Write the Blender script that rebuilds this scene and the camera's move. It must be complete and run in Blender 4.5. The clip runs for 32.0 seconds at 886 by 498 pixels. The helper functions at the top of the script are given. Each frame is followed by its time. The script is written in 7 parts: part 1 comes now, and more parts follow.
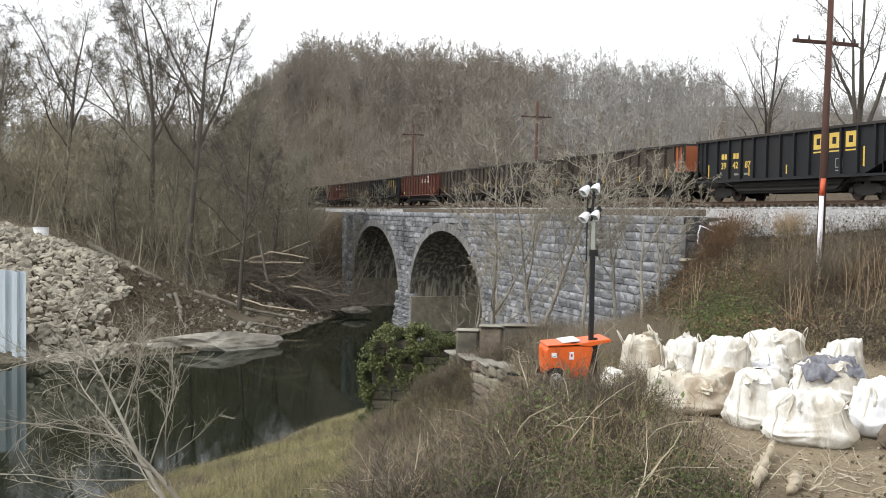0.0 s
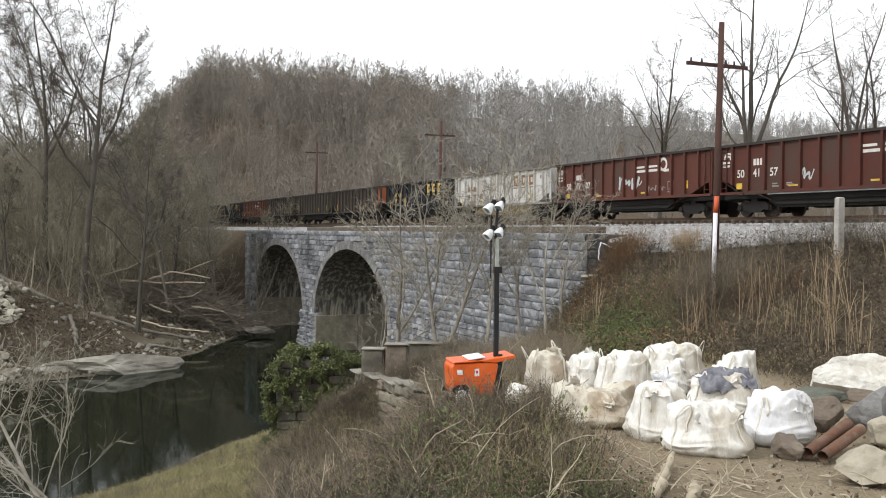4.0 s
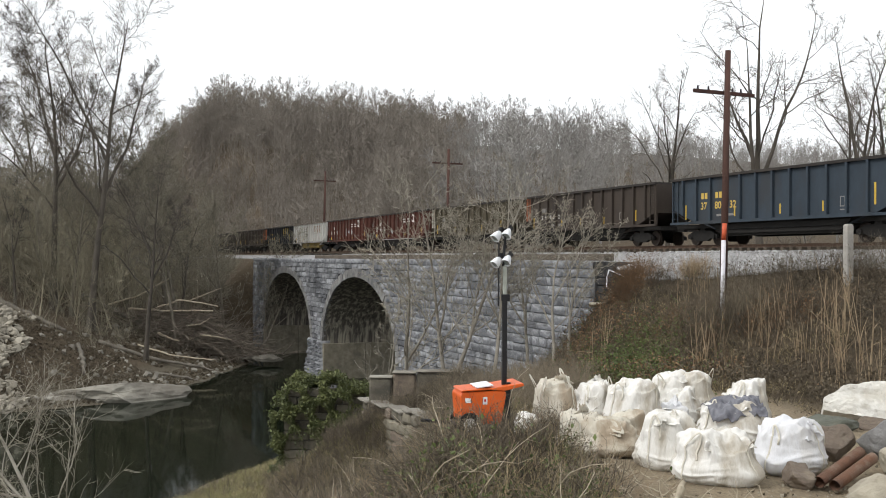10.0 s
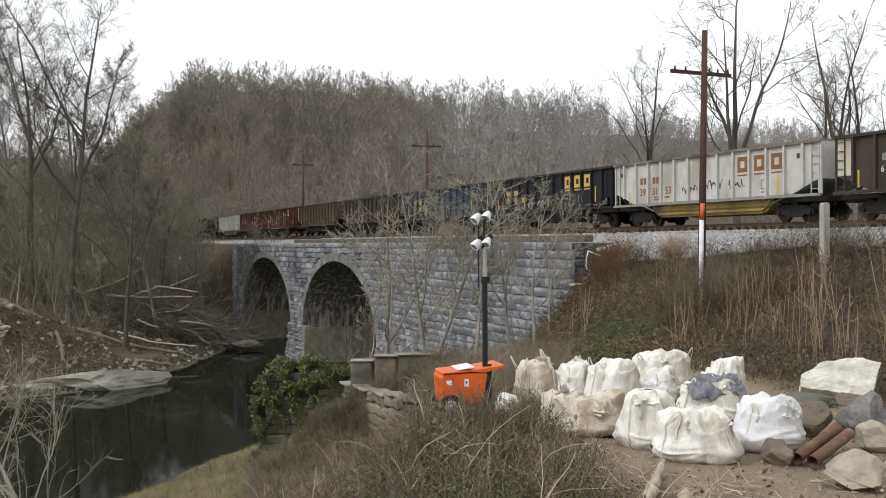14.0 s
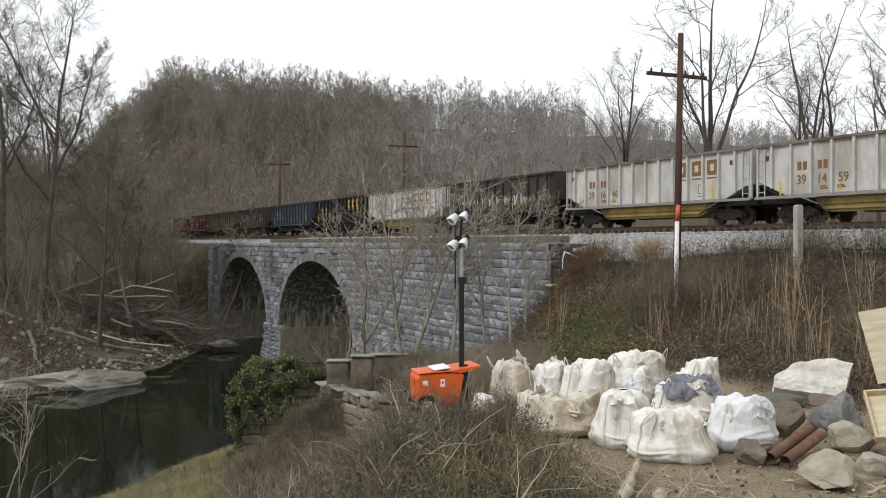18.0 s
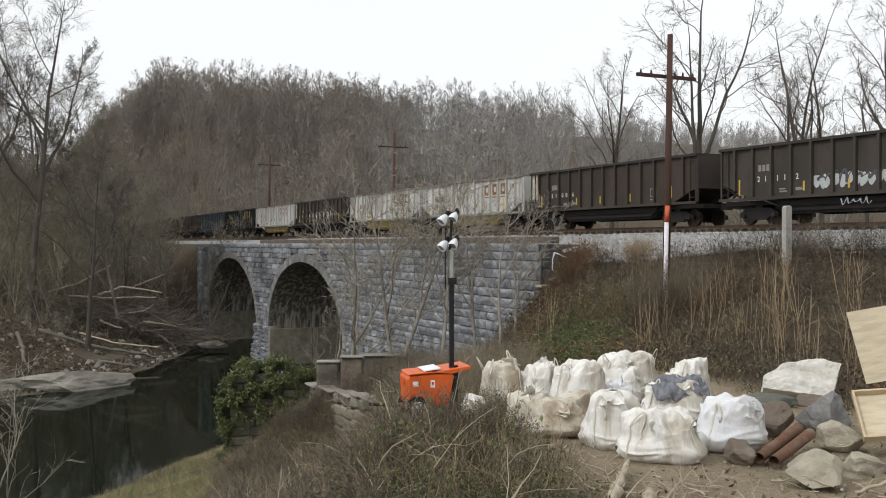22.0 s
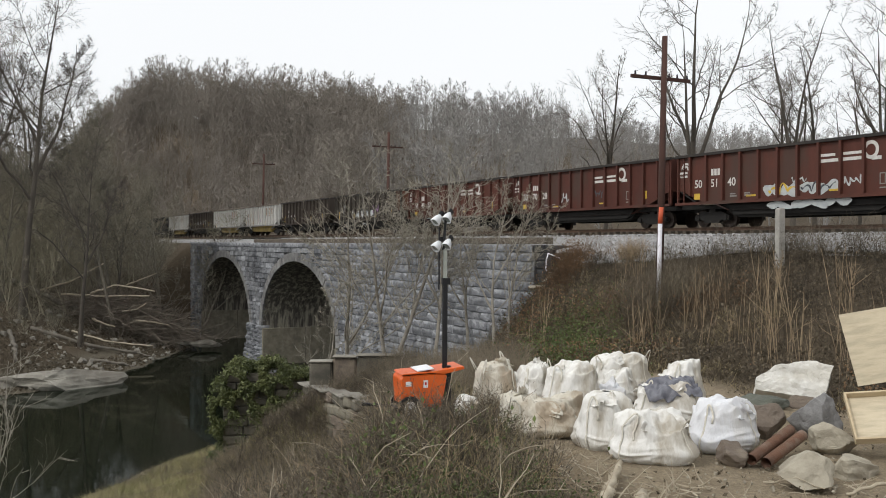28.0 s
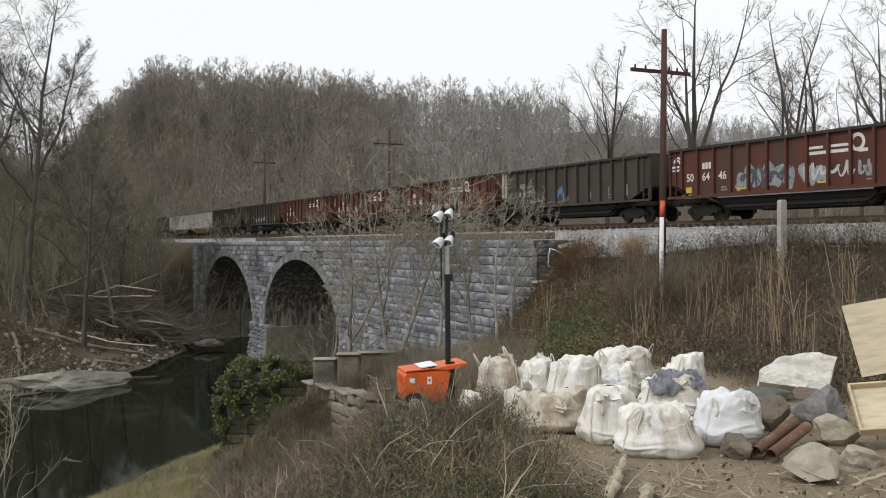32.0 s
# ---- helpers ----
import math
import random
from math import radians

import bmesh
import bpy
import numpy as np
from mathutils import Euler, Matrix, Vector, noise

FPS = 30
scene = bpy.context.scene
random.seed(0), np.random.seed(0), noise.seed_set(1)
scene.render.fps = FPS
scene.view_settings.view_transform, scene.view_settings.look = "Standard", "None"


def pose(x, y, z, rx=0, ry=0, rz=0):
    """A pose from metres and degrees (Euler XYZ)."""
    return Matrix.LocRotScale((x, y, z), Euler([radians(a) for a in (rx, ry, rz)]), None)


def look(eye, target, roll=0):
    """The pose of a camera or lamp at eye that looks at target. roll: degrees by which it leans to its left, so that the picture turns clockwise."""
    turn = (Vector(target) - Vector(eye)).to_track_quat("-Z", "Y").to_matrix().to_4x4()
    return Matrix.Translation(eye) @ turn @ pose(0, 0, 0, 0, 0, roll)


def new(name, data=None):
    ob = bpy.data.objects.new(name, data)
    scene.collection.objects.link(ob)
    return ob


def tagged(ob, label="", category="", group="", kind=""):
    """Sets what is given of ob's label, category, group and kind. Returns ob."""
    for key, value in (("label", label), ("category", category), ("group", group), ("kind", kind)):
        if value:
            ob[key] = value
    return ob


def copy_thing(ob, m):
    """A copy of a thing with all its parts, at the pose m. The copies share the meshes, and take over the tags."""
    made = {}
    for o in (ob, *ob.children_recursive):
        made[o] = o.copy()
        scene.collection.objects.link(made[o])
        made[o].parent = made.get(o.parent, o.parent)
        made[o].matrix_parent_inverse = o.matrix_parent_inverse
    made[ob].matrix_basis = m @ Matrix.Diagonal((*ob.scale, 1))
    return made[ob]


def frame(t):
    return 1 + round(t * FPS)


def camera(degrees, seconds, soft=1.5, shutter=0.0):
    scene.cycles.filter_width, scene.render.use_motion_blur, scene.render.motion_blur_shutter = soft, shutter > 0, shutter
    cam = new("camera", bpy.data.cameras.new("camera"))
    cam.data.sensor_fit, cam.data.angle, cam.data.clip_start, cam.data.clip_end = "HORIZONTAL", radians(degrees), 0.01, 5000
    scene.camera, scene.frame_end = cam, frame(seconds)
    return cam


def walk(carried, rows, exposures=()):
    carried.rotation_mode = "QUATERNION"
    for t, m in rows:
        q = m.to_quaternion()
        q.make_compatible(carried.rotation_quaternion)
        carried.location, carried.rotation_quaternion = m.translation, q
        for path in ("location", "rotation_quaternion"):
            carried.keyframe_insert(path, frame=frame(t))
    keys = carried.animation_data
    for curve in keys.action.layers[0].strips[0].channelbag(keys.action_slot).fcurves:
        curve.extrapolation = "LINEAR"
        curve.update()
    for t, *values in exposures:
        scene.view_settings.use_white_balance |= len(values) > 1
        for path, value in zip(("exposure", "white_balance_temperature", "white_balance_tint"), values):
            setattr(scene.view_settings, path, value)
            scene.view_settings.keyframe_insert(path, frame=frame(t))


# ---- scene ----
cam = camera(49.01, 32.0, soft=0.95)
EYE = (0.0, 0.0, 12.0)
# seconds, turn to the left, tilt up, lean (degrees); the camera stands on one spot and is turned by hand
TURNS = [
    (0, 8.546, -2.137, 0.813), (0.5, 7.934, -2.233, 0.404), (1, 6.916, -2.260, 0.443), (1.5, 5.825, -2.204, 0.470),
    (2, 5.099, -2.098, 0.598), (2.5, 4.457, -1.944, 0.575), (3, 3.902, -1.737, 0.560), (3.5, 3.258, -1.303, 0.362),
    (5.5, 2.436, -0.457, 0.998), (6, 2.628, -0.021, 1.058), (6.5, 2.435, 0.309, 1.047), (7, 2.549, 0.298, 0.908),
    (7.5, 2.829, 0.124, 0.819), (8, 2.965, -0.026, 0.790), (8.5, 3.076, -0.086, 0.780), (9, 3.517, 0.463, 0.723),
    (9.5, 3.581, 0.803, 0.420), (10, 3.433, 0.620, 0.438), (10.5, 3.160, 0.431, 0.562), (11, 2.891, 0.277, 0.553),
    (11.5, 2.687, -0.008, 0.556), (12, 2.572, -0.186, 0.303), (12.5, 2.406, -0.274, 0.253), (13, 2.289, -0.313, 0.144),
    (13.5, 2.287, -0.333, 0.006), (14, 2.236, -0.387, -0.230), (14.5, 1.960, -0.406, -0.042), (16.5, 1.329, -0.387, 0.077),
    (17, 1.180, -0.312, 0.145), (17.5, 1.056, -0.307, 0.079), (18, 0.868, -0.374, 0.006), (18.5, 0.823, -0.449, 0.086),
    (19, 0.723, -0.477, 0.000), (19.5, 0.620, -0.394, 0.129), (20, 0.422, -0.321, 0.254), (20.5, 0.232, -0.399, 0.013),
    (21, 0.171, -0.436, 0.103), (21.5, 0.272, -0.407, -0.057), (22, 0.280, -0.326, -0.009), (22.5, 0.100, -0.377, 0.005),
    (23, 0.000, -0.400, 0.000), (23.5, 0.003, -0.359, 0.126), (24, 0.141, -0.419, 0.021), (24.5, 0.201, -0.539, -0.084),
    (25, 0.197, -0.560, -0.030), (25.5, 0.049, -0.534, 0.016), (27.5, -0.107, -0.399, 0.015), (28, -0.087, -0.313, 0.327),
    (28.5, 0.138, -0.122, 0.295), (29, 0.366, -0.145, 0.305), (29.5, 0.786, -0.127, 0.300), (30, 0.682, -0.165, 0.181),
    (30.5, 0.049, -0.179, 0.215), (31, -0.378, -0.283, -0.046), (31.5, -0.140, -0.398, -0.336), (32, 0.029, -0.529, -0.432),
]


def aim(turn, tilt, lean):
    return Matrix.Translation(EYE) @ pose(0, 0, 0, 90 + tilt, 0, turn) @ pose(0, 0, 0, 0, 0, lean)


walk(cam, [(t, aim(a, b, c)) for t, a, b, c in TURNS], exposures=[(0, 0.55), (3, 0.42), (6, 0.22), (13, 0.1), (19, -0.05), (32, -0.12)])

# ---- world and light: a bright overcast day ----
world = bpy.data.worlds.new("overcast_sky")
scene.world = world
world.use_nodes = True
wn, wl = world.node_tree.nodes, world.node_tree.links
sky = wn.new("ShaderNodeTexSky")
sky.sky_type, sky.sun_disc = "NISHITA", False
sky.sun_elevation, sky.sun_rotation = radians(46), radians(234)
sky.dust_density, sky.air_density = 4.0, 1.0
tone = wn.new("ShaderNodeHueSaturation")
tone.inputs["Saturation"].default_value = 0.10
wl.new(sky.outputs[0], tone.inputs["Color"])
even = wn.new("ShaderNodeMixRGB")
even.inputs[0].default_value = 0.72
even.inputs[2].default_value = (10.35, 10.6, 10.85, 1)
wl.new(tone.outputs[0], even.inputs[1])
wl.new(even.outputs[0], wn["Background"].inputs[0])
wn["Background"].inputs[1].default_value = 0.123
sun = new("sun", bpy.data.lights.new("sun", "SUN"))
sun.data.energy, sun.data.angle, sun.data.color = 1.3, radians(14), (1.0, 0.975, 0.93)
sun.matrix_world = look((-55, -20, 65), (0, 20, 0))

# ---- the plan ----
# the railway runs straight: s metres along it, going away from the camera, w metres from the car sides towards the camera
AX, AY, NX, NY = -0.4423, 0.8969, -0.8969, -0.4423
OX, OY = 10.0, 50.0
RAIL = 12.85
S_RIGHT, S_LEFT, FACE = 2.8, 86.7, 4.5
ARCHES = [(32.2, 53.5), (58.1, 80.5)]
SPRING, CROWN = 3.7, 10.35
COPING = 12.0


def T(s, w, z):
    return Vector((OX + AX * s + NX * w, OY + AY * s + NY * w, z))


def track_pose(s, w, z):
    """x along the railway coming nearer, y towards the far side, z up."""
    m = Matrix(((-AX, -NX, 0, 0), (-AY, -NY, 0, 0), (0, 0, 1, 0), (0, 0, 0, 1)))
    return Matrix.Translation(T(s, w, z)) @ m


def smooth(a, b, x):
    t = np.clip((x - a) / (b - a), 0, 1)
    return t * t * (3 - 2 * t)


def wave(x, y, k=1.0):
    return (np.sin(x * 0.31 * k + 1.3 * np.sin(y * 0.23 * k)) + np.sin(y * 0.41 * k + 1.7 * np.sin(x * 0.19 * k + 2)) + 0.5 * np.sin((x + y) * 0.93 * k)) / 2.5


def plan(x, y):
    """Distances that shape the ground: s, w, inland of the near shore, inland of the far shore."""
    s = (x - OX) * AX + (y - OY) * AY
    w = (x - OX) * NX + (y - OY) * NY
    near = (x + 20) * 0.951 - (y - 41) * 0.309 + 0.5 * wave(x, y)
    fa, fb = -30 - x, (x + 43) * -0.504 + (y - 70) * 0.864
    k = 5.0
    far = -np.log(np.exp(-np.clip(fa, -60, 60) / k) + np.exp(-np.clip(fb, -60, 60) / k)) * k + 1.5 + 0.5 * wave(x, y, 1.7)
    return s, w, near, far, fa, fb


def ballast_edge(s):
    """How far the ballast shoulder reaches towards the camera."""
    return 4.2 + 1.9 * smooth(-1.5, -4, s) - 3.0 * smooth(-6, -13, s)


def ground_z(x, y):
    x, y = np.asarray(x, float), np.asarray(y, float)
    s, w, near, far, fa, fb = plan(x, y)
    # the near bank climbs to the yard, and to the bank on which the camera stands
    yard = 8.3 + 1.7 * smooth(9, 2, np.hypot(x, y + 3)) + 0.06 * wave(x, y, 2) - 0.12 * np.clip(y - 25, 0, 26) * smooth(12.5, 17, w + 0.0 * s) - 0.12 * np.clip(y - 29, 0, 26) * smooth(17, 12.5, w)
    bank = np.clip(0.37 * (near - 1.5), -2.0, 40)
    hollow = np.clip(0.26 * (near - 1.5) + 0.013 * np.clip(near - 14, 0, 40) ** 2, -2.0, 40)
    bank = bank + (np.minimum(hollow, bank) - bank) * smooth(-0.035, -0.12, x / np.maximum(y, 6.0))
    z_near = -np.log(np.exp(-4 * bank) + np.exp(-4 * yard)) / 4
    # far bank
    rip = smooth(-34, -44, x) * smooth(96, 84, y)
    z_far = np.where(far < 0, 0.5 * far, np.minimum(0.16 * far, 0.9) + np.clip(far - 5.5 * (1 - rip), 0, 30) * (0.36 + 0.12 * rip))
    z_far = -np.log(np.exp(-np.clip(z_far, -3, 40)) + np.exp(-(11.2 + 0.3 * wave(x, y)))) 
    z = np.where(near > 0.5 * (near + far) * 0 + far, z_near, z_far)
    z = np.maximum(z, -2.0) + 2.2 * np.exp(-(((x + 4.9) / 3.6) ** 2 + ((y - 39.3) / 1.7) ** 2))
    # railway bank, with the stream passing under the arches
    open_ = smooth(30.5, 33, s) * smooth(83, 80.5, s)
    foot = ballast_edge(s)
    slope = 12.27 - 0.2 * (np.clip(w, 0.75, foot) - 0.75) - np.clip(w - foot, 0, 60) * (0.52 + 0.42 * smooth(-12, -3, s))
    slope_back = 12.1 - np.clip(-w - 9, 0, 60) * 0.5
    rail_bank = np.minimum(slope, slope_back)
    front = smooth(-0.2, 1.5, s) * smooth(90, 86, s)
    rail_bank = rail_bank - front * 14 * smooth(3.2, 4.2, w)
    z = np.where(open_ > 0.5, z, np.maximum(z, rail_bank))
    # hillside beyond the railway, wooded ground on the left
    reach = 18 + 36 * smooth(300, 120, s)
    hill = smooth(0, 1, (-8 - w) / reach) * (np.clip(0.19 * (s - 70), 0, 48) + 2.0 * wave(x, y, 0.11) * smooth(120, 260, s))
    beyond = smooth(-9, -14, w) * (1 - open_)
    z = np.where(beyond > 0, np.maximum(z, beyond * (11.0 + hill + 0.6 * wave(x, y, 0.3))), z)
    z = z + smooth(115, 260, s) * smooth(7, 34, w) * 13
    return z


# ---- mesh helpers ----
def raw_mesh(name, verts, quads=None, tris=None, smooth_shade=True):
    """A mesh from arrays; quads and tris are index arrays."""
    me = bpy.data.meshes.new(name)
    verts = np.asarray(verts, np.float32).reshape(-1, 3)
    quads = np.zeros((0, 4), np.int32) if quads is None else np.asarray(quads, np.int32).reshape(-1, 4)
    tris = np.zeros((0, 3), np.int32) if tris is None else np.asarray(tris, np.int32).reshape(-1, 3)
    me.vertices.add(len(verts))
    me.vertices.foreach_set("co", verts.ravel())
    loops = np.concatenate([quads.ravel(), tris.ravel()]).astype(np.int32)
    me.loops.add(len(loops))
    me.loops.foreach_set("vertex_index", loops)
    me.polygons.add(len(quads) + len(tris))
    starts = np.concatenate([np.arange(len(quads)) * 4, len(quads) * 4 + np.arange(len(tris)) * 3]).astype(np.int32)
    me.polygons.foreach_set("loop_start", starts)
    me.polygons.foreach_set("use_smooth", np.full(len(starts), smooth_shade))
    me.update(calc_edges=True)
    me.validate()
    return me


def thing(name, me=None, material=None, m=None, **tags):
    ob = new(name, me)
    if material and me:
        me.materials.append(material)
    if m is not None:
        ob.matrix_basis = m
    return tagged(ob, **tags)


def part(name, bm, material, parent, label="", flat=True, bevel=0.0):
    """Links a bmesh (or a mesh) as one mesh object under a thing or a part."""
    if isinstance(bm, bmesh.types.BMesh):
        if bevel:
            bmesh.ops.bevel(bm, geom=bm.edges[:], offset=bevel, segments=1, affect="EDGES", clamp_overlap=True)
        bmesh.ops.recalc_face_normals(bm, faces=bm.faces[:])
        me = bpy.data.meshes.new(name)
        for f in bm.faces:
            f.smooth = not flat
        bm.to_mesh(me)
        bm.free()
    else:
        me = bm
    if material and not me.materials:
        me.materials.append(material)
    ob = new(name, me)
    ob.parent = parent
    return tagged(ob, label=label)


def share(ob, m=None, name=None, parent=None):
    """A further object on the same mesh."""
    other = new(name or ob.name.split(".")[0], ob.data)
    other.parent = parent or ob.parent
    if m is not None:
        other.matrix_basis = m
    if "label" in ob:
        other["label"] = ob["label"]
    return other


def add_box(bm, x0, x1, y0, y1, z0, z1, m=None):
    vs = [bm.verts.new((x, y, z)) for x in (x0, x1) for y in (y0, y1) for z in (z0, z1)]
    for a in ((0, 1, 3, 2), (4, 6, 7, 5), (0, 4, 5, 1), (2, 3, 7, 6), (0, 2, 6, 4), (1, 5, 7, 3)):
        bm.faces.new([vs[i] for i in a])
    if m is not None:
        bmesh.ops.transform(bm, matrix=m, verts=vs)
    return vs


def box(x0, x1, y0, y1, z0, z1):
    bm = bmesh.new()
    add_box(bm, x0, x1, y0, y1, z0, z1)
    return bm


def add_prism(bm, outline, y0, y1):
    """An outline of (x, z) pushed from y0 to y1."""
    a = [bm.verts.new((x, y0, z)) for x, z in outline]
    b = [bm.verts.new((x, y1, z)) for x, z in outline]
    n = len(a)
    bm.faces.new(a)
    bm.faces.new(b[::-1])
    for i in range(n):
        bm.faces.new((a[i], b[i], b[(i + 1) % n], a[(i + 1) % n]))
    return bm


def add_rod(bm, a, b, r0, r1=None, sides=10):
    a, b = Vector(a), Vector(b)
    m = Matrix.Translation((a + b) / 2) @ (b - a).to_track_quat("Z", "Y").to_matrix().to_4x4()
    bmesh.ops.create_cone(bm, cap_ends=True, segments=sides, radius1=r0, radius2=r0 if r1 is None else r1, depth=(b - a).length, matrix=m)
    return bm


def rod(a, b, r0, r1=None, sides=10):
    return add_rod(bmesh.new(), a, b, r0, r1, sides)


def tubes(paths, radii, sides=3):
    """Thin tapered stems: paths (n, k, 3), radii (n, k). Two sides give a blade."""
    paths, radii = np.asarray(paths, float), np.asarray(radii, float)
    n, k, _ = paths.shape
    d = np.gradient(paths, axis=1)
    d /= np.linalg.norm(d, axis=2, keepdims=True) + 1e-9
    h = np.where(np.abs(d[:, :1, 2:3]) > 0.9, np.array([1.0, 0, 0]), np.array([0, 0, 1.0]))
    u = np.cross(d, np.broadcast_to(h, d.shape))
    u /= np.linalg.norm(u, axis=2, keepdims=True) + 1e-9
    v = np.cross(d, u)
    turn = np.random.rand(n, 1, 1) * 6.283
    rings = []
    for i in range(sides):
        a = turn + 6.283185 * i / sides
        rings.append(paths + radii[..., None] * (np.cos(a) * u + np.sin(a) * v))
    verts = np.stack(rings, 2).reshape(-1, 3)
    base = (np.arange(n) * k)[:, None, None] * sides + (np.arange(k - 1) * sides)[None, :, None]
    i = np.arange(1 if sides == 2 else sides)[None, None, :]
    j = (i + 1) % sides
    quads = np.stack([base + i, base + j, base + sides + j, base + sides + i], -1).reshape(-1, 4)
    return verts, quads


def joined(chunks):
    vs, qs, at = [], [], 0
    for v, q in chunks:
        vs.append(v)
        qs.append(q + at)
        at += len(v)
    return np.concatenate(vs), np.concatenate(qs)


def grow(rng, starts, dirs, lengths, radii, k, wander, lift, tip=0.3):
    """Bent stems from starts along dirs."""
    n = len(starts)
    pts = np.zeros((n, k, 3))
    pts[:, 0] = starts
    d = dirs / np.linalg.norm(dirs, axis=1, keepdims=True)
    for i in range(1, k):
        d = d + rng.normal(0, wander, (n, 3)) + np.array([0, 0, lift])
        d /= np.linalg.norm(d, axis=1, keepdims=True)
        pts[:, i] = pts[:, i - 1] + d * (lengths / (k - 1))[:, None]
    rad = radii[:, None] * np.linspace(1, tip, k)[None]
    return pts, rad


def sprout(rng, pts, rad, lengths, per, lo, hi, ratio, angle, thin):
    """Children along the parents: starts, directions, lengths, radii."""
    n, k, _ = pts.shape
    t = np.clip(lo + (hi - lo) * (np.arange(per)[None] + rng.random((n, per))) / per, 0, 0.999)
    f = t * (k - 1)
    i = f.astype(int)
    fr = (f - i)[..., None]
    rows = np.arange(n)[:, None]
    st = pts[rows, i] * (1 - fr) + pts[rows, np.minimum(i + 1, k - 1)] * fr
    d = pts[rows, np.minimum(i + 1, k - 1)] - pts[rows, i]
    d /= np.linalg.norm(d, axis=-1, keepdims=True) + 1e-9
    side = rng.normal(0, 1, d.shape)
    side -= (side * d).sum(-1, keepdims=True) * d
    side /= np.linalg.norm(side, axis=-1, keepdims=True) + 1e-9
    a = np.radians(angle) * rng.uniform(0.65, 1.25, t.shape)[..., None]
    out = d * np.cos(a) + side * np.sin(a)
    ln = lengths[:, None] * ratio * (1.15 - 0.75 * t) * rng.uniform(0.6, 1.25, t.shape)
    r = (rad[rows, i]) * thin
    return st.reshape(-1, 3), out.reshape(-1, 3), ln.ravel(), r.ravel()


def leaf_mass(name, seed, pts, size, mt, label, category):
    """Small leaves, each a bent pair of triangles."""
    rng = np.random.default_rng(seed)
    n = len(pts)
    a = rng.normal(0, 1, (n, 3))
    a /= np.linalg.norm(a, axis=1, keepdims=True)
    b = rng.normal(0, 1, (n, 3))
    b -= (a * b).sum(1, keepdims=True) * a
    b /= np.linalg.norm(b, axis=1, keepdims=True)
    c = np.cross(a, b) * 0.25
    s = size * rng.uniform(0.6, 1.3, (n, 1))
    v = np.stack([pts - a * s, pts + (b * 0.6 + c) * s, pts + a * s, pts - (b * 0.6 - c) * s], 1).reshape(-1, 3)
    q = np.arange(4 * n).reshape(-1, 4)
    thing(name, raw_mesh(name, v, q, smooth_shade=False), mt, label=label, category=category, kind="stuff")


# ---- materials ----
def material(name, a, b=None, scale=3.0, rough=0.85, metal=0.0, bump=0.3, fine=40.0, c=None, c_scale=0.6, c_amount=0.5, stretch=(1, 1, 1), vary=0.0, spec=0.3):
    """Two colours mixed by a coarse and a fine noise, a third in large stains, with relief from the fine one."""
    mt = bpy.data.materials.new(name)
    mt.use_nodes = True
    n, l = mt.node_tree.nodes, mt.node_tree.links
    bs = n["Principled BSDF"]
    b = b or tuple(v * 0.6 for v in a)
    co = n.new("ShaderNodeTexCoord")
    mp = n.new("ShaderNodeMapping")
    mp.inputs["Scale"].default_value = stretch
    l.new(co.outputs["Object"], mp.inputs[0])

    def nz(sc, detail=6):
        t = n.new("ShaderNodeTexNoise")
        t.inputs["Scale"].default_value, t.inputs["Detail"].default_value = sc, detail
        t.inputs["Roughness"].default_value = 0.65
        l.new(mp.outputs[0], t.inputs["Vector"])
        return t

    def mix(f, p, q, kind="MIX"):
        m = n.new("ShaderNodeMixRGB")
        m.blend_type = kind
        for s, v in zip(m.inputs, (f, p, q)):
            if isinstance(v, (int, float)):
                s.default_value = v
            elif isinstance(v, tuple):
                s.default_value = (*v, 1)
            else:
                l.new(v, s)
        return m.outputs[0]

    def ramp(src, lo, hi):
        r = n.new("ShaderNodeMapRange")
        r.inputs[1].default_value, r.inputs[2].default_value = lo, hi
        l.new(src, r.inputs[0])
        return r.outputs[0]

    n1, n2 = nz(scale), nz(fine, 4)
    col = mix(ramp(n1.outputs["Fac"], 0.35, 0.65), a, b)
    col = mix(ramp(n2.outputs["Fac"], 0.3, 0.75), col, mix(0.5, col, b), "MIX")
    if c:
        n3 = nz(c_scale, 5)
        f = n.new("ShaderNodeMath")
        f.operation = "MULTIPLY"
        f.inputs[1].default_value = c_amount
        l.new(ramp(n3.outputs["Fac"], 0.48, 0.62), f.inputs[0])
        col = mix(f.outputs[0], col, c)
    if vary:
        oi = n.new("ShaderNodeObjectInfo")
        ge = n.new("ShaderNodeNewGeometry")
        ad = n.new("ShaderNodeMath")
        ad.operation = "ADD"
        l.new(oi.outputs["Random"], ad.inputs[0])
        l.new(ge.outputs["Random Per Island"], ad.inputs[1])
        hs = n.new("ShaderNodeHueSaturation")
        mr = n.new("ShaderNodeMapRange")
        mr.inputs[2].default_value = 2.0
        mr.inputs[3].default_value, mr.inputs[4].default_value = 1 - vary, 1 + vary
        l.new(ad.outputs[0], mr.inputs[0])
        l.new(mr.outputs[0], hs.inputs["Value"])
        l.new(col, hs.inputs["Color"])
        col = hs.outputs[0]
    l.new(col, bs.inputs["Base Color"])
    bs.inputs["Roughness"].default_value, bs.inputs["Metallic"].default_value = rough, metal
    bs.inputs["Specular IOR Level"].default_value = spec
    if bump:
        bp = n.new("ShaderNodeBump")
        bp.inputs["Strength"].default_value, bp.inputs["Distance"].default_value = bump, 0.03
        l.new(n2.outputs["Fac"], bp.inputs["Height"])
        l.new(bp.outputs[0], bs.inputs["Normal"])
    return mt


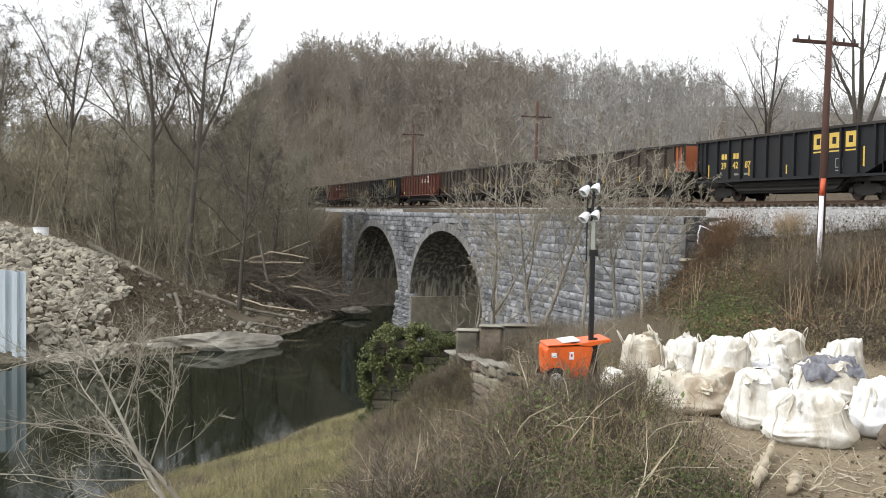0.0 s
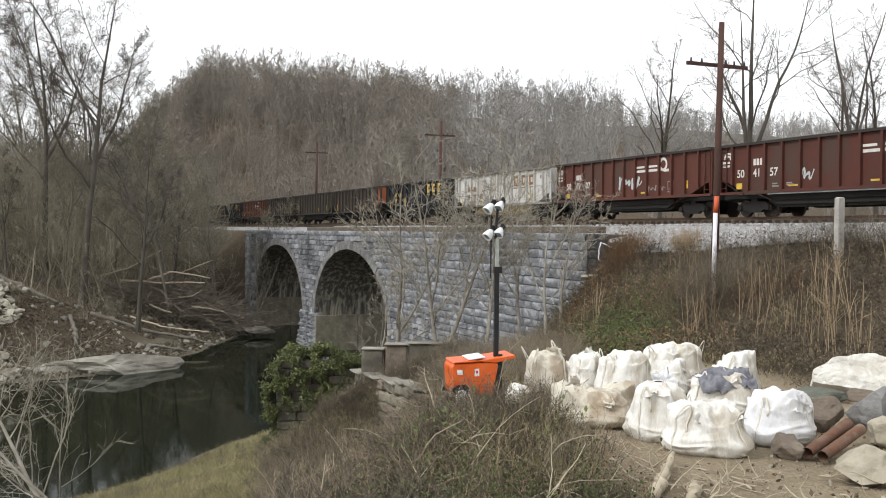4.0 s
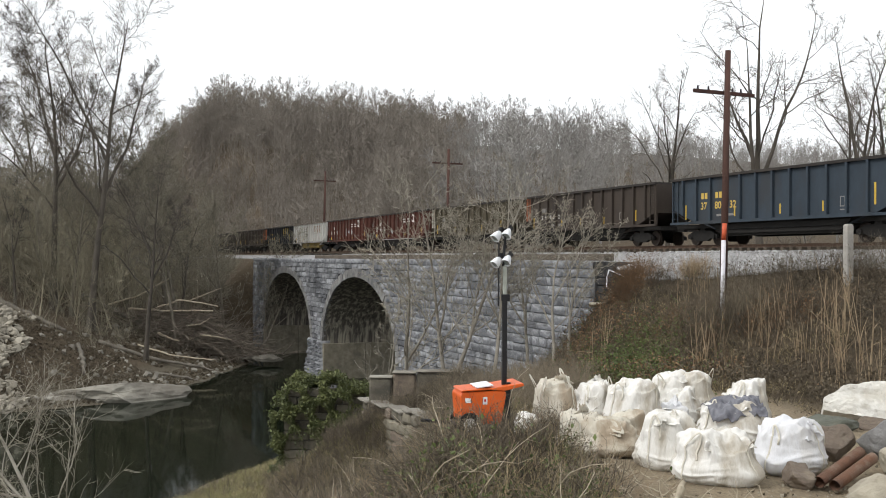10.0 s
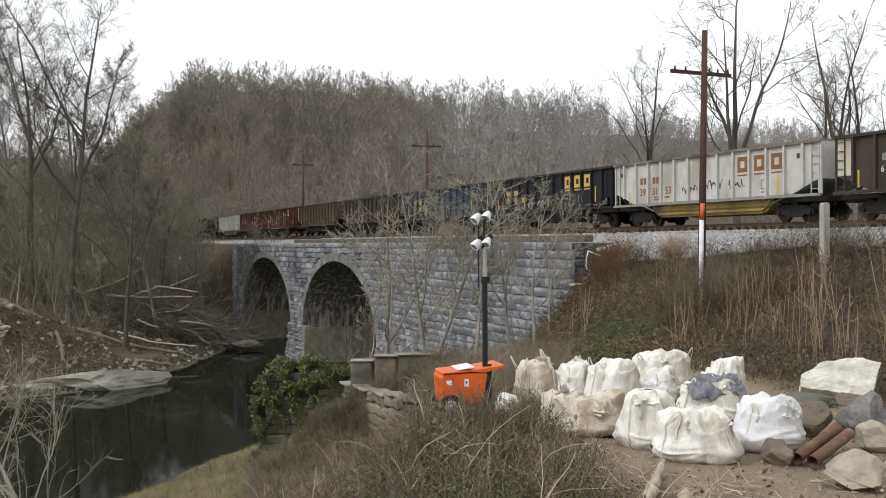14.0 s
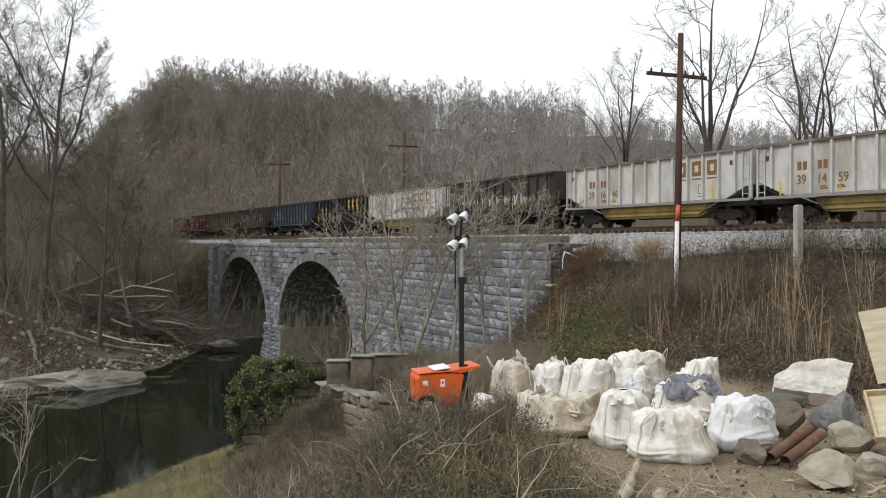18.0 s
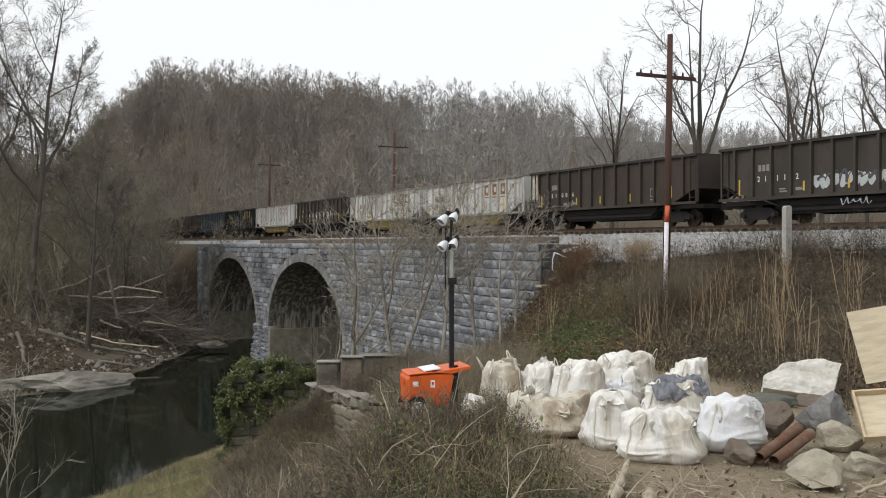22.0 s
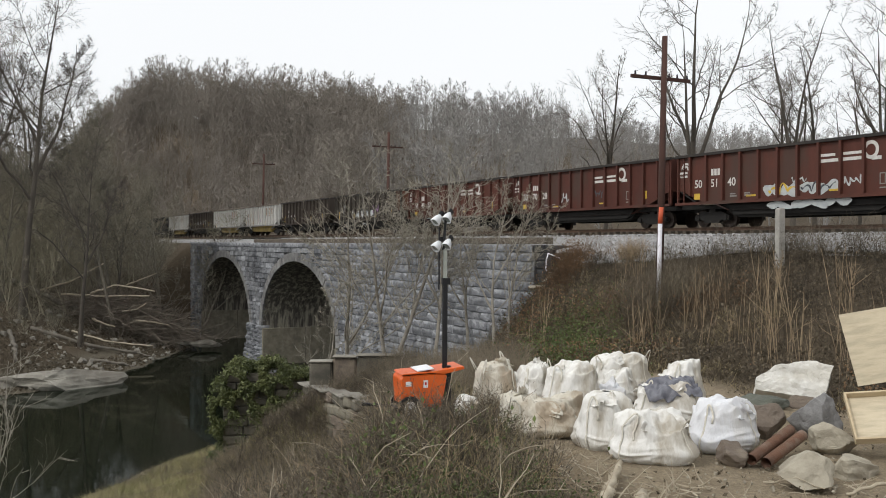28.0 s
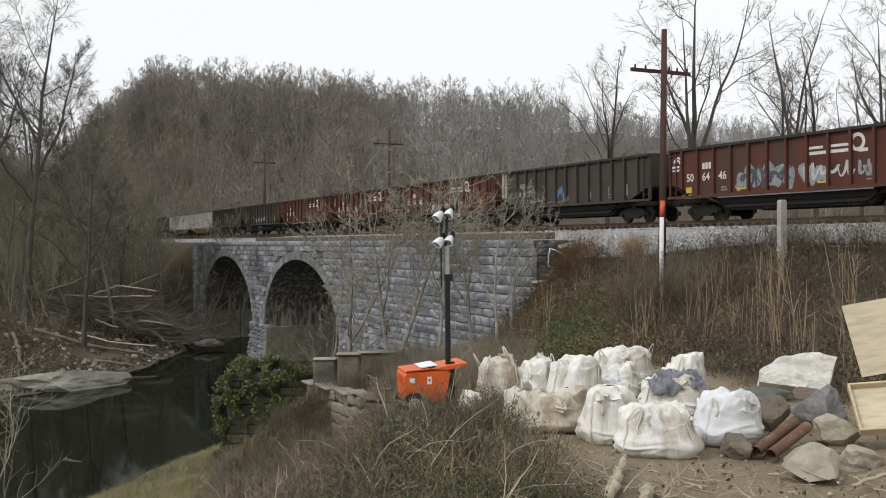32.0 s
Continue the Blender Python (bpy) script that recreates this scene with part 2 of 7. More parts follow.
M_BARK = material("bark", (0.25, 0.225, 0.18), (0.13, 0.115, 0.092), 2.0, fine=18, vary=0.35, stretch=(1, 1, 0.3))
M_BARK_DARK = material("dark_bark", (0.115, 0.10, 0.082), (0.06, 0.052, 0.043), 2.0, fine=18, vary=0.3, stretch=(1, 1, 0.3))
M_BARK_PALE = material("pale_bark", (0.38, 0.355, 0.305), (0.17, 0.15, 0.12), 1.2, fine=10, vary=0.2)
M_TWIG = material("twigs", (0.29, 0.265, 0.205), (0.15, 0.135, 0.10), 0.4, bump=0, vary=0.65)
M_TWIG_PALE = material("pale_twigs", (0.38, 0.35, 0.29), (0.21, 0.19, 0.15), 0.5, bump=0, vary=0.3)
# woods of the farther slope: distance haze put into a paler, greyer twig colour
M_RIDGE_HAZE = material("ridge_woods", (0.33, 0.315, 0.295), (0.20, 0.19, 0.178), 0.035, bump=0, vary=0.4)
M_THICKET = material("thicket", (0.37, 0.335, 0.245), (0.16, 0.142, 0.10), 0.12, bump=0, vary=0.6)
M_TWIG_DARK = material("dark_twigs", (0.24, 0.215, 0.18), (0.13, 0.115, 0.095), 0.4, bump=0, vary=0.5)
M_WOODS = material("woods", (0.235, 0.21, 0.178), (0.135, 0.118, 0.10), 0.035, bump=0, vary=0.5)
M_STONE = material("ashlar", (0.40, 0.41, 0.425), (0.17, 0.175, 0.185), 1.1, fine=9, bump=0.8, c=(0.085, 0.088, 0.098), c_scale=0.28, c_amount=0.85, vary=0.6)
M_VOUSSOIR = material("arch_stone", (0.24, 0.235, 0.225), (0.12, 0.118, 0.115), 1.1, fine=9, bump=0.8, c=(0.075, 0.075, 0.078), c_scale=0.4, c_amount=0.7, vary=0.4)
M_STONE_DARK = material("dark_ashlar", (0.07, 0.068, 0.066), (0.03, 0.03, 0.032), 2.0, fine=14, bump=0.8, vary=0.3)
M_MORTAR = material("mortar_bed", (0.12, 0.12, 0.12), (0.06, 0.06, 0.062), 2.0, fine=20)
M_VAULT = material("vault_masonry", (0.16, 0.145, 0.12), (0.055, 0.05, 0.045), 1.0, fine=9, bump=0.6, c=(0.42, 0.39, 0.31), c_scale=0.9, c_amount=0.75, stretch=(3, 3, 0.16))
M_CONCRETE = material("old_concrete", (0.27, 0.245, 0.19), (0.15, 0.135, 0.10), 1.4, fine=16, bump=0.4, c=(0.12, 0.11, 0.09), c_scale=0.7)
M_BALLAST = material("ballast_stone", (0.44, 0.435, 0.43), (0.24, 0.235, 0.23), 8, fine=22, bump=1.0, vary=0.45)
M_RAIL = material("rail_steel", (0.12, 0.075, 0.05), (0.07, 0.045, 0.032), 4, rough=0.7, metal=0.3)
M_TIE = material("sleeper_wood", (0.11, 0.09, 0.07), (0.06, 0.05, 0.04), 4, stretch=(1, 0.2, 1))
M_POLE = material("creosoted_pole", (0.095, 0.045, 0.033), (0.05, 0.028, 0.023), 3, stretch=(1, 1, 0.15), fine=30)
M_STRAW = material("straw_mat", (0.37, 0.31, 0.175), (0.22, 0.175, 0.095), 0.9, bump=0, vary=0.4)
M_DRY = material("dry_grass", (0.38, 0.33, 0.195), (0.23, 0.20, 0.105), 0.7, bump=0, vary=0.35)
M_TALL = material("dead_stalks", (0.41, 0.32, 0.205), (0.24, 0.175, 0.112), 0.6, bump=0, vary=0.4)
M_RUST_WEED = material("russet_weeds", (0.25, 0.155, 0.085), (0.13, 0.08, 0.046), 0.6, bump=0, vary=0.35)
M_SHRUB = material("shrub_stems", (0.175, 0.145, 0.107), (0.055, 0.046, 0.035), 0.8, bump=0, vary=0.65)
M_BROWN_SCRUB = material("brown_scrub", (0.265, 0.222, 0.16), (0.10, 0.082, 0.06), 0.5, bump=0, vary=0.6)
M_MEADOW = material("olive_grass", (0.29, 0.275, 0.13), (0.17, 0.17, 0.075), 0.7, bump=0, vary=0.35)
M_GREEN = material("low_green_leaves", (0.13, 0.155, 0.05), (0.065, 0.09, 0.028), 0.8, bump=0, vary=0.4, rough=0.6)
M_IVY = material("ivy_leaves", (0.185, 0.20, 0.075), (0.07, 0.085, 0.033), 1.2, bump=0, vary=0.6, rough=0.5)
M_LITTER = material("dead_leaf", (0.155, 0.125, 0.083), (0.065, 0.052, 0.036), 2, bump=0, vary=0.4)


def ground_material():
    """Leaf litter, with bare yard earth, shore mud and grass where the zone attribute says so."""
    mt = bpy.data.materials.new("ground")
    mt.use_nodes = True
    n, l = mt.node_tree.nodes, mt.node_tree.links
    bs = n["Principled BSDF"]
    bs.inputs["Roughness"].default_value = 0.95
    bs.inputs["Specular IOR Level"].default_value = 0.15
    co = n.new("ShaderNodeTexCoord")

    def nz(sc, d=8):
        t = n.new("ShaderNodeTexNoise")
        t.inputs["Scale"].default_value, t.inputs["Detail"].default_value = sc, d
        t.inputs["Roughness"].default_value = 0.7
        l.new(co.outputs["Object"], t.inputs["Vector"])
        r = n.new("ShaderNodeMapRange")
        r.inputs[1].default_value, r.inputs[2].default_value = 0.35, 0.65
        l.new(t.outputs["Fac"], r.inputs[0])
        return r.outputs[0]

    def mix(f, p, q):
        m = n.new("ShaderNodeMixRGB")
        for s, v in zip(m.inputs, (f, p, q)):
            if isinstance(v, tuple):
                s.default_value = (*v, 1)
            else:
                l.new(v, s)
        return m.outputs[0]

    fine, mid, big = nz(14.0), nz(2.2), nz(0.35)
    litter = mix(fine, mix(mid, (0.09, 0.07, 0.048), (0.165, 0.13, 0.088)), (0.06, 0.047, 0.034))
    earth = mix(fine, mix(mid, (0.41, 0.335, 0.23), (0.30, 0.242, 0.165)), (0.22, 0.178, 0.125))
    mud = mix(fine, mix(mid, (0.19, 0.165, 0.12), (0.12, 0.103, 0.075)), (0.075, 0.065, 0.05))
    grass = mix(fine, mix(mid, (0.25, 0.205, 0.12), (0.14, 0.125, 0.062)), (0.10, 0.085, 0.05))
    at = n.new("ShaderNodeVertexColor")
    at.layer_name = "zone"
    sp = n.new("ShaderNodeSeparateColor")
    l.new(at.outputs[0], sp.inputs[0])
    col = mix(sp.outputs[0], litter, earth)
    col = mix(sp.outputs[1], col, mud)
    col = mix(sp.outputs[2], col, grass)
    l.new(col, bs.inputs["Base Color"])
    bp = n.new("ShaderNodeBump")
    bp.inputs["Strength"].default_value, bp.inputs["Distance"].default_value = 0.7, 0.06
    l.new(fine, bp.inputs["Height"])
    l.new(bp.outputs[0], bs.inputs["Normal"])
    return mt


M_GROUND = ground_material()


def water_material():
    """Dark body below, mirror sheen above by the water's Fresnel."""
    mt = bpy.data.materials.new("river_water")
    mt.use_nodes = True
    n, l = mt.node_tree.nodes, mt.node_tree.links
    n.remove(n["Principled BSDF"])
    co = n.new("ShaderNodeTexCoord")
    a = n.new("ShaderNodeTexNoise")
    a.inputs["Scale"].default_value, a.inputs["Detail"].default_value = 0.9, 4
    l.new(co.outputs["Object"], a.inputs["Vector"])
    bp = n.new("ShaderNodeBump")
    bp.inputs["Strength"].default_value, bp.inputs["Distance"].default_value = 0.08, 0.05
    l.new(a.outputs["Fac"], bp.inputs["Height"])
    body, gloss = n.new("ShaderNodeBsdfDiffuse"), n.new("ShaderNodeBsdfGlossy")
    body.inputs["Color"].default_value = (0.005, 0.008, 0.004, 1)
    gloss.inputs["Color"].default_value = (0.78, 0.80, 0.79, 1)
    gloss.inputs["Roughness"].default_value = 0.04
    fr, mx = n.new("ShaderNodeFresnel"), n.new("ShaderNodeMixShader")
    fr.inputs["IOR"].default_value = 1.33
    for k in (gloss, fr):
        l.new(bp.outputs[0], k.inputs["Normal"])
    l.new(fr.outputs[0], mx.inputs[0])
    l.new(body.outputs[0], mx.inputs[1])
    l.new(gloss.outputs[0], mx.inputs[2])
    l.new(mx.outputs[0], n["Material Output"].inputs[0])
    return mt


M_WATER = water_material()


# ---- the ground, one sheet to the horizon ----
def build_ground():
    def axis(lo, hi, mid0, mid1, step, grow):
        v = list(np.arange(mid0, mid1 + step / 2, step))
        d = step
        while v[-1] < hi:
            d *= grow
            v.append(v[-1] + d)
        d = step
        while v[0] > lo:
            d *= grow
            v.insert(0, v[0] - d)
        return np.array(v)

    xs, ys = axis(-2500, 2500, -70, 40, 0.55, 1.07), axis(-800, 4000, 4, 128, 0.55, 1.07)
    X, Y = np.meshgrid(xs, ys, indexing="ij")
    Z = ground_z(X, Y)
    s, w, near, far, fa, fb = plan(X, Y)
    Z = Z + np.where(Z > 0.3, 0.12 * wave(X, Y, 3.1) * smooth(3, 6, near), 0)
    nx, ny = X.shape
    i = np.arange(nx * ny).reshape(nx, ny)
    quads = np.stack([i[:-1, :-1], i[1:, :-1], i[1:, 1:], i[:-1, 1:]], -1).reshape(-1, 4)
    me = raw_mesh("ground", np.stack([X, Y, Z], -1), quads)
    yard = smooth(7.6, 8.1, Z) * smooth(10.5, 9.5, Z) * smooth(12.2, 13.8, w) * smooth(0.0, 2.0, X + 0.8 * wave(X, Y, 2) - 0.18 * (22 - Y))
    yard = np.maximum(yard, smooth(9.0, 10.0, Z) * smooth(-44, -48, X) * smooth(102, 96, Y))
    mud = smooth(1.5, 0.8, Z)
    yard = np.maximum(yard, 0.45 * smooth(1.0, 0.3, Z + 0.3 * wave(X, Y, 2.2)) * (near > far) * smooth(4, 8, w))
    mud = mud * (1 - yard)
    grass = smooth(1.2, 2.5, Z) * smooth(7, 3, Z) * (near > 0) * (w > 6) * 0.9
    cols = np.zeros((nx * ny, 4), np.float32)
    cols[:, 0], cols[:, 1], cols[:, 2], cols[:, 3] = yard.ravel(), mud.ravel(), grass.ravel(), 1
    at = me.color_attributes.new("zone", "FLOAT_COLOR", "POINT")
    at.data.foreach_set("color", cols.ravel())
    thing("ground", me, M_GROUND, label="uneven earth ground with leaf litter, mud and grass", category="ground", kind="structure")
    bm = bmesh.new()
    vs = [bm.verts.new((x, y, 0)) for x, y in ((-400, -300), (60, -300), (60, 260), (-400, 260))]
    bm.faces.new(vs)
    me = bpy.data.meshes.new("water")
    bm.to_mesh(me)
    thing("water", me, M_WATER, label="dark still river water reflecting trees and sky", category="water", kind="structure")


build_ground()


# ---- the stone bridge ----
def stone_unit(seed):
    """A unit block, x and z from 0 to 1, a rough face at y = 0 that bulges to -1, and a body that goes back to y = 2."""
    rnd = random.Random(seed)
    g = (0.0, 0.07, 0.5, 0.93, 1.0)
    vs, qs, at = [], [], {}
    for i, x in enumerate(g):
        for j, z in enumerate(g):
            edge = i in (0, 4) or j in (0, 4)
            at[i, j] = len(vs)
            vs.append((x, 0.25 if edge else -rnd.uniform(0.25, 1.0), z))
    for i in range(4):
        for j in range(4):
            qs.append((at[i, j], at[i + 1, j], at[i + 1, j + 1], at[i, j + 1]))
    ring = [(i, 0) for i in range(5)] + [(4, j) for j in range(1, 5)] + [(i, 4) for i in range(3, -1, -1)] + [(0, j) for j in range(3, 0, -1)]
    b0 = len(vs)
    for i, j in ring:
        vs.append((g[i], 2.0, g[j]))
    for k in range(len(ring)):
        n = (k + 1) % len(ring)
        qs.append((at[ring[n]], at[ring[k]], b0 + k, b0 + n))
    return np.array(vs), np.array(qs)


def arch_height(s, grow=0.0):
    """Height of the arch soffit at s, or None beside the arches."""
    for a, b in ARCHES:
        c, h = (a + b) / 2, (b - a) / 2 + grow
        if abs(s - c) < h:
            return SPRING + (CROWN - SPRING + grow) * math.sqrt(1 - ((s - c) / h) ** 2)
    return None


def build_bridge():
    bridge = thing("railway_bridge", label="old grey rough-faced ashlar railway bridge with two wide arches", category="bridge", kind="structure")
    back_w = -8.6
    # core with the openings cut through, and the vaults
    bm = bmesh.new()
    cuts = sorted({S_RIGHT, S_LEFT, *[a + (b - a) * (0.5 - 0.5 * math.cos(math.pi * k / 36)) for a, b in ARCHES for k in range(37)]})
    for s0, s1 in zip(cuts, cuts[1:]):
        mid = arch_height((s0 + s1) / 2)
        lows = []
        for s in (s0, s1):
            h = arch_height(s)
            lows.append(-1.6 if mid is None else (h if h is not None else SPRING))
        for w in (FACE - 0.14, back_w):
            bm.faces.new([bm.verts.new(T(s, w, z)) for s, z in ((s0, lows[0]), (s1, lows[1]), (s1, COPING - 0.05), (s0, COPING - 0.05))])
        bm.faces.new([bm.verts.new(T(s, w, COPING - 0.05)) for s, w in ((s0, FACE - 0.14), (s1, FACE - 0.14), (s1, back_w), (s0, back_w))])
    for s in (S_RIGHT, S_LEFT):
        bm.faces.new([bm.verts.new(T(s, w, z)) for w, z in ((FACE - 0.14, -1.6), (back_w, -1.6), (back_w, COPING - 0.05), (FACE - 0.14, COPING - 0.05))])
    part("core", bm, M_MORTAR, bridge)
    for a, b in ARCHES:
        bm = bmesh.new()
        pts = [(a, -1.6)] + [(a + (b - a) * (0.5 - 0.5 * math.cos(math.pi * k / 36)),) for k in range(37)] + [(b, -1.6)]
        pts = [(p[0], p[1] if len(p) > 1 else (arch_height(p[0]) or SPRING)) for p in pts]
        for (s0, z0), (s1, z1) in zip(pts, pts[1:]):
            bm.faces.new([bm.verts.new(T(s, w, z)) for s, w, z in ((s0, FACE - 0.1, z0), (s1, FACE - 0.1, z1), (s1, back_w, z1), (s0, back_w, z0))])
        bmesh.ops.remove_doubles(bm, verts=bm.verts[:], dist=0.001)
        part("vault", bm, M_VAULT, bridge, "stained masonry vault with pale lime streaks", flat=False)
        # concrete footings along both springings, in pours
        for side, s0 in ((1, a), (-1, b)):
            for k in range(3):
                w1 = FACE + 0.02 - k * 4.4
                o = part("footing", box(0, 0.45, 0, 4.36, -1.5, SPRING - 0.15), M_CONCRETE, bridge, "stained beige concrete footing", bevel=0.03)
                o.matrix_basis = track_pose(s0 + (0.45 if side > 0 else 0.0), w1, 0)
    # coping course
    units = [stone_unit(k) for k in range(10)]
    unit_me = []
    for k, (v, q) in enumerate(units):
        me = raw_mesh("ashlar_block", v, q, smooth_shade=False)
        me.materials.append(M_STONE)
        unit_me.append(me)
    rnd = random.Random(5)
    loose, count = [], 0

    def lay(s_hi, length, z, h, w, proud=0.07):
        nonlocal count
        k = rnd.randrange(10)
        m = track_pose(s_hi, w, z) @ Matrix.Diagonal((length - 0.015, proud, h - 0.015, 1))
        if s_hi < 36 and count < 300 and z > 4.0:
            count += 1
            ob = new("ashlar_block", unit_me[k])
            ob.parent = bridge
            ob.matrix_basis = m
        else:
            v, q = units[k]
            mm = np.array(m)
            loose.append((v @ mm[:3, :3].T + mm[:3, 3], q))

    z = COPING - 0.42
    lay_z = []
    while z > -1.0:
        h = rnd.uniform(0.36, 0.56)
        z -= h
        lay_z.append((z, h))
    for z, h in lay_z:
        zm = z + h / 2
        spans = [(S_RIGHT, S_LEFT)]
        for a, b in ARCHES:
            c, half = (a + b) / 2, (b - a) / 2
            grow = 0.8 if zm > SPRING - 0.3 else 0.0
            top = CROWN + 0.8
            if zm < SPRING:
                e = half + grow
            elif zm < top:
                e = (half + 0.8) * math.sqrt(max(0, 1 - ((zm - SPRING) / (top - SPRING)) ** 2))
            else:
                continue
            spans = [t for lo, hi in spans for t in ((lo, min(hi, c - e)), (max(lo, c + e), hi)) if t[1] - t[0] > 0.12]
        for lo, hi in spans:
            s = hi
            while s > lo + 0.05:
                length = min(rnd.uniform(0.7, 1.7), s - lo)
                if s - length - lo < 0.4:
                    length = s - lo
                lay(s, length, z, h, FACE + rnd.uniform(-0.03, 0.05), 0.13)
                s -= length
    # voussoirs
    for a, b in ARCHES:
        c, half, rise = (a + b) / 2, (b - a) / 2, CROWN - SPRING
        n = 44
        for k in range(n):
            t0, t1 = math.pi * k / n + 0.002, math.pi * (k + 1) / n - 0.002
            out = []
            for t, g in ((t0, 0.0), (t1, 0.0), (t1, 0.8), (t0, 0.8)):
                out.append((-(c + (half + g) * math.cos(t)), SPRING + (rise + g) * math.sin(t)))
            bm = bmesh.new()
            add_prism(bm, out, -FACE - rnd.uniform(0.05, 0.10), -FACE + 0.3)
            o = part("voussoir", bm, M_VOUSSOIR, bridge, bevel=0.02)
            o.matrix_basis = track_pose(0, 0, 0)
    s = S_LEFT
    while s > S_RIGHT + 0.01:
        length = min(rnd.uniform(1.0, 1.9), s - S_RIGHT)
        if s - length - S_RIGHT < 0.5:
            length = s - S_RIGHT
        k = rnd.randrange(10)
        ob = new("coping_block", unit_me[k])
        ob.parent = bridge
        ob.matrix_basis = track_pose(s, FACE + 0.1, COPING - 0.42) @ Matrix.Diagonal((length - 0.012, 0.05, 0.42, 1))
        s -= length
    v, q = joined(loose)
    me = raw_mesh("ashlar_courses", v, q, smooth_shade=False)
    o = part("ashlar_courses", me, M_STONE, bridge)
    tagged(o, kind="stuff")
    # dark kerb stones set back along the deck
    s = 60.0
    while s > S_RIGHT + 0.6:
        length = rnd.uniform(2.2, 3.4)
        length = min(length, s - S_RIGHT - 0.3)
        o = part("kerb_stone", box(0, length - 0.02, 0, 0.6, 0, 0.36), M_SILL, bridge, "weathered brown kerb stone", bevel=0.03)
        o.matrix_basis = track_pose(s, FACE - 0.9, COPING)
        s -= length
    # battered pier nose in courses
    for k in range(12):
        z = -1.2 + 0.42 * k
        flare = 0.05 + 0.5 * max(0.0, 1 - (z + 1.2) / 4.6) ** 1.6
        lo, hi = ARCHES[0][1] - flare, ARCHES[1][0] + flare
        n = 3 + k % 2
        for j in range(n):
            o = new("pier_block", unit_me[rnd.randrange(10)])
            o.parent = bridge
            o.matrix_basis = track_pose(hi - (hi - lo) * j / n, FACE + flare, z) @ Matrix.Diagonal(((hi - lo) / n - 0.015, 0.4, 0.405, 1))
    # stepped wing wall of dark stone at the near end, and the abutment at the far one
    wing = thing("wing_wall", label="stepped wing wall of dark soot-stained stone blocks", category="wall", kind="structure")
    rnd = random.Random(9)
    for k in range(15):
        z1 = COPING - 0.02 - k * 0.42
        x, end = 0.0, (1.55 if k < 4 else 1.55 + (k - 3) * 0.55 + rnd.uniform(0, 0.5))
        while x < end - 0.1:
            length = min(rnd.uniform(0.6, 1.1), end - x)
            ob = new("wing_block", dark_me(unit_me[rnd.randrange(10)]))
            ob.parent = wing
            ob.matrix_basis = track_pose(S_RIGHT - 0.03 - x, FACE - 0.25 + rnd.uniform(-0.03, 0.03), z1 - 0.42) @ Matrix.Diagonal((length - 0.02, 0.06, 0.405, 1))
            x += length
    o = part("wing_core", box(0, 1.5, 0.15, 3.0, 3, COPING - 0.1), M_MORTAR, wing)
    o.matrix_basis = track_pose(S_RIGHT, FACE - 0.25, 0)
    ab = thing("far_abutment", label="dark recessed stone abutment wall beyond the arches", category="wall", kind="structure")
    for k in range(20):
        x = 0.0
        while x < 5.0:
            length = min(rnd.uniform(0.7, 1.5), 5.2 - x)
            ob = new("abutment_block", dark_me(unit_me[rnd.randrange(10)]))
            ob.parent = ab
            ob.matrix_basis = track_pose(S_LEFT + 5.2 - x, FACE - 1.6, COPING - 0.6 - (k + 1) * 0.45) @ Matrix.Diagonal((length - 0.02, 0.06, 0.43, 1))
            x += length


M_SILL = material("weathered_sill", (0.16, 0.13, 0.10), (0.09, 0.075, 0.06), 2.5, fine=16, bump=0.5)
DARK = {}


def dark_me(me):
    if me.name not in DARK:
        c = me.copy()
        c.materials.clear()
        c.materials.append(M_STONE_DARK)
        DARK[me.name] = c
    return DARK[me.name]


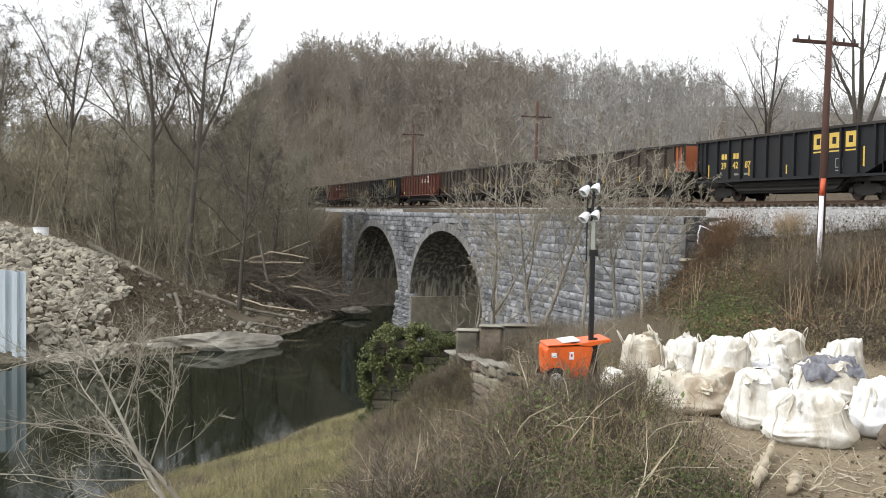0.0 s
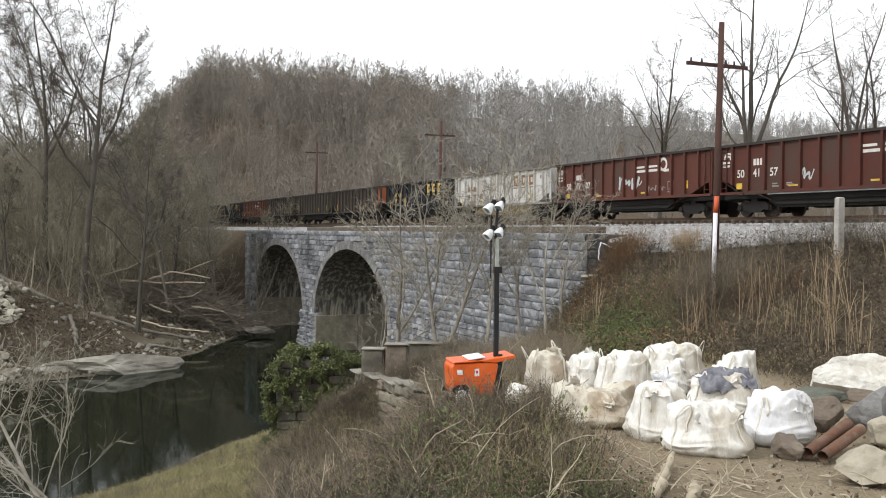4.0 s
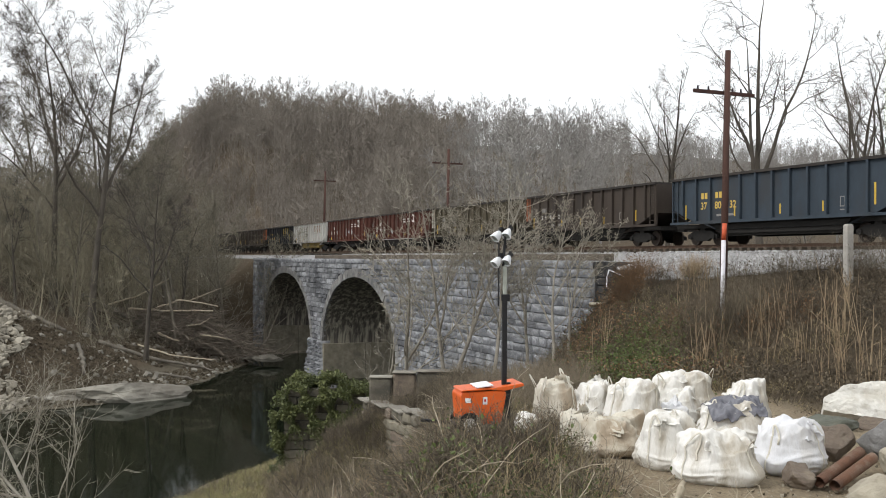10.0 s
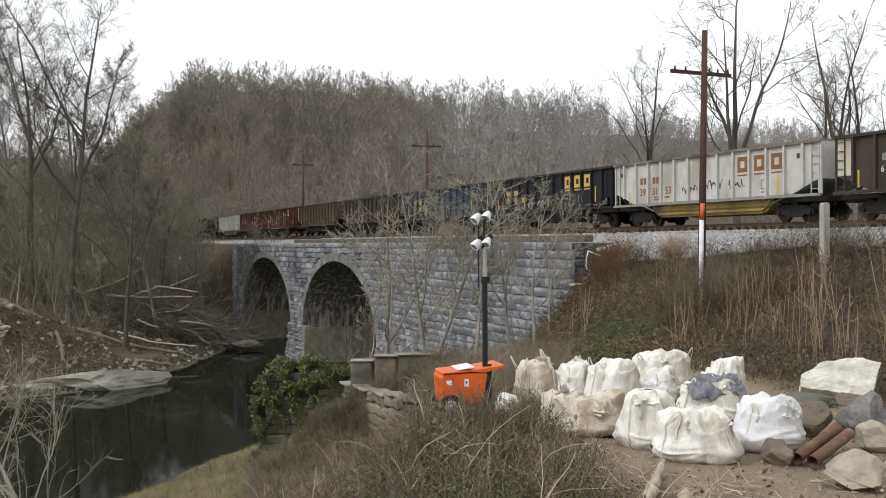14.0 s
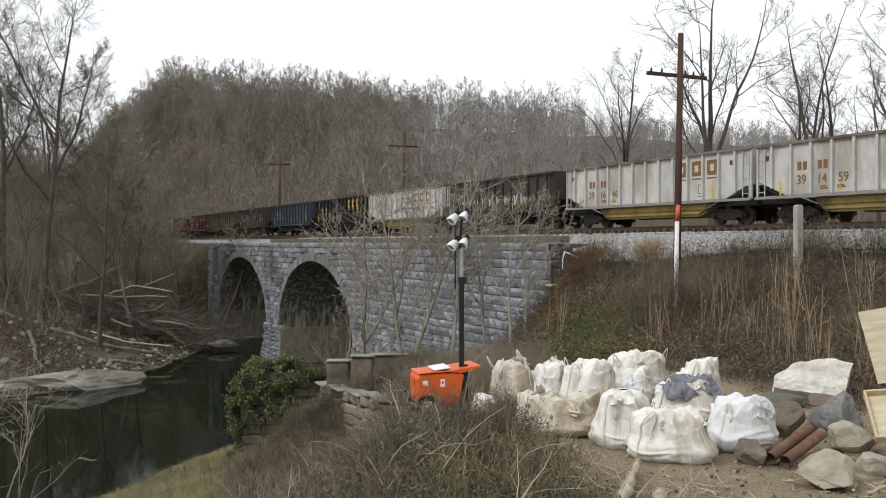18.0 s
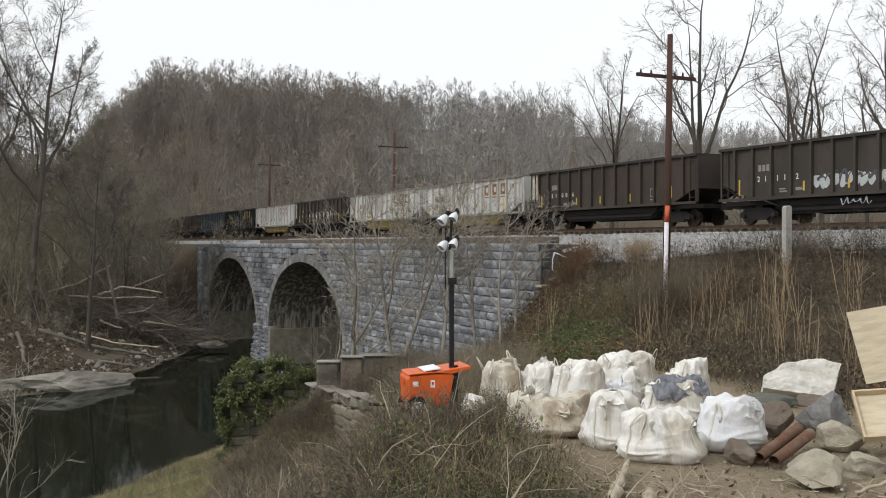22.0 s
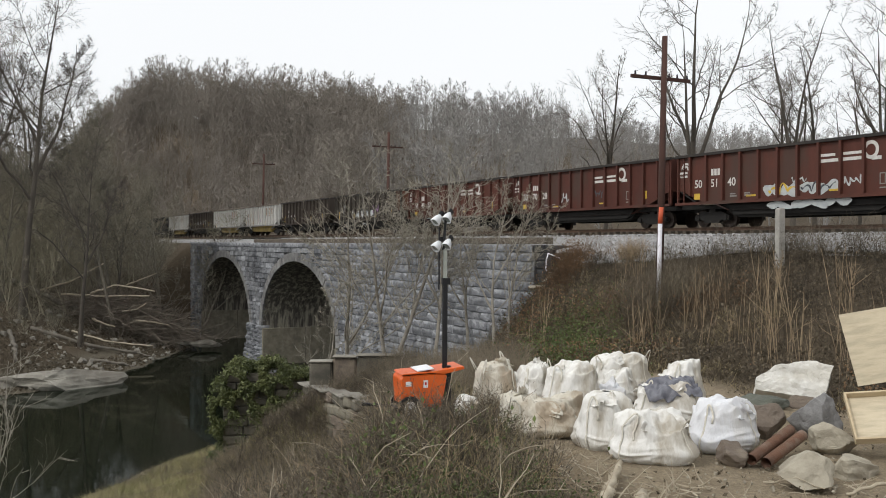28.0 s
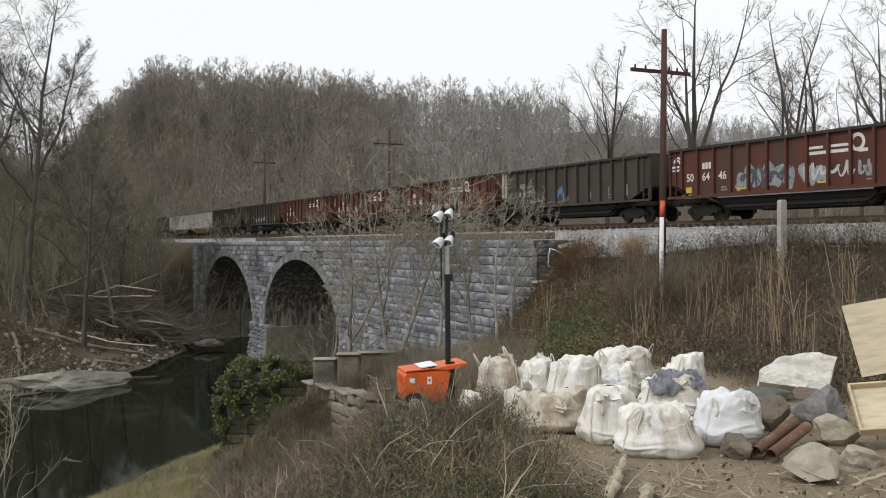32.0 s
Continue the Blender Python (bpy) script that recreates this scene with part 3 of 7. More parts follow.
# ---- the railway track ----
def build_track():
    track = thing("railway_track", label="single railway track of rusty rails on grey ballast", category="railway track", kind="structure")
    s0, s1 = -70.0, 470.0
    bm = bmesh.new()
    prof = [(3.4, 11.66), (0.75, 12.42), (-3.85, 12.42), (-6.2, 11.8)]
    n = 90
    rows = []
    for i in range(n + 1):
        s = s0 + (s1 - s0) * i / n
        rows.append([bm.verts.new(T(s, w, z)) for w, z in prof])
    for a, b in zip(rows, rows[1:]):
        for j in range(3):
            bm.faces.new((a[j], a[j + 1], b[j + 1], b[j]))
    part("ballast_bed", bm, M_BALLAST, track, flat=False)
    for off in (-0.82, -2.26):
        out = [(-0.07, 0.0), (0.07, 0.0), (0.07, 0.02), (0.012, 0.035), (0.012, 0.12), (0.037, 0.13), (0.037, 0.165), (-0.037, 0.165), (-0.037, 0.13), (-0.012, 0.12), (-0.012, 0.035), (-0.07, 0.02)]
        bm = bmesh.new()
        a = [bm.verts.new(T(s0, off + y, RAIL - 0.165 + z)) for y, z in out]
        b = [bm.verts.new(T(s1, off + y, RAIL - 0.165 + z)) for y, z in out]
        for i in range(len(out)):
            bm.faces.new((a[i], a[(i + 1) % len(out)], b[(i + 1) % len(out)], b[i]))
        part("rail", bm, M_RAIL, track, "rust-brown steel rail")
    tie = part("sleeper", box(-0.11, 0.11, -1.3, 1.3, -0.18, 0.0), M_TIE, track, bevel=0.012)
    tie.matrix_basis = track_pose(-18, -1.54, RAIL - 0.165)
    for i in range(1, 180):
        share(tie, track_pose(-18 + i * 0.56, -1.54, RAIL - 0.165 - 0.01 * (i % 3)))
    # loose stone of the ballast shoulder
    rng = np.random.default_rng(3)
    v0, q0 = pebble()
    chunks = []
    sheet, rows = bmesh.new(), []
    for i in range(75):
        sa = 1.1 - i * 0.5
        ed = float(ballast_edge(sa))
        rows.append([sheet.verts.new(T(sa, 0.75 + (ed - 0.75) * j / 8, 12.30 - 0.2 * (ed - 0.75) * j / 8 + 0.03 * math.sin(sa * 3 + j))) for j in range(9)])
    for a, b in zip(rows, rows[1:]):
        for j in range(8):
            sheet.faces.new((a[j], a[j + 1], b[j + 1], b[j]))
    part("ballast_shoulder", sheet, M_BALLAST, track, flat=False)
    for i in range(15000):
        s = rng.uniform(-36, 1.0) if i < 13500 else rng.uniform(1, 60)
        w = rng.uniform(-0.4, float(ballast_edge(s)) + 0.3 * rng.random()) if s < 1.0 else rng.uniform(-0.3, 1.2)
        z = 12.44 - max(0, w - 0.75) * 0.2 - (0.1 if w > 0.75 else 0)
        sc = rng.uniform(0.03, 0.075)
        r = np.array(Euler(rng.uniform(0, 6, 3)).to_matrix()) * (sc * rng.uniform(0.7, 1.3, 3))
        chunks.append((v0 @ r.T + np.array(T(s, w, z)), q0))
    v, q = joined(chunks)
    thing("ballast", raw_mesh("ballast", v, q, smooth_shade=False), M_BALLAST, label="crushed grey limestone ballast on the track shoulder", category="gravel", kind="stuff")


def pebble():
    v = np.array([(x, y, z) for x in (-1, 1) for y in (-1, 1) for z in (-1, 1)], float)
    v *= np.array([[1, .8, .9], [.7, 1, .8], [.9, .7, 1], [1, 1, .6]] * 2)
    return v, np.array([(0, 1, 3, 2), (4, 6, 7, 5), (0, 4, 5, 1), (2, 3, 7, 6), (0, 2, 6, 4), (1, 5, 7, 3)])


# ---- the coal train ----
LEN, WIDE, TOP, SILL = 15.25, 3.1, 3.45, 1.12
CACHE = {}


def cached(name, make):
    if name not in CACHE:
        bm = make()
        bmesh.ops.recalc_face_normals(bm, faces=bm.faces[:])
        me = bpy.data.meshes.new(name)
        bm.to_mesh(me)
        bm.free()
        me.materials.append(None)
        CACHE[name] = me
    return CACHE[name]


def piece(name, make, mt, parent, m=None, label="", key=None):
    ob = new(name, cached(key or name, make))
    ob.parent = parent
    ob.material_slots[0].link = "OBJECT"
    ob.material_slots[0].material = mt
    if m is not None:
        ob.matrix_basis = m
    return tagged(ob, label=label)


def paint(name, a, dirt=(0.06, 0.048, 0.038), amount=0.55, rough=0.7):
    return material(name, a, tuple(v * 0.72 for v in a), 0.9, rough=rough, bump=0.15, fine=9, c=dirt, c_scale=0.45, c_amount=amount, stretch=(1, 1, 0.45))


M_UNDER = material("underframe_grime", (0.02, 0.018, 0.016), (0.011, 0.010, 0.009), 2, rough=0.8)
M_WHEEL = material("wheel_steel", (0.07, 0.052, 0.042), (0.035, 0.028, 0.024), 3, rough=0.6, metal=0.4)
P_MAROON = paint("maroon_paint", (0.088, 0.028, 0.019), amount=0.5)
P_CHORD = paint("sooty_chord", (0.035, 0.03, 0.027), amount=0.4)
P_CHORD_W = paint("rusty_white_chord", (0.20, 0.17, 0.14), (0.07, 0.05, 0.04), 0.8)
P_MAROON2 = paint("faded_maroon_paint", (0.10, 0.034, 0.023), amount=0.5)
P_BLACK = paint("black_paint", (0.013, 0.014, 0.017), (0.03, 0.026, 0.022), 0.3)
P_BLUE = paint("dark_blue_paint", (0.04, 0.055, 0.072), (0.05, 0.045, 0.04), 0.35)
P_WHITE = paint("dirty_white_paint", (0.54, 0.53, 0.50), (0.27, 0.235, 0.19), 0.6)
P_OLIVE = paint("olive_brown_paint", (0.08, 0.066, 0.042), (0.045, 0.038, 0.028), 0.6)
P_BROWN = paint("dark_brown_paint", (0.056, 0.043, 0.034), (0.03, 0.025, 0.021), 0.6)
P_GREY = paint("dark_grey_brown_paint", (0.06, 0.05, 0.04), (0.034, 0.029, 0.024), 0.6)
P_RUSTY = paint("rust_brown_paint", (0.15, 0.062, 0.036), (0.05, 0.034, 0.026), 0.7)
P_ORANGE = paint("rusty_orange_paint", (0.34, 0.10, 0.04), (0.10, 0.043, 0.027), 0.65)
P_CREAM = paint("stained_cream_paint", (0.60, 0.57, 0.50), (0.30, 0.17, 0.09), 0.55)
P_YELLOW = material("yellow_mark", (0.62, 0.42, 0.06), (0.45, 0.30, 0.05), 2, bump=0)
P_TUB = paint("mustard_tub_paint", (0.30, 0.22, 0.07), (0.07, 0.055, 0.04), 0.75)
P_LETTER = material("white_lettering", (0.66, 0.65, 0.62), (0.5, 0.48, 0.45), 4, bump=0)
P_LETTER_Y = material("yellow_lettering", (0.62, 0.44, 0.10), (0.50, 0.34, 0.08), 4, bump=0)
P_LETTER_B = material("brown_lettering", (0.22, 0.12, 0.05), (0.17, 0.09, 0.04), 4, bump=0)
P_LETTER_X = material("grey_lettering", (0.26, 0.25, 0.23), (0.2, 0.19, 0.18), 4, bump=0)
P_TAG = material("sprayed_paint_pale", (0.5, 0.52, 0.5), (0.35, 0.37, 0.38), 3, bump=0)
P_TAG_G = material("sprayed_paint_silver", (0.30, 0.31, 0.32), (0.18, 0.19, 0.20), 5, bump=0)
P_TAG_B = material("sprayed_paint_blue", (0.10, 0.22, 0.36), (0.07, 0.15, 0.25), 3, bump=0)
P_TAG_V = material("sprayed_paint_violet", (0.30, 0.18, 0.30), (0.22, 0.13, 0.24), 3, bump=0)
P_TAG_K = material("sprayed_paint_dark", (0.09, 0.10, 0.11), (0.06, 0.06, 0.07), 3, bump=0)


def hopper_body():
    """Open-topped side and end sheets with thickness, cut away under the end slopes."""
    bm = bmesh.new()
    side = [(0.0, TOP - 0.1), (0.0, 1.78), (0.25, 1.78), (1.9, SILL), (LEN - 1.9, SILL), (LEN - 0.25, 1.78), (LEN, 1.78), (LEN, TOP - 0.1)]
    for y0 in (0.06, WIDE - 0.12):
        add_prism(bm, side, y0, y0 + 0.06)
    for x0 in (0.0, LEN - 0.06):
        add_box(bm, x0, x0 + 0.06, 0.12, WIDE - 0.12, 1.78, TOP - 0.1)
    # slope sheets and floor
    for a, b in (((0.1, 1.85), (3.4, 0.75)), ((LEN - 0.1, 1.85), (LEN - 3.4, 0.75))):
        q = [bm.verts.new(p) for p in ((a[0], 0.12, a[1]), (a[0], WIDE - 0.12, a[1]), (b[0], WIDE - 0.12, b[1]), (b[0], 0.12, b[1]))]
        bm.faces.new(q)
    bm.faces.new([bm.verts.new(p) for p in ((3.4, 0.12, 0.75), (3.4, WIDE - 0.12, 0.75), (LEN - 3.4, WIDE - 0.12, 0.75), (LEN - 3.4, 0.12, 0.75))])
    return bm


def hopper_tub():
    """The rounded bottom that hangs between the trucks."""
    bm = bmesh.new()
    out = [(3.0, SILL - 0.02), (3.35, 0.62), (3.8, 0.42), (LEN - 3.8, 0.42), (LEN - 3.35, 0.62), (LEN - 3.0, SILL - 0.02)]
    add_prism(bm, out, 0.22, 0.9)
    add_prism(bm, out, WIDE - 0.9, WIDE - 0.22)
    bmesh.ops.bevel(bm, geom=bm.edges[:], offset=0.12, segments=2, affect="EDGES")
    return bm


def chord(length):
    return lambda: box(0, length, 0, 0.14, TOP - 0.12, TOP)


def wheel_mesh():
    bm = bmesh.new()
    for y, r, d in ((0.0, 0.42, 0.11), (0.07, 0.455, 0.035), (-0.07, 0.12, 0.12)):
        bmesh.ops.create_cone(bm, cap_ends=True, segments=20, radius1=r, radius2=r, depth=d, matrix=Matrix.Translation((0, y, 0.42)) @ Matrix.Rotation(math.pi / 2, 4, "X"))
    return bm


def side_frame():
    bm = bmesh.new()
    out = [(-1.15, 0.52), (-1.15, 0.32), (-0.65, 0.34), (-0.42, 0.2), (0.42, 0.2), (0.65, 0.34), (1.15, 0.32), (1.15, 0.52), (0.62, 0.72), (-0.62, 0.72)]
    add_prism(bm, out, -0.09, 0.09)
    for x in (-0.92, 0.92):
        add_rod(bm, (x, -0.16, 0.42), (x, 0.0, 0.42), 0.13, sides=12)
    add_rod(bm, (-0.14, 0, 0.22), (-0.14, 0, 0.6), 0.08)
    add_rod(bm, (0.14, 0, 0.22), (0.14, 0, 0.6), 0.08)
    return bm


def ladder(car, mt, x):
    lad = new("ladder", None)
    lad.parent = car
    lad.matrix_basis = pose(x, 0.03, 0)
    for dx in (0.0, 0.42):
        piece("ladder_rail", lambda: box(-0.02, 0.02, -0.05, -0.01, 1.15, TOP - 0.15), mt, lad, pose(dx, 0, 0))
    for k in range(6):
        piece("rung", lambda: box(0.02, 0.40, -0.05, -0.025, 0, 0.025), mt, lad, pose(0, 0, 1.35 + k * 0.36))


def lettering(name, text, size, mt, parent, x, z, label=""):
    cu = bpy.data.curves.new(name, "FONT")
    cu.body, cu.size, cu.extrude, cu.offset = text, size, 0.004, size * 0.012
    tmp = new("tmp", cu)
    dg = bpy.context.evaluated_depsgraph_get()
    me = bpy.data.meshes.new_from_object(tmp.evaluated_get(dg))
    bpy.data.objects.remove(tmp)
    me.name = name
    me.materials.clear()
    me.materials.append(mt)
    ob = new(name, me)
    ob.parent = parent
    ob.matrix_basis = pose(x, 0.05, z, 90, 0, 0)
    return tagged(ob, label=label)


def plates(name, rects, mt, parent, y=0.052, label=""):
    """Flat painted marks on the near side, each a part: (x, z, width, height)."""
    for x, z, a, b in rects:
        key = f"mark{a:.2f}x{b:.2f}"
        piece(name, lambda: box(0, a, 0, 0.006, 0, b), mt, parent, pose(x, y, z), label, key)


def scrawl(name, seed, x, z, length, h, mt, parent, label, loops=9):
    """Sprayed strokes with no letters in them."""
    rng = np.random.default_rng(seed)
    n = loops * 14
    t = np.linspace(0, 1, n)
    px = x + t * length + 0.10 * h * np.sin(t * loops * 6.28 + 1)
    pz = z + h * (0.5 + 0.42 * np.sin(t * loops * 6.28 * 0.97 + rng.uniform(0, 6)) * (0.6 + 0.4 * np.sin(t * 9 + seed)))
    d = np.stack([np.gradient(px), np.gradient(pz)], -1)
    d /= np.linalg.norm(d, axis=1, keepdims=True)
    k = 0.045 * (1 + 0.5 * np.sin(t * 31))[:, None] * (h / 0.7)
    a = np.stack([px, pz], -1) + k * np.stack([-d[:, 1], d[:, 0]], -1)
    b = np.stack([px, pz], -1) - k * np.stack([-d[:, 1], d[:, 0]], -1)
    v = np.zeros((2 * n, 3))
    v[0::2, 0], v[0::2, 2], v[1::2, 0], v[1::2, 2] = a[:, 0], a[:, 1], b[:, 0], b[:, 1]
    v[:, 1] = 0.050 - 0.0006 * np.repeat(np.arange(n) % 7, 2)
    q = np.array([(2 * i, 2 * i + 1, 2 * i + 3, 2 * i + 2) for i in range(n - 1)])
    return part(name, raw_mesh(name, v, q, smooth_shade=False), mt, parent, label)


def hopper_car(label, body, ribs=13, tub=None, sill=None, chord_mt=None):
    car = thing("hopper_car", label=label, category="railway wagon", group="coal train")
    sill, chord_mt = sill or body, chord_mt or P_CHORD
    piece("body", hopper_body, body, car)
    for y in (-0.09, WIDE - 0.05):
        piece("top_chord", chord(LEN), chord_mt, car, pose(0, y, 0), key="chord_side")
        piece("side_sill", lambda: box(1.8, LEN - 1.8, 0, 0.12, SILL - 0.07, SILL + 0.07), sill, car, pose(0, y, 0))
        piece("corner_sill", lambda: box(0, 1.9, 0, 0.12, SILL - 0.07, SILL + 0.05), sill, car, pose(0, y, 0))
        piece("corner_sill", lambda: box(0, 1.9, 0, 0.12, SILL - 0.07, SILL + 0.05), sill, car, pose(LEN - 1.9, y, 0))
    for x in (0.0, LEN - 0.14):
        piece("end_chord", lambda: box(0, 0.14, 0.14, WIDE - 0.14, TOP - 0.12, TOP), chord_mt, car, pose(x, 0, 0))
    for i in range(ribs):
        x = 1.0 + (LEN - 2.0) * i / (ribs - 1)
        lo = 1.5 if i in (0, ribs - 1) else SILL
        for m in (pose(x, 0, 0), pose(x, WIDE, 0, 0, 0, 180)):
            piece("side_post", lambda lo=lo: box(-0.055, 0.055, -0.09, 0.06, lo, TOP - 0.12), body, car, m, key=f"post{lo}")
    for x0, sgn in ((0.0, 1), (LEN, -1)):
        for y in (0.02, WIDE - 0.1):
            piece("corner_post", lambda: box(-0.05, 0.05, 0, 0.09, SILL, TOP - 0.12), body, car, pose(x0 + sgn * 0.06, y, 0))
        piece("slope_brace", lambda: rod((0.1, 0.12, 1.75), (1.2, 0.12, 1.2), 0.04, sides=6), M_UNDER, car, pose(x0, 0, 0, 0, 0, 0) if sgn > 0 else pose(x0, WIDE, 0, 0, 0, 180))
        piece("coupler", lambda: box(-0.55, 0.4, WIDE / 2 - 0.12, WIDE / 2 + 0.12, 0.75, 1.0), M_UNDER, car, pose(x0, 0, 0) if sgn > 0 else pose(x0, WIDE, 0, 0, 0, 180))
        piece("platform", lambda: box(0.0, 3.2, 0.35, WIDE - 0.35, 0.85, 1.05), M_UNDER, car, pose(x0, 0, 0) if sgn > 0 else pose(x0 - 3.2, 0, 0))
        truck = new("truck", None)
        truck.parent = car
        truck.matrix_basis = pose(x0 + sgn * 2.0, 0, 0)
        piece("bolster", lambda: box(-0.2, 0.2, 0.45, WIDE - 0.45, 0.45, 0.85), M_UNDER, truck)
        for y in (0.52, WIDE - 0.52):
            piece("truck_frame", side_frame, M_UNDER, truck, pose(0, y, 0))
            for x in (-0.92, 0.92):
                piece("wheel", wheel_mesh, M_WHEEL, truck, pose(x, 0.80, 0) if y < 1 else pose(x, WIDE - 0.80, 0, 0, 0, 180))
    ladder(car, body, 0.12)
    ladder(car, body, LEN - 0.55)
    piece("tub", hopper_tub, tub or M_UNDER, car)
    return car


def ring_logo(parent, x, z, mt, r=0.36):
    """A plain ring with a tail and two bars, in the place of a mark."""
    bm = bmesh.new()
    n = 20
    for i in range(n):
        a, b = 6.283 * i / n, 6.283 * (i + 1) / n
        out = [(x + math.cos(t) * q, z + math.sin(t) * q) for t, q in ((a, r), (b, r), (b, r * 0.62), (a, r * 0.62))]
        add_prism(bm, out, 0.046, 0.054)
    add_box(bm, x + 0.05, x + r + 0.12, 0.046, 0.054, z - r - 0.04, z - r + 0.1)
    add_box(bm, x - 2.6, x - r - 0.05, 0.046, 0.054, z - r + 0.02, z - r + 0.15)
    add_box(bm, x - 2.6, x - 1.7, 0.046, 0.054, z - r + 0.25, z - r + 0.36)
    add_box(bm, x - 1.3, x - r - 0.05, 0.046, 0.054, z - r + 0.25, z - r + 0.36)
    part("painted_mark", bm, mt, parent, "white painted ring and bars")


def hook_logo(parent, x, z, mt):
    bm = bmesh.new()
    n = 10
    for r in (0.34, 0.2):
        for i in range(n):
            a, b = 3.3 * i / n - 0.2, 3.3 * (i + 1) / n - 0.2
            add_prism(bm, [(x + math.cos(t) * q, z + math.sin(t) * q) for t, q in ((a, r), (b, r), (b, r - 0.1), (a, r - 0.1))], 0.046, 0.054)
    for k in range(2):
        add_box(bm, x - 0.42, x + 0.1, 0.046, 0.054, z - 0.2 - 0.17 * k, z - 0.1 - 0.17 * k)
    part("painted_mark", bm, mt, parent, "white painted hooked mark")


def panel_x(k, offset=0.0):
    """The middle of the kth side panel between two posts."""
    return 1.0 + (LEN - 2.0) / 12 * (k + 0.5) + offset


def frame_bm(w, h, t):
    bm = bmesh.new()
    for r in ((0, w, 0, t), (0, w, h - t, h), (0, t, t, h - t), (w - t, w, t, h - t)):
        add_box(bm, r[0], r[1], 0, 0.006, r[2], r[3])
    return bm


def block_mark(parent, z, mt):
    """Three plain heavy frames with an underline each."""
    for k in (8, 9, 10):
        x = panel_x(k, -0.34)
        piece("painted_mark", lambda: frame_bm(0.68, 0.72, 0.2), mt, parent, pose(x, 0.052, z), "plain painted frame")
        plates("painted_underline", [(x, z - 0.17, 0.68, 0.07)], mt, parent)


def blobs(name, seed, x, z, length, h, mt, parent, n=9, label="sprayed paint patch"):
    """Filled sprayed lobes, overlapping."""
    rnd = random.Random(seed)
    for k in range(n):
        cx, cz = x + length * (k + 0.5) / n + rnd.uniform(-0.1, 0.1), z + h * rnd.uniform(0.35, 0.6)
        a, b, t = length / n * rnd.uniform(0.55, 0.8), h * rnd.uniform(0.35, 0.5), rnd.uniform(-0.5, 0.5)
        pts = []
        for i in range(16):
            f = 6.2832 * i / 16
            r = 1 + 0.15 * math.sin(3 * f + k)
            u, v = a * math.cos(f) * r, b * math.sin(f) * r
            pts.append((cx + u * math.cos(t) - v * math.sin(t), cz + u * math.sin(t) + v * math.cos(t)))
        bm = bmesh.new()
        bm.faces.new([bm.verts.new((px, 0.054 - 0.0004 * k, pz)) for px, pz in pts])
        part(name, bm, mt, parent, label)


def small_marks(car, mt, seed):
    rnd = random.Random(seed)
    rects = [(3.6 + k * 0.9, 1.3 + rnd.uniform(0, 0.12), 0.42, 0.07) for k in range(2)]
    rects += [(3.6 + k * 0.9, 1.45, 0.34, 0.06) for k in range(2)]
    plates("data_marks", rects, mt, car)
    x = 11.6
    plates("data_panel", [(x, 1.5, 0.5, 0.04), (x, 1.9, 0.5, 0.04), (x, 1.5, 0.04, 0.44), (x + 0.46, 1.5, 0.04, 0.44), (x + 0.23, 1.5, 0.04, 0.44), (x, 1.35, 0.5, 0.05)], mt, car)


def end_panel(car, mt, right=False, label=""):
    x = LEN - 0.95 if right else 0.02
    bm = bmesh.new()
    add_prism(bm, [(x, 1.8), (x + 0.93, 1.8), (x + 0.93, TOP - 0.13), (x, TOP - 0.13)], 0.045, 0.058)
    ex = LEN + 0.001 if right else -0.014
    add_box(bm, ex, ex + 0.012, 0.14, WIDE - 0.14, 1.82, TOP - 0.14)
    part("end_panel", bm, mt, car, label)


# order from the front; number, paint, marks
CARS = [
    (-9, "brown", None), (-8, "black", None), (-7, "maroon", None), (-6, "brown", None), (-5, "black", None),
    (-4, "maroon", None), (-3, "brown", None), (-2, "grey", None), (-1, "orange_end", None), (0, "black", "394287"),
    (1, "white", "393562"), (2, "maroon", "504907"), (3, "maroon", "504157"), (4, "olive", "91086"), (5, "orange_front", "25032"),
    (6, "blue", "378032"), (7, "black", "394380"), (8, "white", "393153"), (9, "cream_front", "652802"), (10, "white", "391646"),
    (11, "white", "391459"), (12, "cream_dark", "21006"), (13, "rust_end", "21112"), (14, "maroon", "504853"), (15, "maroon", "507028"),
    (16, "maroon", "505140"), (17, "cream_grey", "549"), (18, "maroon", "506446"), (19, "brown", None),
]
SLIPS = [-0.5, -0.09, 0.12, 0.51, 0.93, 0.02, -0.44, -0.86, -0.16, 0.08, -0.16, 0.5, 0.56, -0.04, -0.53, -0.33, 0.19, 0.34, -0.15]
PITCH = 16.2
TRAIN = []


def train_s(k, t):
    slip = SLIPS[k] if 0 <= k < 19 else 0.0
    return 9.36 + 9.197 * t - 0.01406 * t * t - PITCH * k + slip


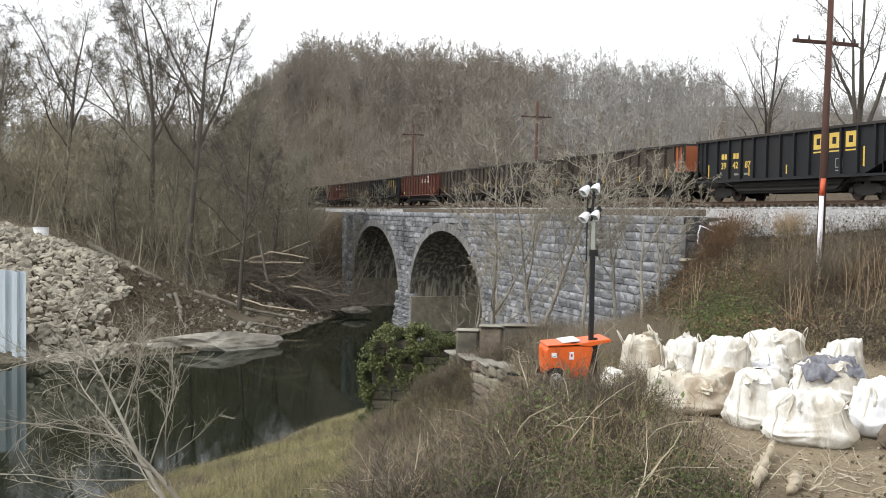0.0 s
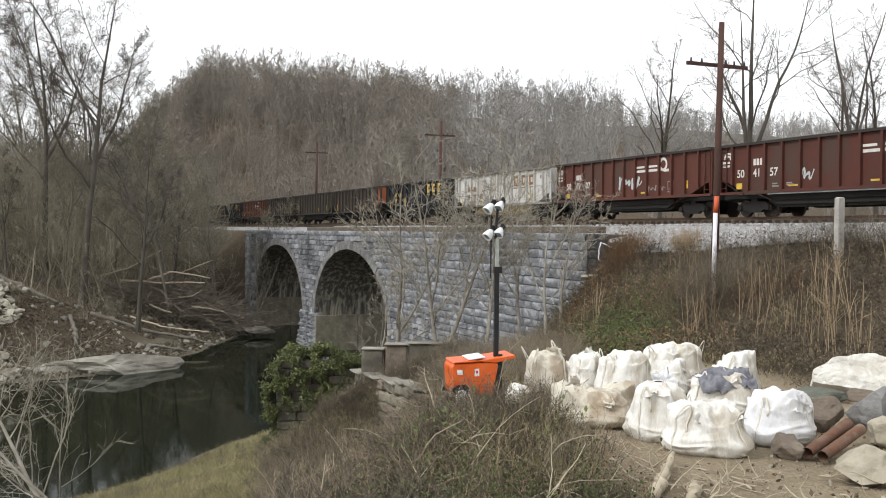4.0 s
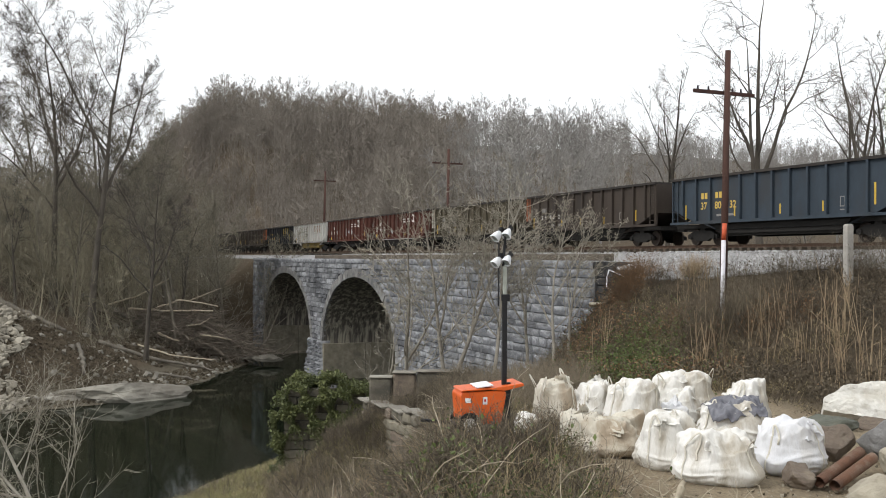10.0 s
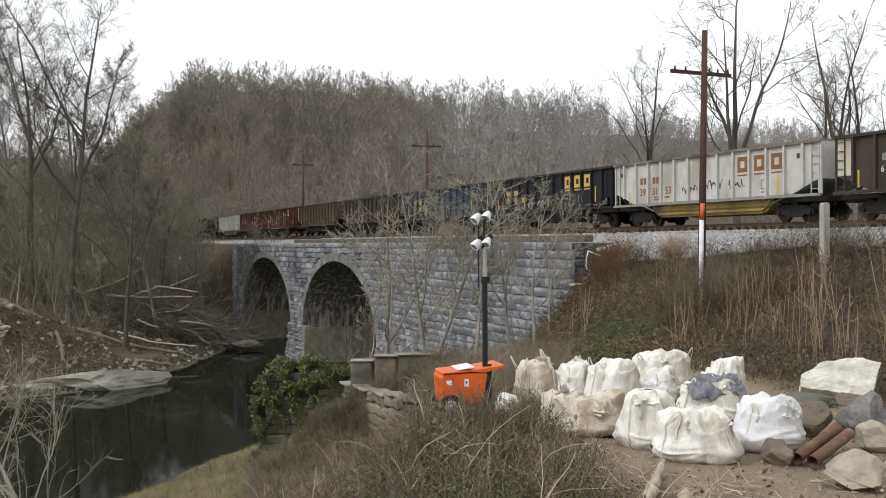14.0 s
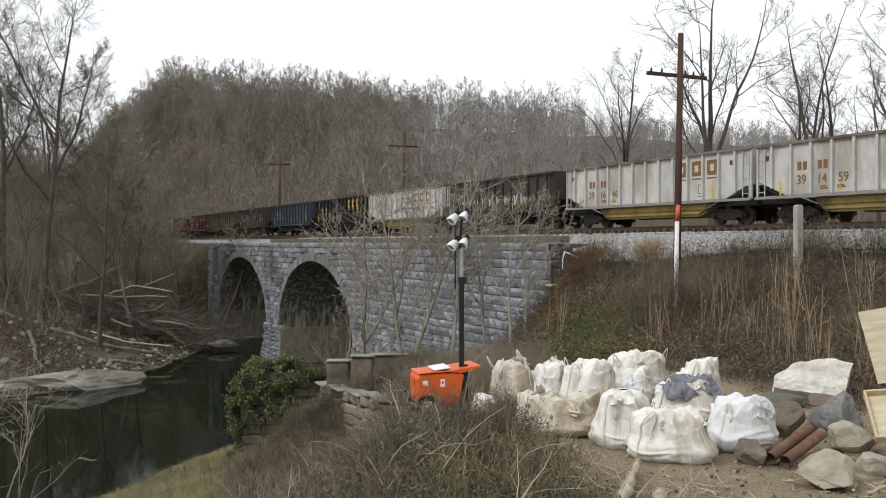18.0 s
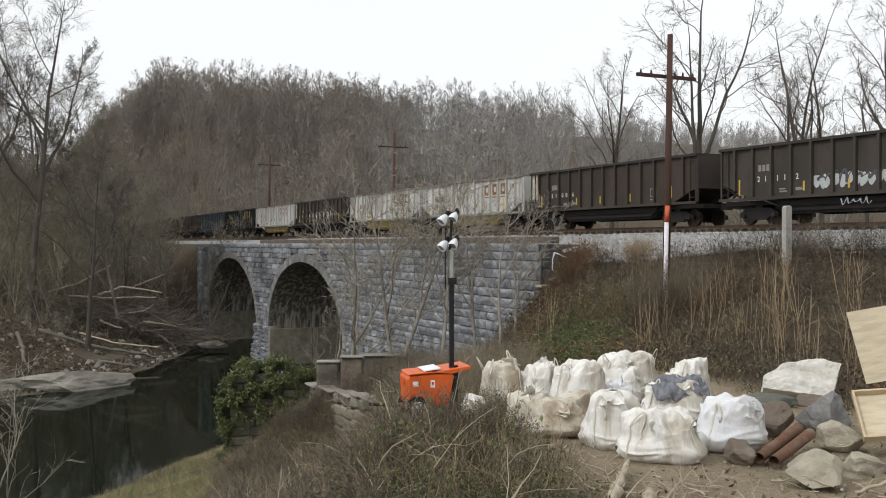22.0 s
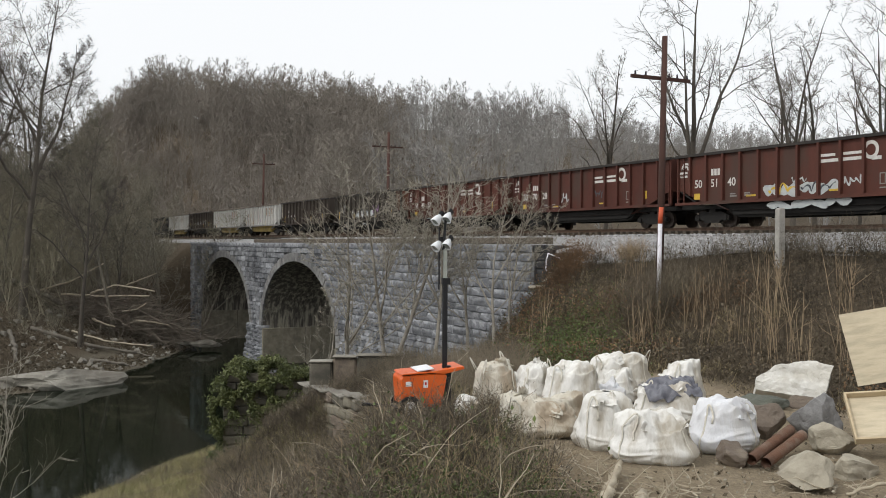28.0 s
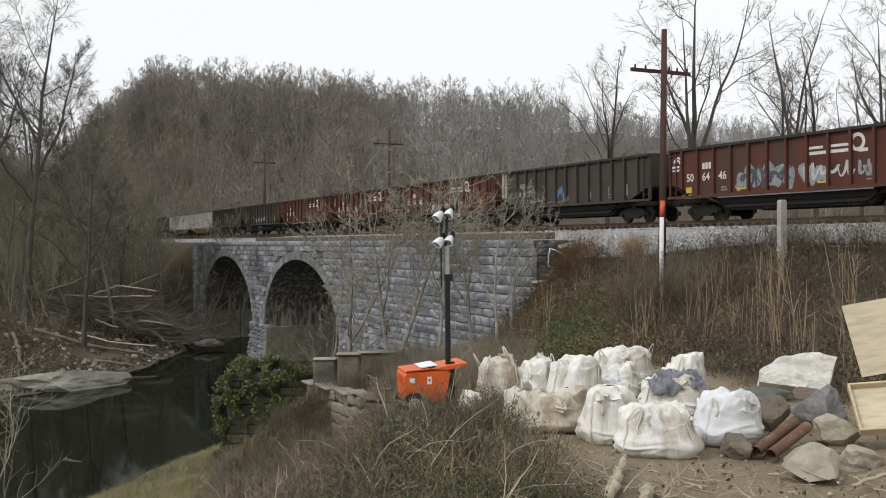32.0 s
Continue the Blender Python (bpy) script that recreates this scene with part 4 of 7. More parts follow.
def build_train():
    for k, kind, number in CARS:
        if kind == "maroon":
            car = hopper_car("maroon steel open hopper wagon with white marks and dirt", P_MAROON if k % 2 else P_MAROON2, tub=M_UNDER)
            ring_logo(car, 11.2, 2.85, P_LETTER)
            hook_logo(car, 0.62, 2.75, P_LETTER)
            if number:
                plates("reporting_mark", [(panel_x(1, -0.30 + 0.21 * j), 2.38, 0.15, 0.3) for j in range(3)], P_LETTER, car)
                for i in range(3):
                    lettering("number", number[2 * i:2 * i + 2], 0.52, P_LETTER, car, panel_x(i, -0.32), 1.85)
                if k in (3, 14, 18):
                    plates("sill_strip", [(3.4, SILL - 0.13, 8.6, 0.1)], P_TAG, car, y=-0.02)
            plates("reflector", [(1.2, 1.3, 0.4, 0.28), (4.6, 1.32, 0.6, 0.08), (9.2, 1.35, 0.6, 0.08), (13.2, 1.5, 0.12, 0.4)], P_YELLOW, car)
        elif kind in ("black", "blue"):
            body = P_BLACK if kind == "black" else P_BLUE
            car = hopper_car("black steel open hopper wagon with yellow marks" if kind == "black" else "dark blue steel open hopper wagon with yellow marks", body, tub=M_UNDER)
            if kind == "black":
                block_mark(car, 2.42, P_LETTER_Y)
            if number:
                plates("reporting_mark", [(panel_x(q, -0.26 + 0.28 * j), 2.3, 0.2, 0.3) for q in (1, 2) for j in range(2)], P_LETTER_Y, car)
                for i in range(3):
                    lettering("number", number[2 * i:2 * i + 2], 0.5, P_LETTER_Y, car, panel_x(1 + i, -0.3), 1.78)
            plates("reflector", [(1.1, 1.3, 0.09, 0.75), (4.9, 1.35, 0.09, 0.45), (8.0, 1.35, 0.09, 0.45), (10.6, 1.35, 0.09, 0.45), (13.4, 1.5, 0.1, 0.9)], P_YELLOW, car)
        elif kind == "white":
            car = hopper_car("dirty white steel open hopper wagon with brown marks and yellow tub", P_WHITE, tub=P_TUB, sill=P_LETTER_X, chord_mt=P_CHORD_W)
            block_mark(car, 2.35, P_LETTER_B)
            plates("reporting_mark", [(panel_x(q, -0.28 + 0.3 * j), 2.2, 0.22, 0.36) for q in (1, 2) for j in range(2)], P_LETTER_B, car)
            for i in range(3):
                lettering("number", number[2 * i:2 * i + 2], 0.54, P_LETTER_B, car, panel_x(1 + i, -0.33), 1.62)
            plates("reflector", [(1.35, 1.2, 0.1, 0.6), (4.6, 1.2, 0.1, 0.4), (9.8, 1.2, 0.1, 0.4), (12.6, 1.2, 0.12, 0.9)], P_YELLOW, car)
            plates("stencil_patch", [(0.55, 2.72, 0.18, 0.22), (13.8, 2.72, 0.18, 0.22)], P_MAROON2, car)
        else:
            body = {"olive": P_OLIVE, "orange_front": P_BROWN, "cream_front": P_BROWN, "cream_dark": P_BROWN, "rust_end": P_GREY, "cream_grey": P_GREY, "grey": P_GREY}.get(kind, P_BROWN)
            label = {"olive": "olive-brown steel open hopper wagon with a white end panel", "orange_front": "dark brown steel open hopper wagon with an orange end", "orange_end": "brown steel open hopper wagon with an orange end",
                     "rust_end": "dark brown steel open hopper wagon with a rust-orange end", "cream_grey": "dark grey-brown hopper wagon with a graffitied white end"}.get(kind, "dark brown steel open hopper wagon, weathered")
            car = hopper_car(label, body, tub=M_UNDER)
            if kind in ("olive", "cream_front", "cream_dark", "cream_grey"):
                end_panel(car, P_CREAM, label="stained white end panel")
            if kind == "orange_front":
                end_panel(car, P_ORANGE, label="rusty orange end panel")
            if kind == "orange_end":
                end_panel(car, P_ORANGE, right=True, label="rusty orange end panel")
            if kind == "rust_end":
                end_panel(car, P_RUSTY, right=True, label="rust-brown end panel")
            if number:
                plates("reporting_mark", [(panel_x(1, -0.3 + 0.24 * j), 2.3, 0.17, 0.28) for j in range(3)], P_LETTER_X, car)
                for i in range(0, len(number)):
                    lettering("number", number[i], 0.34, P_LETTER if kind != "olive" else P_LETTER_X, car, panel_x(1 + i // 2, -0.36 + 0.42 * (i % 2)), 1.85)
            plates("reflector", [(1.15, 1.3, 0.09, 0.7), (4.9, 1.35, 0.09, 0.4), (7.2, 1.35, 0.09, 0.4), (9.9, 1.35, 0.09, 0.4), (13.2, 1.4, 0.1, 0.6)], P_YELLOW if kind != "cream_grey" else P_LETTER_X, car)
        small_marks(car, P_LETTER_B if kind == "white" else P_LETTER_X, k)
        graffiti(car, k)
        TRAIN.append((k, car))


def graffiti(car, k):
    tags = {0: [], 2: [(7.0, 1.55, 2.2, 0.9, P_TAG, 7), (9.8, 1.35, 1.6, 0.5, P_LETTER_X, 5)], 3: [(5.2, 1.45, 0.9, 0.7, P_TAG, 3)], 7: [(5.4, 1.35, 2.2, 0.5, P_TAG, 6)],
            8: [(5.9, 1.5, 1.2, 0.55, P_TAG_K, 4), (7.8, 1.6, 1.2, 0.55, P_TAG_K, 4), (9.4, 1.6, 1.1, 0.5, P_TAG_K, 4)],
            9: [(5.6, 1.5, 2.6, 0.9, P_TAG, 5), (8.8, 1.5, 3.4, 0.9, P_TAG, 8)], 11: [(7.0, 1.4, 1.0, 0.7, P_TAG_V, 4)],
            13: [(5.6, 1.45, 3.2, 0.7, P_TAG_K, 9), (9.2, 1.5, 1.6, 0.9, P_TAG_V, 3), (6.8, 0.65, 1.5, 0.35, P_TAG, 5)],
            14: [(5.2, 1.5, 0.6, 0.5, P_LETTER_X, 1), (7.0, 1.5, 0.6, 0.6, P_LETTER_X, 2), (8.8, 1.5, 0.6, 0.5, P_LETTER_X, 2), (10.4, 1.5, 0.6, 0.5, P_LETTER_X, 2)],
            15: [(5.3, 1.55, 0.9, 0.7, P_TAG, 3), (8.6, 1.65, 1.0, 0.5, P_TAG_K, 4)],
            16: [(5.9, 1.25, 1.5, 0.6, P_YELLOW, 3), (7.7, 1.3, 1.8, 0.5, P_TAG_K, 4), (7.2, 1.75, 0.8, 0.4, P_TAG, 3), (9.9, 1.5, 1.0, 0.45, P_TAG, 4)],
            17: [(6.4, 1.5, 0.8, 0.8, P_TAG_B, 4)], 18: [(4.8, 1.25, 3.0, 1.1, P_TAG_K, 7), (4.9, 1.4, 2.8, 0.8, P_TAG_K, 5), (8.4, 1.45, 2.6, 0.8, P_TAG, 6), (11.2, 1.4, 0.7, 0.8, P_TAG_G, 3)]}
    if k == 13:
        for j in range(4):
            blobs("sprayed_patch", 11 + j, 5.5 + 1.05 * j, 1.42, 0.85, 0.6, P_TAG, car, 3)
    if k == 16:
        blobs("sprayed_patch", 1, 5.8, 1.2, 1.7, 0.62, P_TAG, car, 4)
        blobs("sprayed_patch", 2, 7.6, 1.25, 2.0, 0.55, P_TAG, car, 4)
        blobs("sprayed_patch", 3, 6.0, 0.72, 4.2, 0.36, P_TAG, car, 7)
    if k == 18:
        blobs("sprayed_patch", 4, 4.7, 1.25, 3.2, 1.15, P_TAG_G, car, 7)
        blobs("sprayed_patch", 5, 8.3, 1.4, 1.5, 0.85, P_TAG_G, car, 4)
    for i, (x, z, a, h, mt, n) in enumerate(tags.get(k, ())):
        scrawl("sprayed_scrawl", k * 10 + i, x, z, a, h, mt, car, "sprayed paint scrawl", n)


build_bridge()
build_track()
build_train()


# ---- rocks ----
def rock_mesh(name, seed, size, cuts=13, detail=4, rough=0.05):
    """A boulder: a ball cut flat by random planes, then roughened."""
    rnd = random.Random(seed)
    bm = bmesh.new()
    bmesh.ops.create_icosphere(bm, subdivisions=detail, radius=1.0)
    planes = []
    for _ in range(cuts):
        d = Vector((rnd.gauss(0, 1), rnd.gauss(0, 1), rnd.gauss(0, 1))).normalized()
        planes.append((d, rnd.uniform(0.50, 0.80)))
    off = Vector((seed * 3.7, seed * 1.3, seed * 0.7))
    for v in bm.verts:
        p = v.co.copy()
        for d, h in planes:
            e = p.dot(d) - h
            if e > 0:
                p -= d * e * 0.97
        p += p.normalized() * (noise.noise(p * 2.3 + off) * rough * 2 + noise.noise(p * 7 + off) * rough * 0.6 + noise.noise(p * 17 + off) * rough * 0.35)
        v.co = Vector((p.x * size[0] * 1.25, p.y * size[1] * 1.25, p.z * size[2] * 1.25))
    bmesh.ops.recalc_face_normals(bm, faces=bm.faces[:])
    me = bpy.data.meshes.new(name)
    for f in bm.faces:
        f.smooth = detail < 4
    bm.to_mesh(me)
    bm.free()
    return me


M_ROCK = [
    material("beige_stone", (0.42, 0.38, 0.30), (0.30, 0.27, 0.21), 2, fine=22, bump=0.6, c=(0.19, 0.16, 0.12), c_scale=1.5),
    material("grey_stone", (0.26, 0.255, 0.25), (0.16, 0.155, 0.15), 2, fine=22, bump=0.6, c=(0.09, 0.085, 0.08), c_scale=1.5),
    material("brown_stone", (0.19, 0.15, 0.115), (0.11, 0.09, 0.075), 2, fine=22, bump=0.6, c=(0.28, 0.23, 0.17), c_scale=1.8),
    material("green_grey_stone", (0.145, 0.15, 0.12), (0.085, 0.09, 0.075), 2, fine=22, bump=0.6),
    material("white_limestone", (0.70, 0.685, 0.64), (0.56, 0.54, 0.49), 2.5, fine=14, bump=0.7, c=(0.42, 0.38, 0.31), c_scale=1.6, c_amount=0.4),
]
M_RIPRAP = material("quarry_stone", (0.40, 0.37, 0.30), (0.25, 0.225, 0.18), 0.5, fine=9, bump=0.5, vary=0.45)
M_LEDGE = material("river_rock", (0.33, 0.315, 0.27), (0.20, 0.185, 0.155), 0.5, fine=5, bump=0.6, c=(0.13, 0.115, 0.095), c_scale=0.4, c_amount=0.6)


def settle(x, y, up=0.0):
    return float(ground_z(x, y)) + up


def build_boulders():
    rows = [
        (7.15, 21.9, 0.15, (0.62, 0.45, 0.26), 3, 20, "flat dark green-grey boulder beside the bags"),
        (6.22, 18.7, 0.30, (0.42, 0.40, 0.44), 2, 60, "rounded brown boulder beside the bags"),
        (4.98, 16.6, 0.12, (0.36, 0.28, 0.22), 2, 10, "low brown stone at the yard's edge"),
        (7.28, 18.9, 0.32, (0.54, 0.45, 0.46), 1, 95, "angular blue-grey boulder by the crate"),
        (7.02, 17.3, 0.20, (0.40, 0.32, 0.30), 0, 140, "beige boulder under the crate"),
        (5.75, 15.25, 0.14, (0.46, 0.38, 0.29), 0, 200, "large pale beige boulder on the bare yard"),
        (6.75, 15.9, 0.12, (0.44, 0.34, 0.24), 0, 33, "flat pale boulder on the bare yard"),
        (7.9, 20.4, 0.10, (0.35, 0.3, 0.2), 1, 12, "small grey boulder by the crate"),
        (8.5, 22.4, 0.10, (0.4, 0.3, 0.2), 2, 12, "small brown boulder at the bank's foot"),
    ]
    for i, (x, y, up, size, k, turn, label) in enumerate(rows):
        thing("boulder", rock_mesh("boulder", 30 + i, size), M_ROCK[k], pose(x, y, settle(x, y, up), 0, 0, turn), label=label, category="boulder", group="boulders by the bags")
    # a pale split slab leaning on the foot of the bank
    bm = bmesh.new()
    add_prism(bm, [(-0.86, -0.42), (0.66, -0.50), (0.86, 0.40), (0.50, 0.52), (0.10, 0.47), (-0.42, 0.22), (-0.84, -0.10)], -0.30, 0.34)
    bmesh.ops.triangulate(bm, faces=bm.faces[:])
    for _ in range(4):
        bmesh.ops.subdivide_edges(bm, edges=[e for e in bm.edges if e.calc_length() > 0.09], cuts=1, use_grid_fill=False)
        bmesh.ops.triangulate(bm, faces=bm.faces[:])
    for v in bm.verts:
        p = v.co.copy()
        step = round(noise.noise(Vector((p.x * 1.3, p.z * 3.4, 3.0))) * 4) / 4
        v.co.y += 0.10 * step * (p.y < 0) + 0.02 * noise.noise(p * 9)
        v.co += p.normalized() * (0.05 * noise.noise(p * 2.6) + 0.02 * noise.noise(p * 11))
    bmesh.ops.recalc_face_normals(bm, faces=bm.faces[:])
    me = bpy.data.meshes.new("stone_slab")
    bm.to_mesh(me)
    bm.free()
    x, y = 8.45, 23.3
    thing("stone_slab", me, M_ROCK[4], pose(x, y, settle(x, y, 0.42), -38, 4, -16), label="large white split limestone slab leaning on the bank", category="boulder", group="boulders by the bags")
    # rock shelf at the far water's edge
    for i, (x, y, z, size, turn) in enumerate([(-31.4, 81.4, 0.25, (5.0, 3.3, 1.35), 24), (-36.8, 79.2, 0.1, (3.0, 1.9, 0.8), 25), (-40.6, 77.0, 0.0, (2.0, 1.1, 0.5), 28), (-26.5, 108.5, 0.7, (1.6, 1.1, 0.5), 10), (-28.6, 109.5, 0.6, (1.1, 0.8, 0.35), 60)]):
        thing("rock_shelf", rock_mesh("rock_shelf", 60 + i, size, cuts=14, detail=4, rough=0.06), M_LEDGE, pose(x, y, z, 0, 0, turn), label="pale grey rock shelf at the water's edge" if i < 3 else "pale flat boulder on the muddy shore", category="rock")
    # dumped quarry stone on the slope
    protos = []
    for k in range(7):
        me = rock_mesh("q", 80 + k, (1, 0.72, 0.42), cuts=9, detail=1, rough=0.05)
        v = np.array([p.co[:] for p in me.vertices])
        t = np.array([f.vertices[:] for f in me.polygons])
        protos.append((v, t))
    rng = np.random.default_rng(4)
    vs, ts, at, n = [], [], 0, 0
    while n < 4300:
        x, y = rng.uniform(-66, -33), rng.uniform(66, 97)
        s, w, near, far, fa, fb = [float(v) for v in plan(np.float64(x), np.float64(y))]
        z = settle(x, y)
        edge = x / y + 0.512 + 0.012 * math.sin(y * 0.9) - 0.0022 * max(0.0, z - 3)
        if far < -1.2 or z > 10.3 or edge > 0 or (y < 71 and x / y < -0.6):
            continue
        sc = 0.26 + 0.40 * rng.random() ** 1.6
        r = np.array(Euler((rng.normal(0, 0.5), rng.normal(0, 0.5), rng.uniform(0, 6.3))).to_matrix()) * sc
        v, t = protos[n % 7]
        vs.append(v @ r.T + np.array((x, y, z + 0.12)))
        ts.append(t + at)
        at += len(v)
        n += 1
    thing("riprap", raw_mesh("riprap", np.concatenate(vs), None, np.concatenate(ts), smooth_shade=False), M_RIPRAP, label="slope of dumped pale quarry stone on the far bank", category="riprap", kind="stuff")


# ---- the pile of bulk bags ----
M_BAG = [
    material("woven_white", (0.79, 0.78, 0.75), (0.61, 0.59, 0.54), 2.0, rough=0.55, fine=26, bump=0.55, stretch=(1, 1, 0.3), c=(0.33, 0.28, 0.205), c_scale=1.9, c_amount=0.7),
    material("woven_cream", (0.66, 0.625, 0.54), (0.47, 0.425, 0.34), 2.0, rough=0.55, fine=26, bump=0.55, stretch=(1, 1, 0.3), c=(0.28, 0.205, 0.13), c_scale=1.4, c_amount=0.7),
    material("woven_clean", (0.74, 0.745, 0.76), (0.62, 0.625, 0.65), 2.0, rough=0.5, fine=26, bump=0.5, stretch=(1, 1, 0.3), c=(0.46, 0.43, 0.37), c_scale=1.4, c_amount=0.4),
]
M_WEB = material("webbing", (0.70, 0.67, 0.59), (0.54, 0.505, 0.43), 9, rough=0.7, fine=80)
M_TARP = material("grey_plastic", (0.22, 0.225, 0.25), (0.10, 0.10, 0.12), 3, rough=0.4, fine=30, bump=0.2)


def bag_surface(seed, a, b, h, slump):
    """A filled woven sack as a function of turn and height: taut bulging sides, pulled corners, folded cloth on top."""
    rnd = random.Random(seed)
    off = Vector((seed * 5.1, seed * 2.3, seed * 0.9))
    lx, ly = rnd.uniform(-0.12, 0.12), rnd.uniform(-0.1, 0.1)
    ears = [(math.pi / 4 + k * math.pi / 2 + rnd.uniform(-0.15, 0.15), rnd.uniform(0.4, 1.0) * (1 - 0.75 * slump) * 0.34) for k in range(4)]
    tilt, f_tilt = rnd.uniform(0.04, 0.16), rnd.uniform(0, 6.28)
    rim = 0.63 - 0.10 * slump
    dome = (1 - rim) * rnd.uniform(0.9, 1.1)
    cave = rnd.uniform(0.03, 0.10)
    ex = 2.3 + 1.1 * (1 - slump)

    def fold(p, f, o):
        return 1 - 2.6 * abs(noise.noise(p * f + o))

    def at(f, t):
        c, s = math.cos(f), math.sin(f)
        q = (abs(c) ** ex + abs(s) ** ex) ** (-1 / ex)
        if t < 0.08:
            r, z, top = 0.60 * math.sin(t / 0.08 * 1.57), 0.0, 0.0
        elif t < 0.56:
            u = (t - 0.08) / 0.48
            r = (0.74 + 0.28 * math.sin(math.pi * (0.08 + 0.84 * u))) * (1 - 0.26 * math.exp(-u / 0.13))
            z = rim * u
            top = max(0.0, (u - 0.75) / 0.25) * 0.5
        else:
            u = (t - 0.56) / 0.44
            r = 0.81 * max(0.0, math.cos(u * 1.5708)) ** 0.88
            z = rim + dome * math.sin(min(1.0, u * 1.05) * 1.5708) - cave * max(0.0, (u - 0.45) / 0.55) ** 1.5
            top = 0.5 + 0.5 * min(1.0, u * 3)
        p = Vector((c * q * r * a + lx * z * z, s * q * r * b + ly * z * z, z * h))
        n1 = noise.noise(p * 1.3 + off)
        # fine tension lines down the sides, sharp loose folds over the mouth
        lines = fold(Vector((f * 9.0 + 0.6 * n1, z * 0.6, seed)), 1.2, off)
        sag = fold(Vector((f * 0.9, z * 6.0 + 1.2 * n1, seed)), 1.1, -off)
        big = fold(Vector((p.x * 1.6 + 0.7 * p.y, p.y * 2.6, p.z * 1.3)), 1.5, off)
        small = fold(p, 6.0, -off)
        d = 0.065 * n1 * (1 - 0.3 * top) + 0.007 * lines * (1 - top) + (0.014 + 0.02 * slump) * sag * (1 - top) + top * (0.05 * big + 0.010 * small)
        p += Vector((c, s, 0.3 * top)).normalized() * d * min(1.0, t * 9)
        # the corners are drawn up into points
        edge = math.exp(-((t - 0.58) / 0.065) ** 2)
        for fe, he in ears:
            g = math.cos(f - fe)
            if g > 0:
                k = he * h * edge * g ** 16
                p.z += k
                p.x, p.y = p.x * (1 + 0.22 * k), p.y * (1 + 0.22 * k)
        p.z += top * (0.075 * big + 0.035 * small) + top * h * (0.12 * n1 + tilt * math.cos(f - f_tilt) * r)
        p.z = max(p.z, 0.0)
        return p

    return at


def bag_mesh(seed, a, b, h, slump):
    nu, nv = 112, 60
    at = bag_surface(seed, a, b, h, slump)
    verts = [at(6.2832 * i / nu, j / nv)[:] for j in range(nv + 1) for i in range(nu)]
    quads = [(j * nu + i, j * nu + (i + 1) % nu, (j + 1) * nu + (i + 1) % nu, (j + 1) * nu + i) for j in range(nv) for i in range(nu)]
    return raw_mesh("sack", verts, quads)


def band_mesh(pts, wide=0.024, thick=0.007):
    """A flat webbing band along points that lie round the z axis."""
    verts, quads = [], []
    n = len(pts)
    for i, p in enumerate(pts):
        d = (pts[min(i + 1, n - 1)] - pts[max(i - 1, 0)]).normalized()
        out = Vector((p.x, p.y, 0.15)).normalized()
        side = d.cross(out).normalized()
        up = side.cross(d).normalized() * thick
        verts += [(p - side * wide)[:], (p + side * wide)[:], (p + side * wide + up)[:], (p - side * wide + up)[:]]
        if i:
            k = 4 * i
            quads += [(k - 4 + e, k - 4 + (e + 1) % 4, k + (e + 1) % 4, k + e) for e in range(4)]
    quads += [(3, 2, 1, 0), (4 * n - 4, 4 * n - 3, 4 * n - 2, 4 * n - 1)]
    return raw_mesh("strap", verts, quads)


def strap_points(at, f0, f1, rise, lean):
    """Sewn up the side by a corner, over the top in a slack loop, and a little way down beside it."""
    up = [at(f0, 0.14 + 0.48 * k / 11) for k in range(12)]
    dn = [at(f1, 0.62 - 0.08 * k / 3) for k in range(4)]
    a, b = up[-1], dn[0]
    arc = []
    for k in range(1, 12):
        t = k / 12
        e = math.sin(math.pi * t) ** 0.6
        arc.append(a.lerp(b, t) + Vector((lean[0] * e * rise, lean[1] * e * rise, e * rise)))
    return [p + Vector((p.x, p.y, 0)).normalized() * 0.012 for p in up] + arc + [p + Vector((p.x, p.y, 0)).normalized() * 0.012 for p in dn]


def sheet_mesh(seed, wd, dp):
    """A torn crumpled plastic sheet with turned-down edges."""
    off = Vector((seed * 1.7, seed * 0.6, 0))
    nx, ny = 44, 30
    rows = []
    for j in range(ny):
        for i in range(nx):
            u, v = i / (nx - 1) - 0.5, j / (ny - 1) - 0.5
            p = Vector((u * wd * (1 + 0.25 * noise.noise(Vector((v * 3, 1, seed)))), v * dp * (1 + 0.3 * noise.noise(Vector((u * 3, 5, seed)))), 0))
            k = 1 - 3 * abs(noise.noise(p * 3.2 + off)) + 0.6 * (1 - 3 * abs(noise.noise(p * 7.5 - off)))
            p.z = 0.075 * k - 0.55 * (u * u + v * v) ** 1.3
            rows.append(p)
    n = nx * ny
    verts = [p[:] for p in rows] + [(p.x, p.y, p.z - 0.008) for p in rows]
    q = [(j * nx + i, j * nx + i + 1, (j + 1) * nx + i + 1, (j + 1) * nx + i) for j in range(ny - 1) for i in range(nx - 1)]
    q += [tuple(k + n for k in f[::-1]) for f in q]
    ring = [i for i in range(nx)] + [j * nx + nx - 1 for j in range(1, ny)] + [(ny - 1) * nx + i for i in range(nx - 2, -1, -1)] + [j * nx for j in range(ny - 2, 0, -1)]
    q += [(ring[k], ring[k - 1], ring[k - 1] + n, ring[k] + n) for k in range(len(ring))]
    return raw_mesh("plastic_sheet", verts, q)


